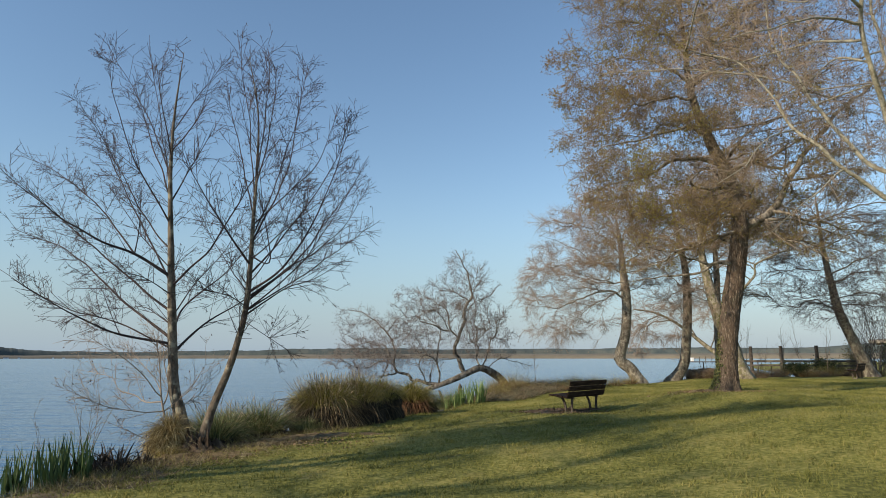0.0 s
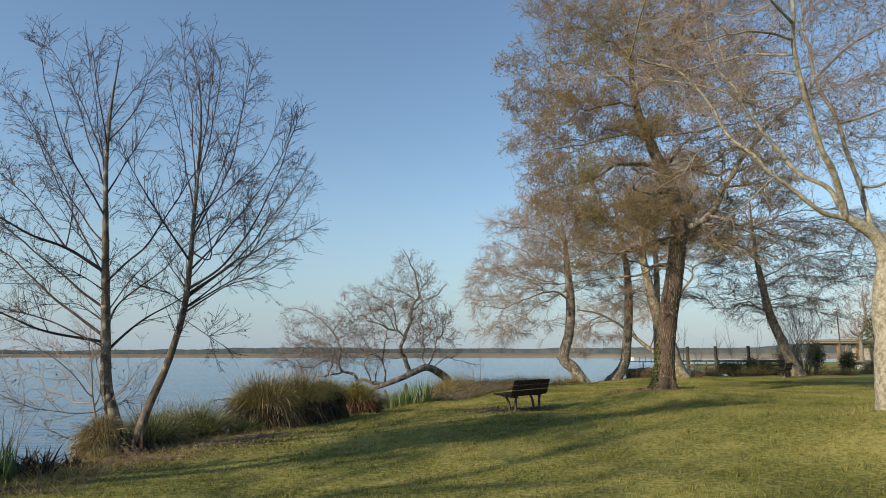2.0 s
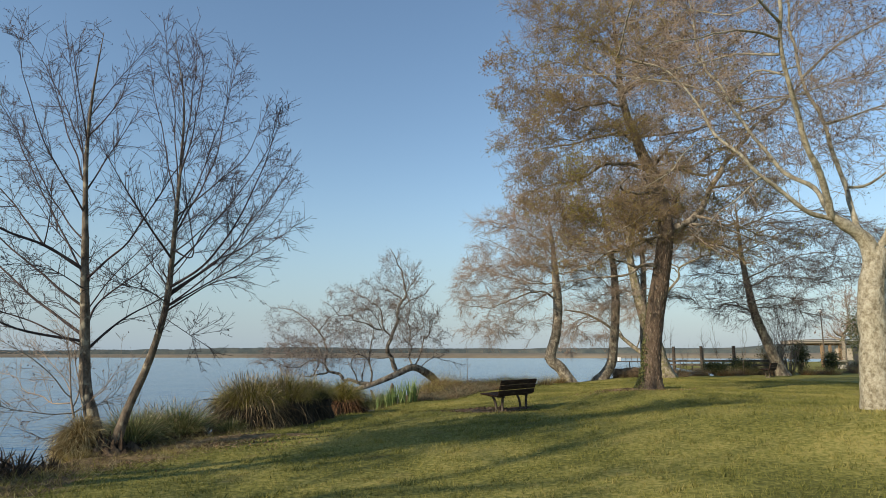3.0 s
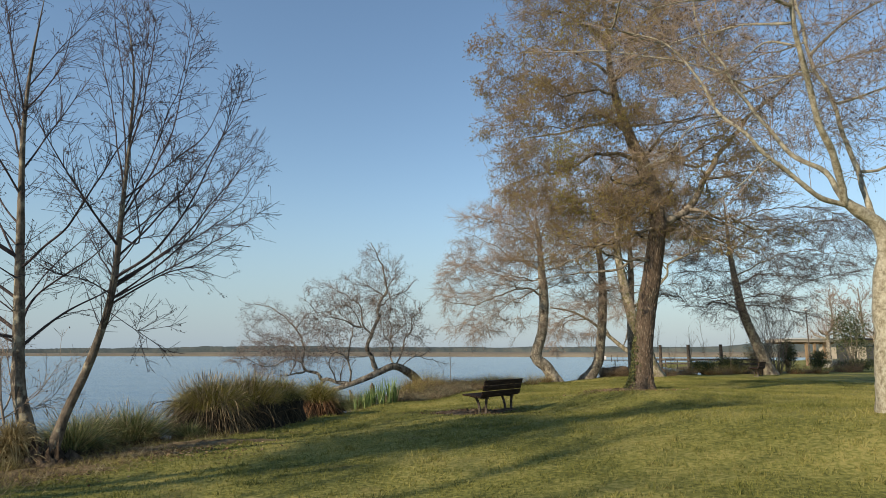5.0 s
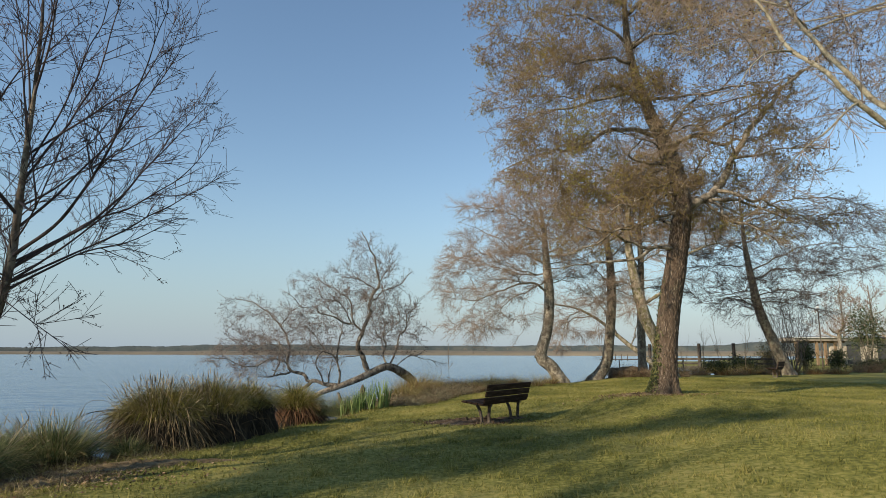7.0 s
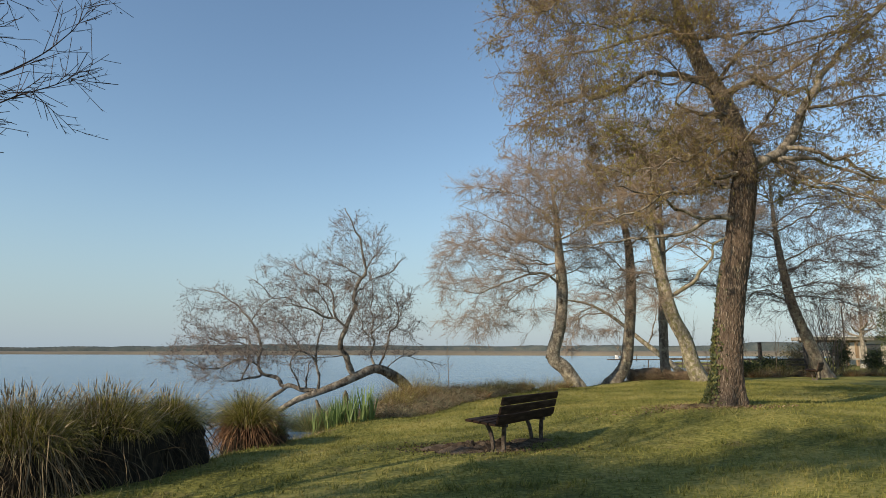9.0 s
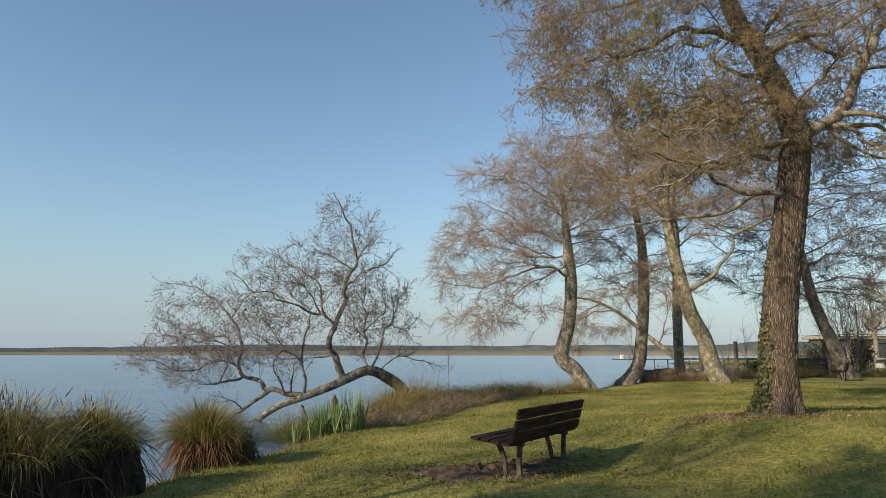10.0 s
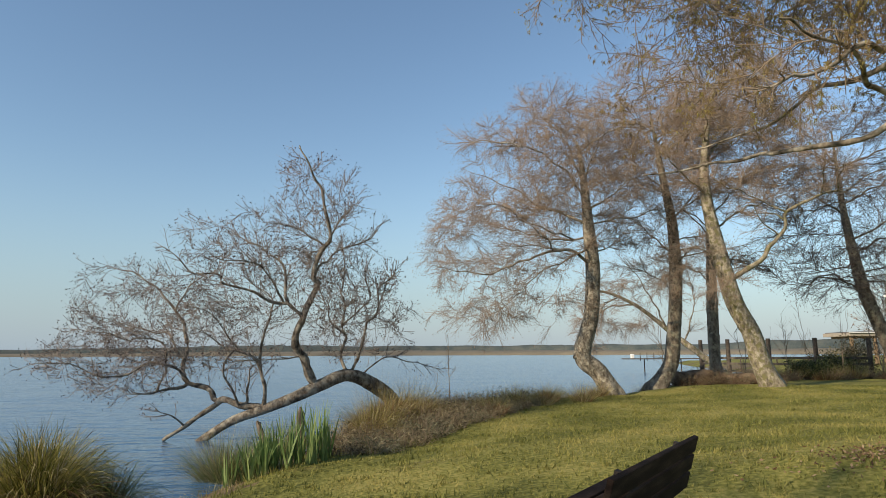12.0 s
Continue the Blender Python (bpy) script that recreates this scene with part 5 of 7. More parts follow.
# ---------------------------------------------------------------- bench
def bench(name, at, turn, label, group="park benches"):
    """Slatted bench; its own x runs along the seat, -y is the back."""
    root = thing(name, at, label, "bench", group)
    made = []
    tilt = radians(16)
    for i in range(3):
        h = .47 + i * .125
        made.append(("back_slat", box((1.92, .035, .112), Matrix.Translation((-.06, -.20 - (h - .40) * math.tan(tilt), h)) @ Matrix.Rotation(tilt, 4, "X"), .008), M["bench_wood"]))
    for i in range(4):
        made.append(("seat_slat", box((1.94, .105, .035), Matrix.Translation((-.07, -.14 + i * .125, .405 + i * .012)) @ Matrix.Rotation(radians(6), 4, "X"), .008), M["bench_wood"]))
    for sx in (-.68, .60):
        bm = bmesh.new()
        def bar(pts, w, d):
            p = spline(pts, .03)
            t = unit(np.gradient(p, axis=0))
            rings = []
            for c, q in zip(p, t):
                s = np.cross(q, (1, 0, 0))
                rings.append([bm.verts.new(tuple(c + np.array((a * d / 2, 0, 0)) + s * b * w / 2)) for a, b in ((-1, -1), (1, -1), (1, 1), (-1, 1))])
            for r, r2 in zip(rings, rings[1:]):
                for j in range(4):
                    bm.faces.new((r[j], r[(j + 1) % 4], r2[(j + 1) % 4], r2[j]))
            bm.faces.new(rings[0][::-1]), bm.faces.new(rings[-1])
        bar([(sx, .15, .39), (sx, .08, .27), (sx, .045, .14), (sx, .03, -.02)], .046, .042)
        bar([(sx, -.15, .39), (sx, -.135, .25), (sx, -.13, .12), (sx, -.135, -.02)], .05, .042)
        bar([(sx, .05, .02), (sx, -.04, .012), (sx, -.14, .02)], .04, .05)
        bar([(sx, .26, .40), (sx, .0, .375), (sx, -.19, .37)], .05, .06)
        bar([(sx, -.13, .37), (sx, -.165, .48), (sx, -.245, .755)], .045, .05)
        made.append(("leg_frame", bm, M["bench_metal"]))
        made.append(("footing", box((.13, .22, .12), Matrix.Translation((sx, -.05, -.045)), .02), M["footing"]))
    frame_of = root
    for n, bm, mat in made:
        ob = part(n, bm, mat, frame_of if n == "footing" else root)
        ob.data.transform(Matrix.Translation(at))
        if n == "leg_frame":
            frame_of = ob
    root.rotation_euler = (0, 0, turn)
    return root


bench("park_bench", (3.29, 17.03, ground_z(3.29, 17.03)), math.atan2(.79, .61), "dark brown slatted park bench facing the lake on the lawn")
bench("park_bench", (21.1, 35.6, ground_z(21.1, 35.6)), radians(49), "dark slatted park bench beside the spreading tree")


# ---------------------------------------------------------------- plants on the bank
def blades(rng, root, d, length, width, k, droop, wobble=.05):
    """Tapered, arching strips: roots (n, 3), first directions (n, 3)."""
    n = len(root)
    P = np.empty((n, k, 3))
    P[:, 0] = root
    d = unit(d)
    for j in range(1, k):
        P[:, j] = P[:, j - 1] + d * (length / (k - 1))[:, None]
        d = unit(d + rng.normal(0, wobble, (n, 3)) - np.array([0, 0, 1.]) * (droop * (j / k) ** 1.2)[:, None])
    side = unit(np.cross(d, rng.normal(size=(n, 3))))[:, None]
    w = width[:, None] * np.array([1.0, 1.0, .85, .6, .12])[None] if k == 5 else width[:, None] * np.linspace(1, .12, k)[None]
    V = np.stack([P - side * w[..., None] / 2, P + side * w[..., None] / 2], 2).reshape(-1, 3)
    i = (np.arange(n)[:, None] * k + np.arange(k - 1)[None]) * 2
    F = np.stack([i, i + 1, i + 3, i + 2], -1).reshape(-1, 4)
    return V, F


def tussock(name, x, y, r, h, seed, layers, label, category="sedge", group="bank plants", sink=.03):
    """A clump of arching leaves. layers: (part name, material, count, length factor, width, droop, spread)."""
    rng = np.random.default_rng(seed)
    z = max(ground_z(x, y), WATER - .05) - sink
    root = thing(name, (x, y, z), label, category, group)
    for pn, mat, n, lf, w, dr, sp in layers:
        a, q = rng.uniform(0, 2 * math.pi, n), np.sqrt(rng.random(n))
        rad = r * .62 * q
        p = np.stack([x + rad * np.cos(a), y + rad * np.sin(a), np.full(n, z)], 1)
        gz = np.maximum(ground_height(p[:, 0], p[:, 1]), WATER - .1)
        p[:, 2] = gz - .02 + (1 - q) * .28 * h * rng.random(n)
        out = np.stack([np.cos(a) * q * sp, np.sin(a) * q * sp, np.full(n, 1.0)], 1) + rng.normal(0, .13, (n, 3))
        L = h * lf * rng.uniform(.65, 1.25, n)
        V, F = blades(rng, p, out, L, w * rng.uniform(.6, 1.3, n), 4, dr * rng.uniform(.3, 1.5, n))
        tagged(hang(new(pn, mesh_of(pn, V, F, [mat], smooth=False)), root), kind="stuff")
    return root


def thatch(root, x, y, r, h, seed):
    """The matted foot of an old tussock, its dark colour also holding the shade there."""
    rng = np.random.default_rng(seed)
    k, s = 9, 28
    a = np.arange(s) * 2 * math.pi / s
    V = []
    for i in range(k):
        q = i / (k - 1)
        w = r * (1 - q ** 3) ** .5 * (1 + .1 * np.sin(a * 4 + seed) + rng.normal(0, .05, s)) if i < k - 1 else np.full(s, .01)
        px, py = x + w * np.cos(a), y + w * np.sin(a)
        base = np.maximum(ground_height(px, py), WATER - .1) if i == 0 else base
        V.append(np.stack([px, py, base * (1 - q) + (ground_z(x, y)) * q - .03 + h * q], 1))
    i = np.arange(k * s).reshape(k, s)
    F = np.stack([i[:-1], np.roll(i[:-1], -1, 1), np.roll(i[1:], -1, 1), i[1:]], -1).reshape(-1, 4)
    hang(new("thatch", mesh_of("thatch", np.vstack(V), F, [M["thatch"]])), root, "matted dead leaf foot, darkened for the shade on it")


# dark leaf mat; shade on the tussock foot is put into its colour too
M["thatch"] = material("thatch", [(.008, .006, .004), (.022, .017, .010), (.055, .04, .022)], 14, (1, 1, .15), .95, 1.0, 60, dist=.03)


def sedge(x, y, r, h, seed, label, green=1.0, dry=.35, rust=0.0, n=2600, wisps=.04, leaf="sedge"):
    layers = [("green_leaf_mass", M[leaf], int(n * green * .95), 1.1, .006, .95, .95), ("dry_leaf_mass", M["dry_sedge"], int(n * dry * .9), 1.05, .0065, 1.3, 1.2)]
    if rust:
        layers.append(("dead_skirt", M["rust_sedge"], int(n * rust), .55, .012, .5, 1.0))
    if wisps:
        layers.append(("seed_stem_mass", M["dry_sedge"], int(n * wisps * 1.8), 1.3, .006, .35, .6))
    return tussock("sedge_tussock", x, y, r, h, seed, layers, label)


M["dead_sedge"] = material("dead_sedge", [(.05, .036, .02), (.13, .095, .052), (.26, .195, .11)], 1.2, rough=.85, bump=0, fine=3, island=.6)
# dead_sedge again, darkened: the shade down the tussock side sits in the colour
M["shaded_dead_sedge"] = material("shaded_dead_sedge", [(.018, .014, .008), (.055, .04, .022), (.14, .105, .058)], 1.2, rough=.85, bump=0, fine=3, island=.6)


def tall_sedge(x, y, r, crown, h, seed, label, leaf="sedge", n=2600, straw=.3, stems=60, skirt=500, skirt_mat="shaded_dead_sedge", arch=1.0):
    """An old tussock: a matted pedestal darkened for shade, a head of leaves that arch over it, dead leaves hanging
    down its side, a few seed stems.
    """
    rng = np.random.default_rng(seed)
    z = max(ground_z(x, y), WATER - .05) - .03
    root = thing("sedge_tussock", (x, y, z), label, "sedge", "bank plants")
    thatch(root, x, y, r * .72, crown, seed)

    def head(m, spread):
        a, q = rng.uniform(0, 2 * math.pi, m), rng.random(m) ** .6
        px, py = x + r * .6 * q * np.cos(a), y + r * .6 * q * np.sin(a)
        p = np.stack([px, py, z + crown * (.72 + .28 * (1 - q ** 2.5)) - .04], 1)
        d = np.stack([np.cos(a) * q * spread, np.sin(a) * q * spread, np.ones(m)], 1) + rng.normal(0, .2, (m, 3))
        return p, d

    for pn, mat, m, lf, w, dr, sp in (("green_leaf_mass", M[leaf], n, 1.0, .011, .95 * arch, 1.1), ("dry_leaf_mass", M["dry_sedge"], int(n * straw), 1.05, .009, 1.25 * arch, 1.3)):
        p, d = head(m, sp)
        V, F = blades(rng, p, d, h * lf * rng.uniform(.55, 1.2, m), w * rng.uniform(.6, 1.3, m), 6, dr * rng.uniform(.25, 1.6, m), .06)
        tagged(hang(new(pn, mesh_of(pn, V, F, [mat], smooth=False)), root), kind="stuff")
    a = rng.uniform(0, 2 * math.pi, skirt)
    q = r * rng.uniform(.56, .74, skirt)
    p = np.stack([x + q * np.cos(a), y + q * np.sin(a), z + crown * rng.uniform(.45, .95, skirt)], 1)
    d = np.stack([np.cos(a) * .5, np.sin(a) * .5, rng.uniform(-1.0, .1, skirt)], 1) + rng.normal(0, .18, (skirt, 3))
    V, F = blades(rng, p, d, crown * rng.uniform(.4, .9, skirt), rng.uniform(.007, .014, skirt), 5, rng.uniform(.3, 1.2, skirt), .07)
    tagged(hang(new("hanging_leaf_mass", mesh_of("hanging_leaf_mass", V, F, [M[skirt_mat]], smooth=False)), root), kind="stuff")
    if stems:
        p, d = head(stems, .7)
        L = (h + .1) * rng.uniform(.75, 1.25, stems)
        V, F = blades(rng, p, d, L, np.full(stems, .006), 5, rng.uniform(.05, .35, stems), .04)
        tips = V.reshape(stems, 5, 2, 3).mean(2)
        V2, F2 = blades(rng, tips[:, 3], tips[:, 4] - tips[:, 3], L * .2, np.full(stems, .017), 4, rng.uniform(.2, 1.0, stems), .05)
        tagged(hang(new("seed_stem_mass", mesh_of("seed_stem_mass", np.vstack([V, V2]), np.vstack([F, F2 + len(V)]), [M["seed_head"]], smooth=False)), root), kind="stuff")
    return root


M["seed_head"] = material("seed_head", [(.18, .135, .08), (.35, .285, .18), (.48, .41, .28)], 1.2, rough=.85, bump=0, fine=3, island=.6, through_light=.2)
BIG = "large green sedge tussock with straw-coloured dead leaves at the water"
tall_sedge(-2.85, 15.15, .95, .98, .44, 31, BIG, n=3200, straw=.55, stems=300, skirt=900, skirt_mat="dead_sedge", arch=1.5)
tall_sedge(-2.25, 15.95, .95, 1.0, .42, 32, BIG, n=3000, straw=.4, stems=220, skirt=160, arch=1.4)
tall_sedge(-1.72, 16.7, .7, .88, .36, 33, BIG, n=1800, straw=.3, stems=70, skirt=120, arch=1.3)
tall_sedge(-1.14, 19.05, .55, .66, .5, 34, "rounded sedge tussock with a rust-brown dead skirt", n=2200, straw=.35, stems=20, skirt=600, skirt_mat="rust_sedge", arch=1.0)
tall_sedge(-.72, 19.4, .34, .3, .46, 30, "small dark green sedge tussock at the water", leaf="low_sedge", n=800, straw=.12, stems=0, skirt=100)
LOW = "low green sedge tussock with pale seed stems at the water"
tall_sedge(-4.4, 13.0, .64, .24, .58, 35, LOW, leaf="low_sedge", n=1900, straw=.3, stems=70, skirt=600, arch=.7)
tall_sedge(-3.85, 13.75, .68, .3, .6, 36, LOW, leaf="low_sedge", n=2100, straw=.3, stems=90, skirt=700, arch=.7)
tall_sedge(-4.55, 14.3, .58, .24, .58, 37, LOW, leaf="low_sedge", n=1300, straw=.2, stems=40, skirt=200, arch=.7)
tall_sedge(-4.15, 12.15, .46, .22, .55, 38, LOW, leaf="low_sedge", n=900, straw=.25, stems=16, skirt=160, arch=.8)
tall_sedge(-2.95, 14.1, .26, .1, .3, 39, LOW, leaf="low_sedge", n=700, straw=.2, stems=10, skirt=140, arch=.9)
STRAW = "clump of straw-coloured dead grass at the foot of a tree"
tall_sedge(-4.58, 11.3, .25, .56, .34, 40, STRAW, leaf="dry_sedge", n=500, straw=.9, stems=0, skirt=1200, skirt_mat="dry_sedge", arch=1.6)
tall_sedge(-4.58, 11.05, .22, .32, .26, 41, STRAW, leaf="dry_sedge", n=300, straw=.9, stems=0, skirt=700, skirt_mat="dry_sedge", arch=1.6)
sedge(-4.4, 10.85, .25, .2, 42, STRAW, green=.3, dry=.9, rust=.15, n=700, wisps=.02)
RUST = "tall clump of rust-brown and straw grass on the bank"
sedge(1.75, 27.0, .75, .8, 43, RUST, green=.25, dry=.45, rust=1.5, n=1700)
sedge(2.35, 27.7, .7, .78, 44, RUST, green=.3, dry=.5, rust=1.2, n=1500)
sedge(1.55, 26.0, .5, .55, 45, RUST, green=.5, dry=.6, rust=.5, n=1500)


# scrub between the leaning tree and the lawn
def scrub(x, y, r, h, seed, label, twig, green):
    rng = np.random.default_rng(seed)
    z = ground_z(x, y)
    root = thing("low_scrub", (x, y, z), label, "scrub", "bank plants")
    n = int(190 * r / .5)
    a, q = rng.uniform(0, 6.28, n), np.sqrt(rng.random(n))
    p = np.stack([x + r * q * np.cos(a), y + r * q * np.sin(a), np.zeros(n)], 1)
    p[:, 2] = ground_height(p[:, 0], p[:, 1]) - .03
    d = np.stack([np.cos(a) * .6, np.sin(a) * .6, np.full(n, 1.0)], 1) + rng.normal(0, .35, (n, 3))
    k = 4
    P = np.empty((n, k, 3))
    P[:, 0] = p
    L = h * rng.uniform(.5, 1.2, n) * (1.1 - .5 * q)
    for j in range(1, k):
        P[:, j] = P[:, j - 1] + unit(d) * (L / (k - 1))[:, None]
        d = unit(d) + rng.normal(0, .22, (n, 3))
    R = np.linspace(.006, .0025, k)[None] * rng.uniform(.7, 1.3, (n, 1))
    V, F = tubes(P, R, 3)
    m = n * 9
    c = P[rng.integers(0, n, m), rng.integers(1, k, m)] + rng.normal(0, .05, (m, 3))
    s1, s2 = rng.normal(size=(m, 3)), rng.normal(size=(m, 3))
    s = rng.uniform(.012, .026, (m, 1))
    s1, s2 = unit(s1 * (1, 1, .8)) * s * 2.8, unit(s2) * s * .3
    tagged(hang(new("stem_mass", mesh_of("stem_mass", V, F, [twig])), root), kind="stuff")
    Q = np.stack([c - s1, c + s2, c + s1, c - s2], 1).reshape(-1, 3)
    tagged(hang(new("leaf_mass", mesh_of("leaf_mass", Q, np.arange(4 * m).reshape(m, 4), [green], smooth=False)), root), kind="stuff")


M["scrub_leaf"] = material("scrub_leaf", [(.06, .047, .026), (.15, .12, .064), (.27, .225, .135)], 2, rough=.85, bump=0, fine=4, island=.7, through_light=.2)
M["sage_leaf"] = material("sage_leaf", [(.05, .05, .03), (.135, .13, .075), (.25, .24, .15)], 2, rough=.85, bump=0, fine=4, island=.7, through_light=.2)
rng = np.random.default_rng(77)
BRUSH = "low grey-brown scrub and dead stems on the bank"
for i, (x, y, r, h) in enumerate(((2.5, 26.3, .6, .5), (2.9, 27.1, .6, .55), (3.4, 28.0, .6, .58), (3.0, 28.9, .6, .62), (4.0, 28.9, .55, .5), (4.4, 29.8, .55, .5), (5.2, 30.6, .5, .5), (6.0, 31.4, .45, .42), (.95, 24.6, .42, .4), (1.35, 25.3, .45, .42))):
    scrub(x, y, r, h, 200 + i, BRUSH, M["brown_twig"], M["scrub_leaf"])
for i, (x, y, r, h) in enumerate(((1.15, 23.5, .35, .22), (1.65, 23.8, .45, .28), (2.15, 24.6, .5, .32), (2.55, 25.3, .5, .36), (2.95, 26.0, .5, .38), (3.4, 26.8, .5, .4), (3.9, 27.6, .5, .4), (4.45, 28.5, .5, .38), (5.0, 29.4, .45, .36), (5.5, 30.1, .4, .3))):
    scrub(x, y, r, h, 230 + i, "low grey-green scrub edging the lawn" if i % 2 else "low brown heathy scrub edging the lawn", M["brown_twig"], M["sage_leaf"] if i % 2 else M["scrub_leaf"])
for i in range(26):
    u = (i + .5) / 26
    x = 1.7 + 5.2 * u + rng.normal(0, .35)
    y = 25.7 + 6.2 * u + rng.normal(0, .35)
    if shore_distance(x, y)[0] < .15:
        continue
    old = i % 3
    sedge(x, y, .38, rng.uniform(.3, .55), 260 + i, ("clump of straw grass on the bank", "clump of rusty dead grass on the bank", "clump of grey-green grass on the bank")[old],
          green=(.3, .25, 1.0)[old], dry=(1.0, .5, .5)[old], rust=(.2, 1.0, .1)[old], n=420, wisps=.03)
sedge(-.35, 22.6, .25, .4, 290, LOW, n=500, leaf="low_sedge")
sedge(-.2, 23.6, .3, .5, 292, LOW, n=600, leaf="low_sedge")
sedge(.9, 25.2, .35, .4, 293, "clump of straw grass on the bank", green=.5, dry=.9, n=500)
for i, (x, y, r, h) in enumerate(((8.0, 33.3, .4, .55), (8.5, 33.0, .35, .45), (9.1, 34.3, .4, .5), (7.5, 32.9, .3, .35), (10.9, 35.6, .35, .4))):
    sedge(x, y, r, h, 250 + i, "clump of rusty dead grass beside a lakeside trunk", green=.4, dry=.7, rust=.7, n=420)


def iris(x, y, r, h, n, seed, label, mat, droop=.25, lean=.25):
    rng = np.random.default_rng(seed)
    z = max(ground_z(x, y), WATER - .1)
    root = thing("iris_clump", (x, y, z), label, "iris", "bank plants")
    for i in range(n):
        a, q = rng.uniform(0, 6.28), r * math.sqrt(rng.random())
        px, py = x + q * math.cos(a), y + q * math.sin(a)
        p = np.array([[px, py, max(ground_z(px, py), WATER - .1) - .02]])
        p = np.repeat(p, 4, 0) + rng.normal(0, .012, (4, 3)) * np.array([1, 1, 0])
        fan = rng.uniform(0, 6.28)
        d = np.stack([np.cos(fan) * np.linspace(-lean, lean, 4), np.sin(fan) * np.linspace(-lean, lean, 4), np.ones(4)], 1) + rng.normal(0, .05, (4, 3))
        V, F = blades(rng, p, d, h * rng.uniform(.65, 1.15, 4), rng.uniform(.022, .036, 4), 5, droop * rng.uniform(.1, 1.6, 4), .02)
        hang(new("leaf_fan", mesh_of("leaf_fan", V, F, [mat], smooth=False)), root)


FLAG = "clump of upright sword-shaped green iris leaves in shallow water"
iris(-5.25, 8.85, .28, .62, 14, 51, FLAG, M["iris"])
iris(-4.85, 8.95, .25, .66, 14, 52, FLAG, M["iris"])
iris(-4.65, 8.65, .28, .52, 10, 53, FLAG, M["iris"])
iris(-5.6, 8.8, .22, .6, 8, 54, FLAG, M["iris"])
iris(.68, 22.9, .36, .8, 24, 55, FLAG, M["lit_iris"], .2, .2)
iris(.3, 22.6, .33, .68, 18, 56, FLAG, M["lit_iris"], .3, .3)
iris(-.15, 22.5, .35, .55, 16, 57, FLAG, M["lit_iris"], .4, .35)
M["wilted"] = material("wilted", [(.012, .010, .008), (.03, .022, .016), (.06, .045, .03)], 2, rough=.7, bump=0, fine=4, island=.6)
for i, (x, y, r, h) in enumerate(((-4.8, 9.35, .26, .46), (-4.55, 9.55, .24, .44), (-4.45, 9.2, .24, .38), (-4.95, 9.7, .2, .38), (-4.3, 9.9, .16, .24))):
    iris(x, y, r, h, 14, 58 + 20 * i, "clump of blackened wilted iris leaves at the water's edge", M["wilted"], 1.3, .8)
sedge(-.5, 22.9, .4, .6, 60, LOW, n=1300, leaf="low_sedge")
sedge(.05, 24.6, .35, .6, 61, LOW, n=900, leaf="low_sedge")


# two broken stumps standing in the shallows
def stump(x, y, z0, h, r, lean, seed, label):
    rng = np.random.default_rng(seed)
    root = thing("broken_stump", (x, y, z0), label, "stump", "stumps in the water")
    k, s = 14, 12
    u = np.linspace(0, 1, k)
    p = np.stack([x + lean[0] * u, y + lean[1] * u, z0 + h * u], 1)
    rad = r * (1 - .35 * u) * (1 + rng.normal(0, .04, k))
    rad[-2:] *= (.7, .2)
    V, F = tubes(p[None], rad[None], s)
    V += rng.normal(0, .008, V.shape)
    hang(new("trunk", mesh_of("trunk", V, F, [M["dead_wood"]])), root)


stump(.16, 26.4, -.7, .98, .11, (-.02, 0), 71, "weathered broken stump standing upright in the shallows")
stump(-.42, 26.3, -.7, .72, .075, (-.28, .05), 72, "slim broken stump slanting out of the shallows")


# lone saplings on the bank and behind the lawn
def sapling(x, y, h, seed, label, stems=1, spread=.2, r=.012, mat="brown_twig", levels=None, name="sapling", catk=None, group="saplings"):
    rng = np.random.default_rng(seed)
    t = Tree(name, seed, M[mat], M[mat], M[mat], label, flare=1.05, category="sapling" if name == "sapling" else "shrub", group=group)
    z = ground_z(x, y) - .1
    for i in range(stems):
        a = rng.uniform(0, 6.28)
        o = spread * rng.uniform(.3, 1.1)
        dx, dy = math.cos(a) * o, math.sin(a) * o
        hh = h * rng.uniform(.7, 1.05)
        b = (x + dx * .12, y + dy * .12, z)
        pts = (b, (x + dx * .4, y + dy * .4, z + hh * .4), (x + dx + rng.normal(0, .06), y + dy, z + hh))
        (t.trunk if i == 0 else t.limb)(r * rng.uniform(.8, 1.1), r * .25, *pts)
    return t.build(levels or [lv(3.5, h * .25, 40, 5, .3, .15, .1, r * .45), lv(5, h * .1, 40, 4, .2, .1, .1, r * .25, min_r=.0025)], catk)


sapling(3.35, 28.0, 1.9, 81, "thin bare sapling rising from the scrub", r=.014)
sapling(2.95, 28.4, 1.5, 82, "thin bare sapling rising from the scrub", r=.01)
sapling(-5.0, 9.6, 1.5, 83, "few thin bare stems at the water's edge", stems=3, spread=.35, r=.006)
sapling(-5.3, 9.2, 1.2, 84, "few thin bare stems at the water's edge", stems=2, spread=.3, r=.005)


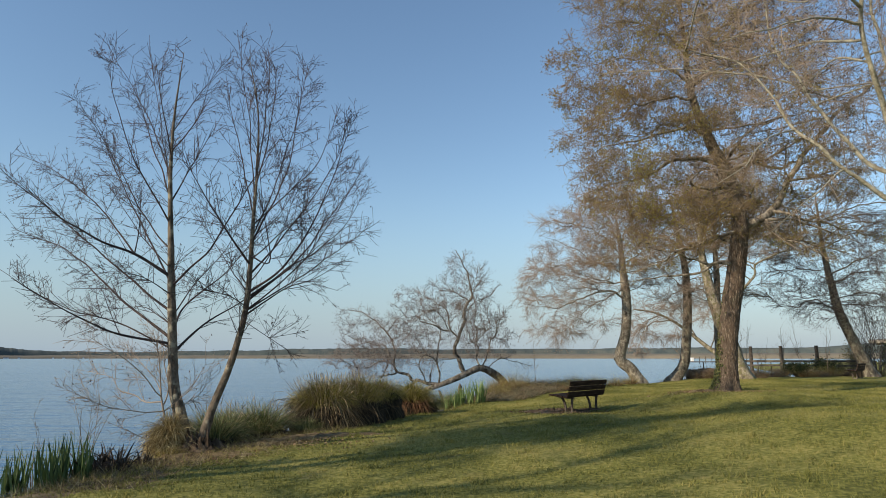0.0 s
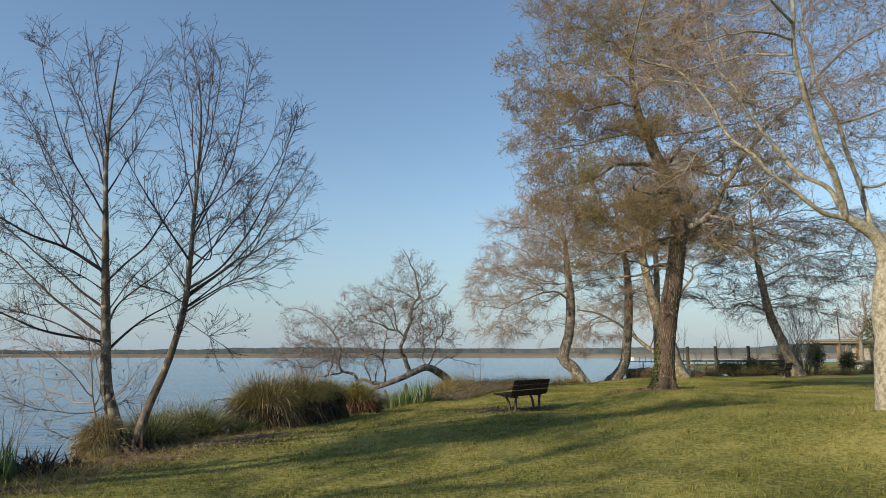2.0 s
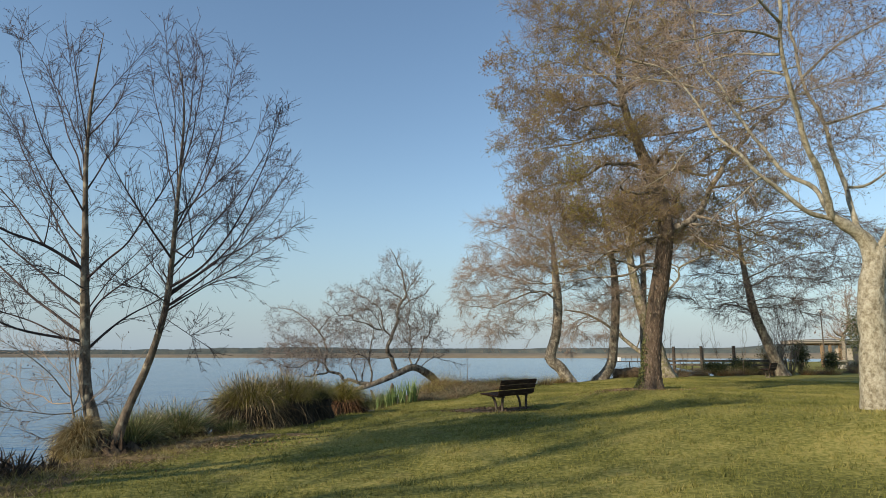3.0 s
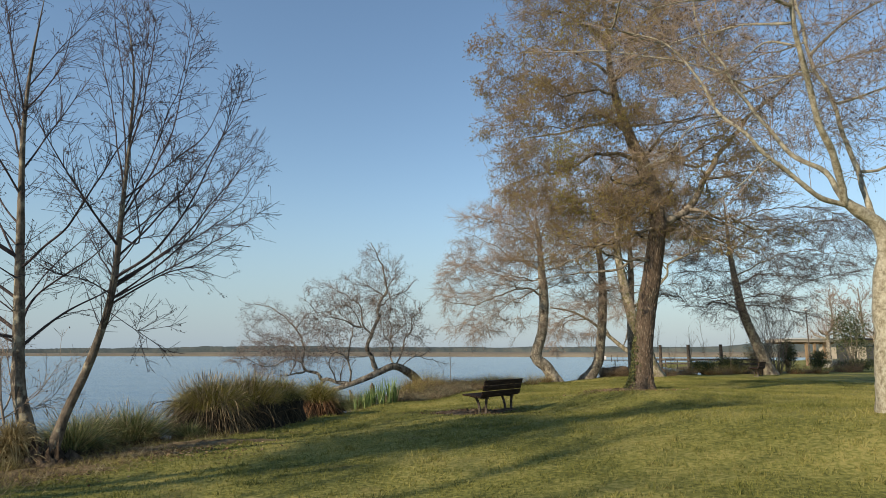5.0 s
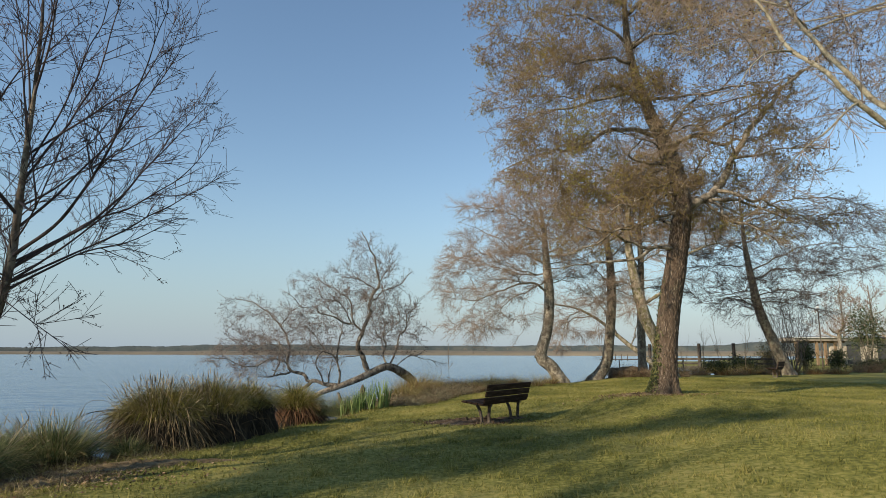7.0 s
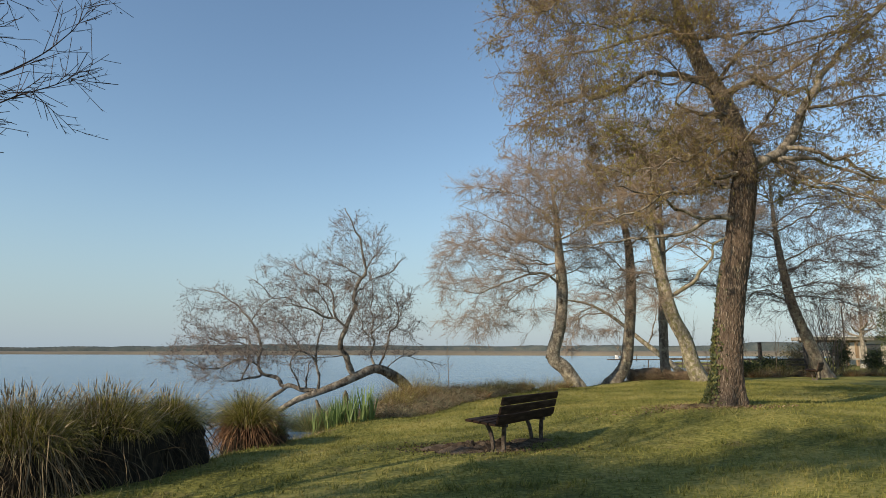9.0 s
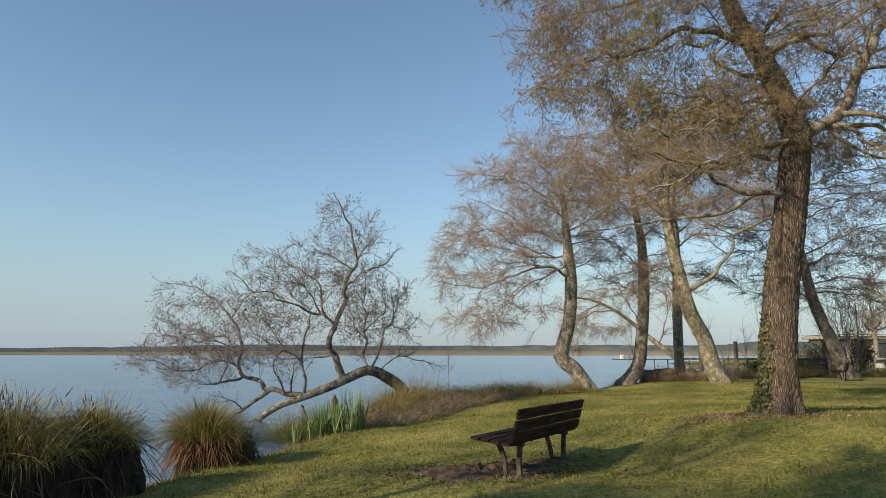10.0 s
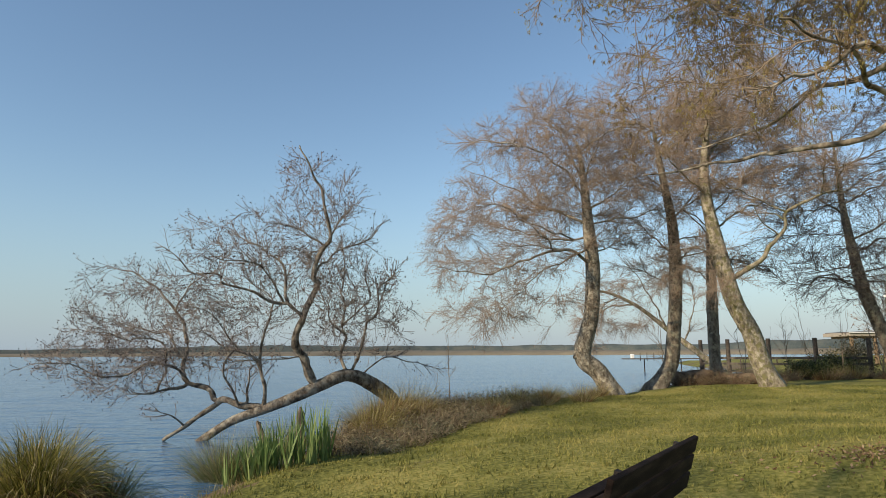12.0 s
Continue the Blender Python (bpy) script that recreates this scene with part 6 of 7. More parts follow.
# ---------------------------------------------------------------- bare soil and leaf litter
def patch(name, x, y, rx, ry, turn, seed, mat, label, lump=.03):
    rng = np.random.default_rng(seed)
    k, s = 10, 48
    a = np.arange(s) * 2 * math.pi / s
    edge = 1 + .18 * np.sin(a * 3 + rng.uniform(0, 6)) + .12 * np.sin(a * 5 + rng.uniform(0, 6)) + rng.normal(0, .05, s)
    V = []
    for i in range(k + 1):
        q = i / k
        u, v = rx * q * edge * np.cos(a), ry * q * edge * np.sin(a)
        px, py = x + u * math.cos(turn) - v * math.sin(turn), y + u * math.sin(turn) + v * math.cos(turn)
        z = ground_height(px, py) + .012 * (1 - q ** 4) + (rng.normal(0, lump * .35, s) + lump * .4) * (1 - q ** 3) * (q > 0) - .012 * (q >= 1)
        V.append(np.stack([px, py, z], 1))
    V = np.array(V)
    i = np.arange((k + 1) * s).reshape(k + 1, s)
    F = np.stack([i[:-1], np.roll(i[:-1], -1, 1), np.roll(i[1:], -1, 1), i[1:]], -1).reshape(-1, 4)
    tagged(new(name, mesh_of(name, V.reshape(-1, 3), F, [mat])), label, "soil", kind="structure")


patch("soil_patch", 2.65, 16.85, .95, .42, .35, 91, M["soil"], "bare trodden brown soil in front of the bench", .09)
patch("soil_patch", 3.5, 17.35, .5, .25, .6, 92, M["soil"], "bare trodden brown soil under the bench", .03)
patch("litter_patch", 7.1, 18.9, .5, .25, .3, 93, M["mud"], "brown leaf litter and roots beside the oak", .05)
M["dead_leaf"] = material("dead_leaf", [(.10, .055, .03), (.22, .135, .075), (.33, .235, .14)], 2, rough=.85, bump=0, fine=4, island=.7)


def litter(x, y, rx, ry, n, size, seed, label, mat="dead_leaf"):
    """Loose curled leaves and crumbs, thinning outwards."""
    rng = np.random.default_rng(seed)
    a, q = rng.uniform(0, 6.28, n), np.abs(rng.normal(0, .55, n))
    px, py = x + rx * q * np.cos(a), y + ry * q * np.sin(a)
    c = np.stack([px, py, ground_height(px, py) + rng.uniform(.002, .022, n)], 1)
    s1 = unit(rng.normal(size=(n, 3)) * (1, 1, .45)) * size * rng.uniform(.5, 1.3, (n, 1))
    s2 = unit(np.cross(s1, rng.normal(size=(n, 3)) * (.6, .6, 1))) * size * .45
    V = np.stack([c - s1, c + s2, c + s1, c - s2], 1).reshape(-1, 3)
    tagged(new("leaf_litter", mesh_of("leaf_litter", V, np.arange(4 * n).reshape(n, 4), [M[mat]], smooth=False)), label, "litter", kind="stuff")


patch("bank_mound", -2.45, 13.2, 1.1, .36, .3, 99, M["mud"], "low brown bank of matted dead grass", .05)
patch("bank_mound", -3.4, 12.2, .75, .4, .45, 100, M["mud"], "low brown bank of matted dead grass", .05)
patch("bank_mound", -3.85, 10.7, .85, .4, .3, 102, M["mud"], "low brown bank of matted dead grass", .05)
patch("root_mound", -4.2, 11.38, .5, .38, .2, 98, M["soil"], "dark mound of soil and roots at the foot of the two-stemmed tree", .3)
litter(7.0, 18.95, 1.3, .6, 1500, .026, 95, "brown fallen leaves on the grass beside the oak")
litter(8.0, 18.7, 1.0, .4, 500, .026, 96, "brown fallen leaves on the grass beside the oak")
litter(-3.0, 12.4, 1.6, .9, 1800, .03, 104, "brown leaf litter on the low bank")
litter(-4.0, 10.6, 1.0, .8, 1200, .03, 105, "brown leaf litter on the low bank")
litter(2.6, 16.8, 1.15, .6, 2200, .028, 97, "dark crumbs of soil and leaves before the bench", "soil")


# ---------------------------------------------------------------- lawn grass
def lawn():
    rng = np.random.default_rng(100)
    n = 600000
    y = 2.5 + 31.5 * rng.random(n) ** 1.5
    x = rng.uniform(-6, 19, n)
    tuft = np.arange(n) // 6 * 6
    x, y = x[tuft] + rng.normal(0, .04, n), y[tuft] + rng.normal(0, .04, n)
    ok = (np.abs(x - .4 - .1 * y) < 2.2 + .82 * np.maximum(y - .2, 0)) & (shore_distance(x, y) > .35 + .5 * rng.random(n) + (y < 15.8) * (.3 + .9 * np.clip(y - 9.5, 0, 1) + .8 * np.clip(13 - y, 0, 1)) * rng.random(n)) & (y > 2.6 + 2.2 * rng.random(n))
    bare = ((x - 2.55) / .85) ** 2 + ((y - 16.75) / .5) ** 2 < .8 + .5 * rng.random(n)
    ok &= ~bare
    spot = np.array([noise.noise((a * 4.2, b * 4.2, 0)) + .6 * noise.noise((a * 11, b * 11, 3)) if c else 0 for a, b, c in zip(x[tuft], y[tuft], ok)])
    ok &= rng.random(n) < .72 + .8 * spot
    x, y = x[ok], y[ok]
    n = len(x)
    z = ground_height(x, y) - .004
    sd = shore_distance(x, y)
    h = rng.uniform(.018, .046, n) * (1 + 1.6 * np.clip(1.3 - sd, 0, 1) * rng.random(n))
    w = rng.uniform(.003, .0055, n) * (1 + y / 22)
    tall = np.array([noise.noise((a * 2.6, b * 2.6, 7)) for a, b in zip(x, y)]) + rng.normal(0, .12, n) > .34
    h, w = np.where(tall, h * 1.9, h), np.where(tall, w * 1.35, w)
    a = rng.uniform(0, 6.28, n)
    side = np.stack([np.cos(a), np.sin(a), 0 * a], 1) * w[:, None]
    p = np.stack([x, y, z], 1)
    tip = p + np.stack([rng.normal(0, .5, n) * h, rng.normal(0, .5, n) * h, h], 1)
    V = np.stack([p - side, p + side, tip], 1).reshape(-1, 3)
    tagged(new("lawn_grass", mesh_of("lawn_grass", V, np.arange(3 * n).reshape(n, 3), [M["lawn_blade"]], smooth=False)), "short green and yellowish lawn grass", "grass", kind="stuff")


lawn()


def rough_grass():
    """Longer dead and green grass between the lawn and the water."""
    rng = np.random.default_rng(101)
    n = 80000
    y = rng.uniform(7.5, 31, n)
    x = rng.uniform(-6, 7, n)
    sd = shore_distance(x, y)
    ok = (sd > .05) & (sd < .55 + (.75 + .7 * np.clip(15.8 - y, 0, 1)) * rng.random(n) ** 2)
    x, y = x[ok], y[ok]
    n = len(x)
    p = np.stack([x, y, ground_height(x, y) - .01], 1)
    d = np.stack([rng.normal(0, .55, n), rng.normal(0, .55, n), np.ones(n)], 1)
    V, F = blades(rng, p, d, rng.uniform(.06, .2, n), rng.uniform(.004, .008, n), 4, rng.uniform(.3, 1.6, n))
    half = len(F) // 5 * 3 // 3 * 3
    tagged(new("rough_grass", mesh_of("rough_grass", V, F, [M["dry_sedge"], M["sedge"]], (np.arange(len(F)) >= half), smooth=False)), "rough straw and green grass along the water's edge", "grass", kind="stuff")


rough_grass()


def bank_litter():
    """Dead grass, dark leaf litter and green shoots on the low bank beside the irises."""
    rng = np.random.default_rng(103)
    n = 50000
    y = rng.uniform(7.8, 15.6, n)
    x = rng.uniform(-6, -2.2, n)
    sd = shore_distance(x, y)
    edge = .5 + np.clip(y - 9.5, 0, 1) * .5 + .7 * np.clip(13 - y, 0, 1) + 1.2 * rng.random(n) ** 1.3
    ok = (sd > -.05) & (sd < edge)
    x, y, sd = x[ok], y[ok], sd[ok]
    n = len(x)
    p = np.stack([x, y, ground_height(x, y) - .01], 1)
    d = np.stack([rng.normal(0, .9, n), rng.normal(0, .9, n), rng.uniform(.2, 1, n)], 1)
    V, F = blades(rng, p, d, rng.uniform(.06, .2, n), rng.uniform(.005, .009, n), 3, rng.uniform(.3, 1.6, n))
    pick = np.repeat(rng.choice(3, n, p=(.45, .33, .22)), 2)
    tagged(new("bank_litter", mesh_of("bank_litter", V, F, [M["dead_sedge"], M["dry_sedge"], M["sedge"]], pick, smooth=False)), "matted dead grass and leaf litter on the low bank", "litter", kind="stuff")


bank_litter()


def reed_stems(x, y, n, h, lean, seed):
    rng = np.random.default_rng(seed)
    root = thing("reed_stems", (x, y, WATER - .1), "a few thin dead reed stems standing in the water", "reed", "bank plants")
    for i in range(n):
        b = (x + rng.normal(0, .08), y + rng.normal(0, .08), WATER - .15)
        L = h * rng.uniform(.7, 1.1)
        e = (b[0] + lean * L + rng.normal(0, .07), b[1] + rng.normal(0, .1), b[2] + L)
        m = (b[0] + lean * L * .35, b[1], b[2] + L * .5)
        q = spline((b, m, e), .12)
        V, F = tubes(q[None], np.linspace(.006, .0025, len(q))[None], 5)
        hang(new("stem", mesh_of("stem", V, F, [M["dead_sedge"]])), root)


reed_stems(-4.95, 9.35, 5, 1.35, .22, 61)
reed_stems(-4.45, 10.2, 4, .75, .3, 62)
reed_stems(-5.55, 9.1, 3, .95, -.18, 63)


# ---------------------------------------------------------------- trees that shade the lawn from beside the walk
def shade_tree(x, y, h, seed):
    t = Tree("shore_tree", seed, M["dark_bark"], M["dark_bark"], M["brown_twig"], "tall bare tree on the shore", group="shore trees")
    rng = np.random.default_rng(seed)
    z = ground_z(x, y) - .2
    t.trunk(.2, .05, (x, y, z), (x + .2, y, z + h * .35), (x, y + .2, z + h * .7), (x + .1, y, z + h))
    for i in range(14):
        u = rng.uniform(.3, .95)
        a = i * 2.4
        L = h * .42 * (1.15 - u * .7)
        b = np.array([x + .1, y + .1, z + h * u])
        t.limb(.07, .012, tuple(b), tuple(b + np.array([math.cos(a) * L * .5, math.sin(a) * L * .5, L * .25])), tuple(b + np.array([math.cos(a) * L, math.sin(a) * L, L * .55])))
    t.build([lv(3, 1.9, 48, 6, .15, .08, .14, .02), lv(3.5, .9, 45, 5, .1, .05, .15, .012), lv(3, .45, 45, 2, .1, .0, .15, .01)], None)


def layered_tree(x, y, seed, reach=4.6):
    """A tall tree whose upper limbs lie in one flat layer."""
    rng = np.random.default_rng(seed)
    t = Tree("layered_shore_tree", seed, M["dark_bark"], M["dark_bark"], M["brown_twig"], "tall tree on the shore with flat layered limbs", group="shore trees")
    z, top = ground_z(x, y) - .2, 8.2
    t.trunk(.2, .06, (x, y, z), (x + .15, y, z + top / 2), (x, y, z + top), (x, y, z + top + 1.1))
    for i in range(16):
        side = -1 if i % 2 else 1
        L = rng.uniform(.4, 1) * reach
        b = np.array([x, y, z + rng.uniform(top - .1, top + .7)])
        dy = rng.uniform(-1.2, 1.2) + .3 * side * L
        t.limb(.07, .012, tuple(b), tuple(b + [side * L * .5, dy * .5, .25]), tuple(b + [side * L, dy, rng.uniform(.1, .6)]))
    t.build([lv(3.4, 1.2, 50, 4, .1, .02, .12, .02, flat=.7), lv(3.7, .6, 45, 4, .1, .02, .15, .012, flat=.5), lv(4, .3, 45, 2, .1, .0, .15, .008)], (M["evergreen"], 2.7, .13, .42, .3))


shade_tree(-13.5, -1.0, 10.5, 301)
layered_tree(-12.7, 3.3, 304, 3.3)
layered_tree(-9.8, 4.7, 305)


# ---------------------------------------------------------------- fence and jetty
def fence(spots):
    root = thing("timber_fence", (*spots[0], 0), "weathered timber fence of tall posts and low rails at the water", "fence")
    for x, y in spots:
        g = max(ground_z(x, y), -1.2)
        part("post", cyl(.13, .11, 2.1 - g + .25, Matrix.Translation((x, y, g - .25)), 10), M["post_wood"], root)
    for (x, y), (u, v) in zip(spots, spots[1:]):
        for z in (.78, 1.08):
            m = Matrix.Translation(((x + u) / 2, (y + v) / 2 - .14, z)) @ Matrix.Rotation(math.atan2(v - y, u - x), 4, "Z")
            part("rail", box((math.hypot(u - x, v - y), .06, .12), m, .01), M["post_wood"], root)


fence(((19.9, 48.7), (20.6, 47.0), (21.9, 45.3), (23.6, 44.0), (26.2, 43.6)))


def jetty():
    root = thing("jetty", (25.6, 75, WATER), "long low timber jetty with a white box at its end", "jetty")
    part("deck", box((16, 1.2, .1), Matrix.Translation((33.2, 75, .85)), .01), M["post_wood"], root)
    for i in range(1, 9):
        part("pile", cyl(.06, .06, 1.9, Matrix.Translation((25.6 + i * 1.9, 75 - .5 + (i % 2), -1.1)), 8), M["post_wood"], root)
    part("box", box((.3, .3, .42), Matrix.Translation((26.1, 75, 1.11)), .03), M["white_paint"], root, "white painted box")
    for i in range(3):
        part("handrail_post", cyl(.04, .04, .8, Matrix.Translation((26.9 + i * .7, 75, .65)), 8), M["post_wood"], root)


jetty()


# ---------------------------------------------------------------- logs behind the lawn
def log(x, y, L, r, turn, seed):
    rng = np.random.default_rng(seed)
    z = ground_z(x, y) + r * .8
    root = thing("fallen_log", (x, y, z), "reddish-brown fallen log lying on the grass", "log", "fallen logs")
    u = np.linspace(-.5, .5, 14)
    p = np.stack([x + u * L * math.cos(turn), y + u * L * math.sin(turn), z + .03 * np.sin(u * 5)], 1)
    rad = r * (1 + rng.normal(0, .05, 14))
    rad[[0, -1]] = .01
    p[0], p[-1] = p[1] + (p[0] - p[1]) * .02, p[-2] + (p[-1] - p[-2]) * .02
    V, F = tubes(p[None], rad[None], 14)
    hang(new("trunk", mesh_of("trunk", V + rng.normal(0, .006, V.shape), F, [M["log"]])), root)


log(13.1, 36.0, 1.8, .28, .2, 401)
log(14.9, 35.9, 2.2, .22, -.25, 402)
for i, (x, y, rr, h) in enumerate(((12.9, 35.7, .6, .6), (13.6, 36.1, .7, .75), (14.4, 35.6, .55, .55), (15.3, 36.2, .7, .7), (15.9, 35.7, .5, .45), (13.2, 36.7, .6, .7))):
    scrub(x, y, rr, h, 405 + i, "heap of brown dead brush beside the trunks", M["red_twig"], M["scrub_leaf"])


# ---------------------------------------------------------------- shrubs
def evergreen(x, y, r, h, seed, label, n=2600, mat="evergreen", leaf=.06):
    rng = np.random.default_rng(seed)
    z = ground_z(x, y)
    root = thing("evergreen_shrub", (x, y, z), label, "shrub", "shrubs by the fence")
    m = 26
    a = rng.uniform(0, 6.28, m)
    rr = r * np.sqrt(rng.random(m)) * .75
    tip = np.stack([x + rr * np.cos(a), y + rr * np.sin(a), z + h * rng.uniform(.35, .92, m)], 1)
    P = np.stack([np.tile([x, y, z - .1], (m, 1)) + rng.normal(0, .06, (m, 3)) * [1, 1, 0], (np.array([x, y, z]) * .55 + tip * .45) + rng.normal(0, .05, (m, 3)), tip], 1)
    V, F = tubes(P, np.tile([.03, .02, .008], (m, 1)), 5)
    tagged(hang(new("stem_mass", mesh_of("stem_mass", V, F, [M["dark_bark"]])), root), kind="stuff")
    i = rng.integers(0, m, n)
    c = tip[i] + rng.normal(0, 1, (n, 3)) * np.array([r * .26, r * .26, h * .13])
    c[:, 2] = np.maximum(c[:, 2], z + .03)
    s1, s2 = unit(rng.normal(size=(n, 3))), unit(rng.normal(size=(n, 3)))
    s = leaf * rng.uniform(.6, 1.3, (n, 1))
    Q = np.stack([c - s1 * s, c + s2 * s * .5, c + s1 * s, c - s2 * s * .5], 1).reshape(-1, 3)
    tagged(hang(new("leaf_mass", mesh_of("leaf_mass", Q, np.arange(4 * n).reshape(n, 4), [M[mat]], smooth=False)), root), kind="stuff")


M["olive_leaf"] = material("olive_leaf", [(.06, .055, .025), (.13, .115, .05), (.22, .18, .09)], 1.5, rough=.7, bump=0, fine=4, island=.6, through_light=.2)
DARK = "dense dark evergreen shrub beside the fence"
evergreen(26.4, 41.0, .6, 1.9, 411, DARK, 2600)
evergreen(29.2, 42.0, .6, 1.3, 412, DARK, 2600)
evergreen(31.0, 52.0, 1.0, 2.0, 413, "olive-brown shrub in front of the low building", 3000, "olive_leaf")
evergreen(22.4, 41.0, .8, 1.3, 414, DARK)
evergreen(20.0, 39.6, .8, .8, 415, DARK, 3500)
evergreen(33.9, 44.5, 1.2, .8, 417, "low green hedge plant at the lawn's far edge", 3000)
evergreen(36.5, 45.0, 1.2, .8, 418, "low green hedge plant at the lawn's far edge", 3000)
scrub(31.9, 43.0, .85, 1.1, 416, "low reddish-brown bare shrub at the lawn's far edge", M["red_twig"], M["scrub_leaf"])
evergreen(39.4, 52.0, 1.5, 4.6, 419, "tall dark evergreen shrub in front of the low building", 3200, leaf=.09)
evergreen(24.3, 46.0, 0.8, 1.6, 480, "olive-brown shrub in front of the low building", 4000, "olive_leaf")
evergreen(25.9, 47.0, 1.0, 2.3, 481, "olive-brown shrub in front of the low building", 4000, "olive_leaf")
evergreen(25.6, 45.0, 0.9, 1.8, 482, "olive-brown shrub in front of the low building", 4000, "olive_leaf")
evergreen(28.1, 47.0, 1.1, 2.6, 483, "olive-brown shrub in front of the low building", 4000, "olive_leaf")
for i in range(13):
    q = i / 12
    x, y = 15.8 + 12 * q + rng.normal(0, .3), 38.2 + 1.8 * q + rng.normal(0, .3)
    if i % 3 == 2:
        scrub(x, y, .7, .55, 420 + i, "low brown scrub along the fence", M["red_twig"], M["scrub_leaf"])
    else:
        sedge(x, y, .7, .55 + .2 * (i % 2), 420 + i, "clump of brown and green grass along the fence", green=.55, dry=.5, rust=.7, n=420)
for i, (x, y, h) in enumerate(((16.6, 38.6, 3.6), (19.6, 40.2, 4.0), (20.7, 39.9, 3.4), (22.0, 40.1, 3.2), (17.9, 39.2, 2.2), (12.3, 36.5, 3.0))):
    sapling(x, y, h, 440 + i, "thin bare sapling behind the lawn", stems=2, spread=.7, r=.02)
for i, (x, y, h) in enumerate(((24.3, 38.9, 5.2), (25.0, 39.6, 4.6), (23.8, 39.8, 4.4))):
    sapling(x, y, h, 450 + i, "bare many-stemmed shrub beside the spreading tree", stems=10, spread=1.6, r=.02, mat="dark_twig", name="bare_shrub",
            levels=[lv(2.2, 1.0, 35, 5, .25, .2, .1, .011), lv(3, .45, 35, 4, .1, .1, .1, .007, min_r=.005)], group="bare shrubs")


# ---------------------------------------------------------------- low building, pergola, lamp
def building():
    g, y = .4, 68.0
    root = thing("low_building", (45.0, y, g), "long low beige building with a pale flat canopy on timber posts", "building")
    part("canopy", box((6.5, 3.6, .34), Matrix.Translation((47.1, y + 1.8, 3.02)), .03), M["roof_edge"], root, "pale flat canopy edge")
    part("gutter", box((6.6, .12, .09), Matrix.Translation((47.1, y - .08, 3.2)), .01), M["white_paint"], root, "white gutter along the canopy")
    for x in (44.2, 46.5, 47.45, 48.6):
        part("post", box((.24, .24, 2.6), Matrix.Translation((x, y + .3, g + 1.2)), .02), M["timber"], root, "warm brown timber post")
    for x in (44.6, 46.2, 47.8, 49.6):
        part("rafter", box((.1, 3.3, .16), Matrix.Translation((x, y + 1.8, 2.76)), .01), M["timber"], root, "timber rafter under the canopy")
    part("roof_sheet", box((13.0, 5.0, .16), Matrix.Translation((55.2, y + 7.5, 3.4)), .03), M["roof_dark"], root, "dark raised roof sheet")
    part("wall", box((9.6, .3, 2.9), Matrix.Translation((57.0, y + 6.2, g + 1.4)), .02), M["render_wall"], root)
    for x in (55.0, 58.8):
        part("door", box((1.6, .12, 2.2), Matrix.Translation((x, y + 6.02, g + 1.1)), .01), M["lamp_metal"], root, "dark open doorway")


building()


def street_lamp(x, y):
    z = ground_z(x, y)
    root = thing("street_lamp", (x, y, z), "slim dark street lamp with a small round head", "lamp")
    part("pole", cyl(.07, .05, 5.4, Matrix.Translation((x, y, z)), 10), M["post_wood"], root)
    bm = bmesh.new()
    bmesh.ops.create_uvsphere(bm, u_segments=12, v_segments=8, radius=.15, matrix=Matrix.Translation((x, y, z + 5.5)) @ Matrix.Diagonal((1, 1, .8, 1)))
    part("globe", bm, M["white_paint"], root, "pale globe", True)
    part("cap", cyl(.17, .05, .1, Matrix.Translation((x, y, z + 5.64)), 12), M["lamp_metal"], root)


street_lamp(41.1, 60.0)


def garden_table(x, y):
    z = ground_z(x, y)
    root = thing("garden_table", (x, y, z), "pale round stone table on a thick foot", "table")
    part("foot", cyl(.4, .26, .7, Matrix.Translation((x, y, z)), 14), M["pale_stone"], root)
    part("top", cyl(.95, 1.05, .14, Matrix.Translation((x, y, z + .7)), 20), M["pale_stone"], root)


garden_table(42.8, 60.0)


def pollard(x, y, h, seed, label, name="pollarded_tree"):
    t = Tree(name, seed, M["grey_bark"], M["grey_bark"], M["red_twig"], label, flare=1.2, group="trees by the building")
    rng = np.random.default_rng(seed)
    z = ground_z(x, y) - .1
    t.trunk(.24, .17, (x, y, z), (x + .05, y, z + h * .3), (x, y, z + h * .55))
    for i in range(6):
        a = i * 1.05 + .3
        b = np.array([x, y, z + h * rng.uniform(.42, .55)])
        t.limb(.11, .075, tuple(b), tuple(b + [math.cos(a) * .7, math.sin(a) * .7, .25]), tuple(b + [math.cos(a) * 1.3, math.sin(a) * 1.3, .6]))
    t.build([lv(9, h * .42, 35, 5, .45, .5, .06, .014, min_r=.006), lv(3, .5, 25, 4, .2, .2, .08, .008, min_r=.005)], None)


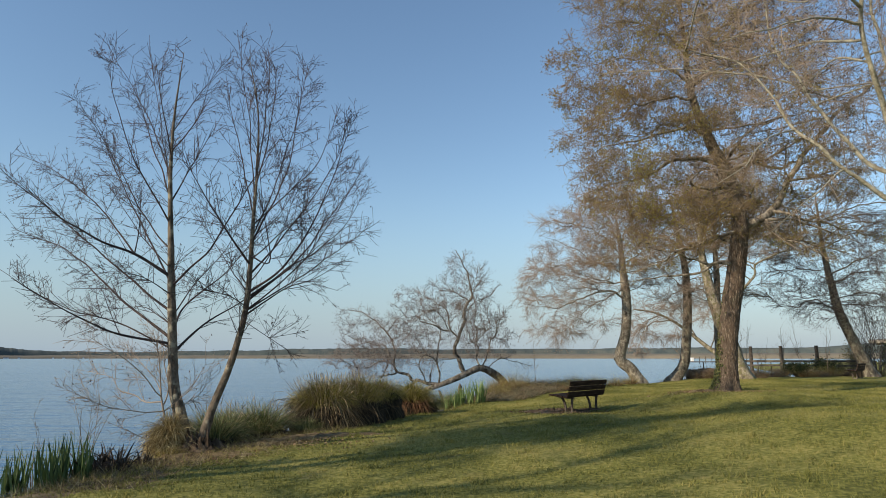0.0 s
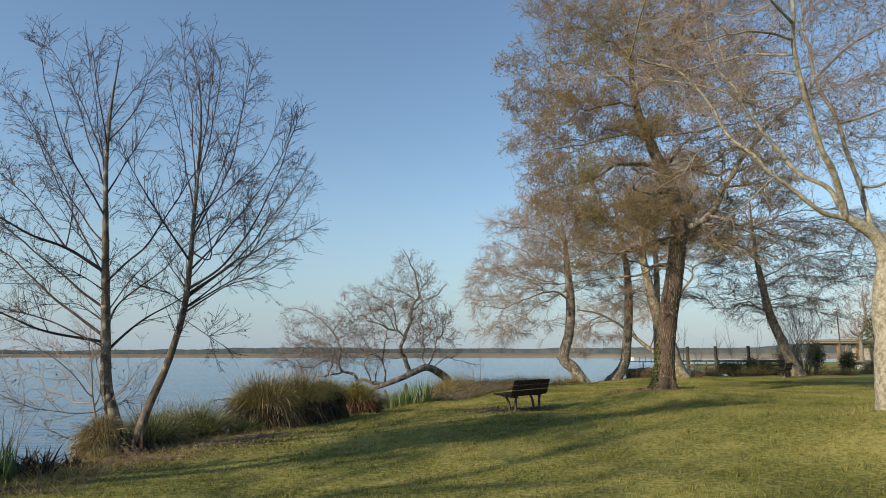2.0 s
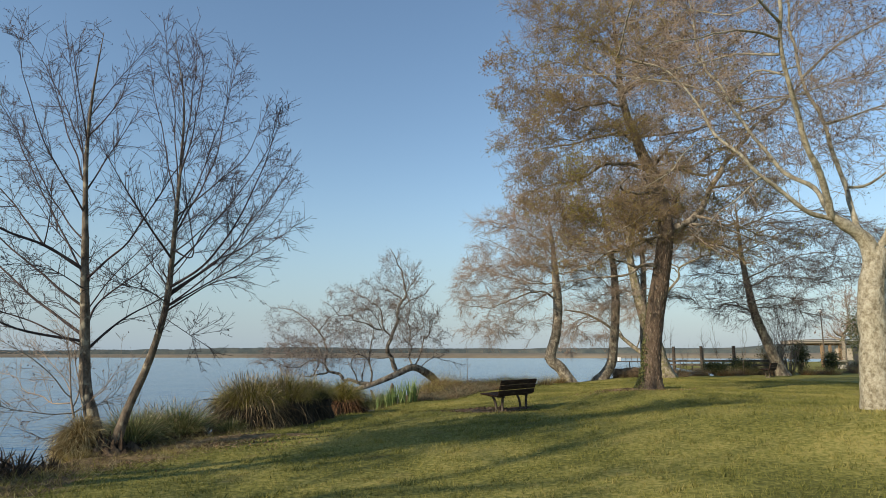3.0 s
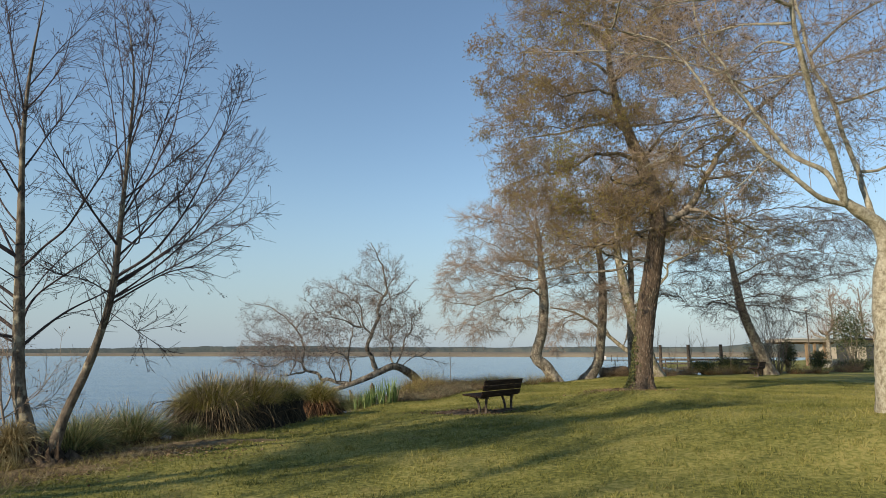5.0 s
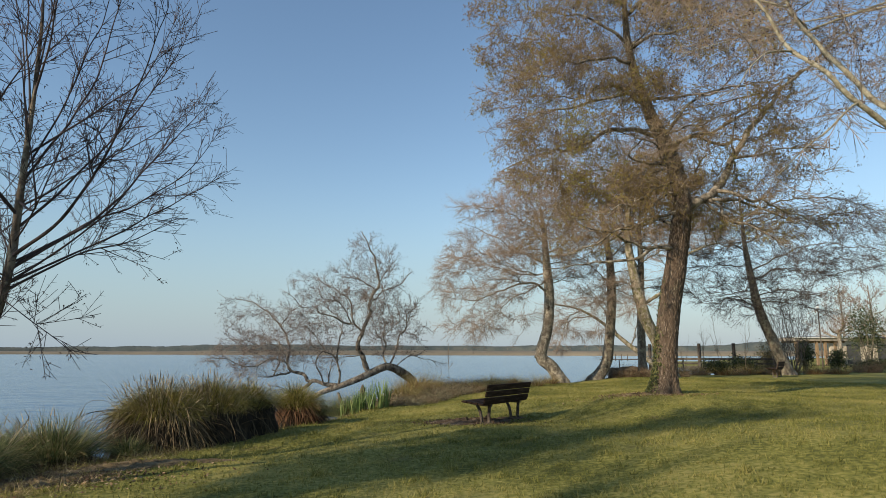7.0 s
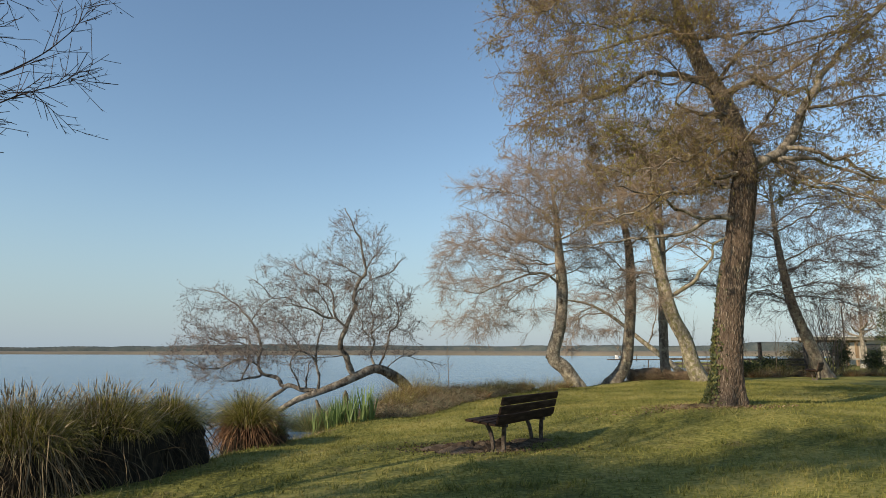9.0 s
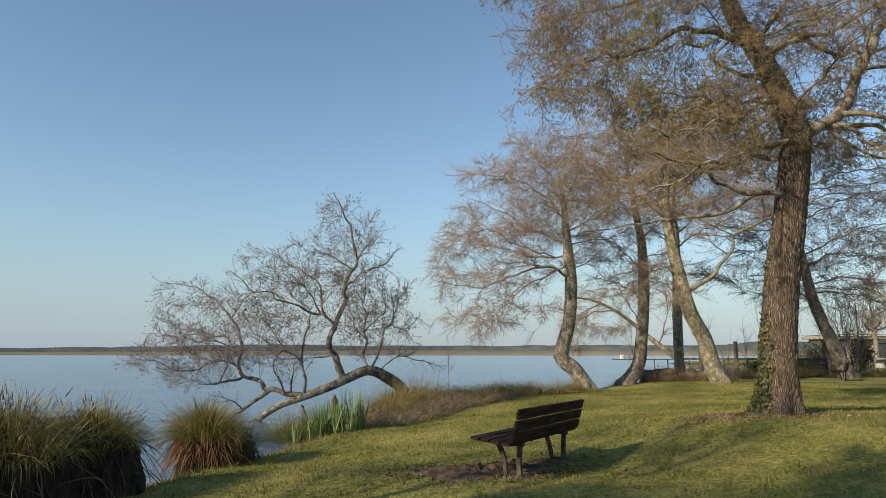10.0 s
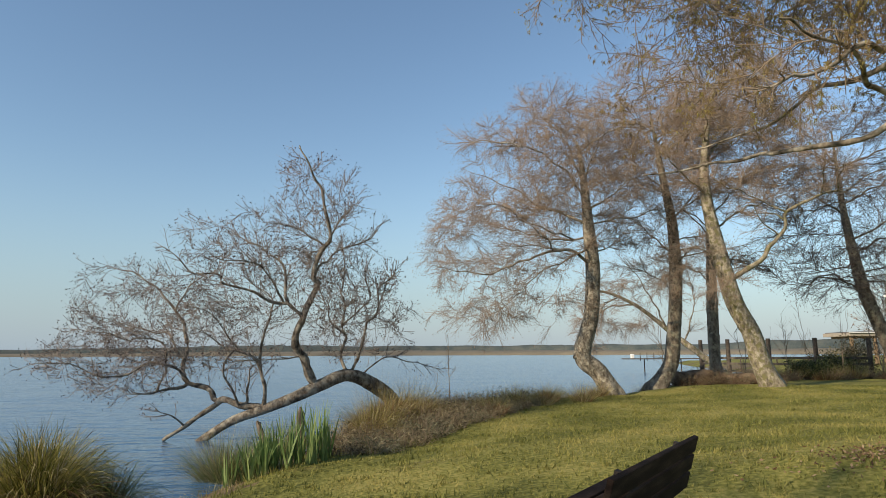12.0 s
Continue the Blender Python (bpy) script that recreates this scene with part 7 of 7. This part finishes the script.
RED = "pollarded tree with a dense head of reddish shoots"
pollard(47.4, 66.0, 7.0, 461, RED)
pollard(53.6, 67.0, 6.6, 462, RED)
for i, (x, y, h) in enumerate(((57.6, 79.0, 9.5), (64, 82, 10.5))):
    t = Tree("bare_garden_tree", 470 + i, M["grey_bark"], M["grey_bark"], M["red_twig"] if i % 2 else M["grey_twig"], "bare pale-brown tree behind the low building", group="trees by the building")
    z = ground_z(x, y) - .2
    t.trunk(.22, .05, (x, y, z), (x + .2, y, z + h * .5), (x, y, z + h))
    for j in range(9):
        a, u = j * 2.4, .25 + .07 * j
        L = h * .4 * (1.1 - .6 * u)
        b = np.array([x + .1, y, z + h * u])
        t.limb(.06, .015, tuple(b), tuple(b + [math.cos(a) * L * .5, math.sin(a) * L * .5, L * .3]), tuple(b + [math.cos(a) * L, math.sin(a) * L, L * .7]))
    t.build([lv(3, 1.8, 42, 4, .1, .12, .1, .025, min_r=.012), lv(3, .9, 40, 3, .1, .08, .12, .015, min_r=.012)], (M["bud"], 3, .12, .4, .4))


# ---------------------------------------------------------------- ivy on the oak's trunk
def ivy():
    rng = np.random.default_rng(480)
    h = rng.random(2100) ** 1.4 * 2.9
    a = rng.normal(2.95, .34, h.size) + .3 * np.sin(h * 2.3)
    keep = rng.random(h.size) < .28 + .6 * np.exp(-h / .5) + .55 * (np.sin(h * 6.1 + 2 * np.sin(a * 5)) > .35)
    h, a = h[keep], a[keep]
    n = h.size
    cx, cy, cz = np.interp(.35 + h, (.19, .56, 1.63, 2.74, 3.54, 4.59), (7.77, 7.82, 7.93, 8.11, 8.29, 8.48)), np.full(n, 19.2), .35 + h
    rad = .30 - .012 * h + .17 * np.exp(-h / .32)
    c = np.stack([cx + np.cos(a) * rad, cy + np.sin(a) * rad, cz], 1) + rng.normal(0, .012, (n, 3))
    o = np.stack([np.cos(a), np.sin(a), rng.normal(0, .4, n)], 1)
    s1 = unit(np.cross(o, rng.normal(size=(n, 3))))
    s2 = unit(np.cross(o, s1) + .4 * rng.normal(size=(n, 3)))
    s = rng.uniform(.02, .038, (n, 1))
    Q = np.stack([c - s1 * s, c + s2 * s * .8, c + s1 * s, c - s2 * s * .8], 1).reshape(-1, 3)
    tagged(new("ivy", mesh_of("ivy", Q, np.arange(4 * n).reshape(n, 4), [M["ivy"]], smooth=False)), "green ivy leaves climbing the oak trunk", "ivy", kind="stuff")


ivy()
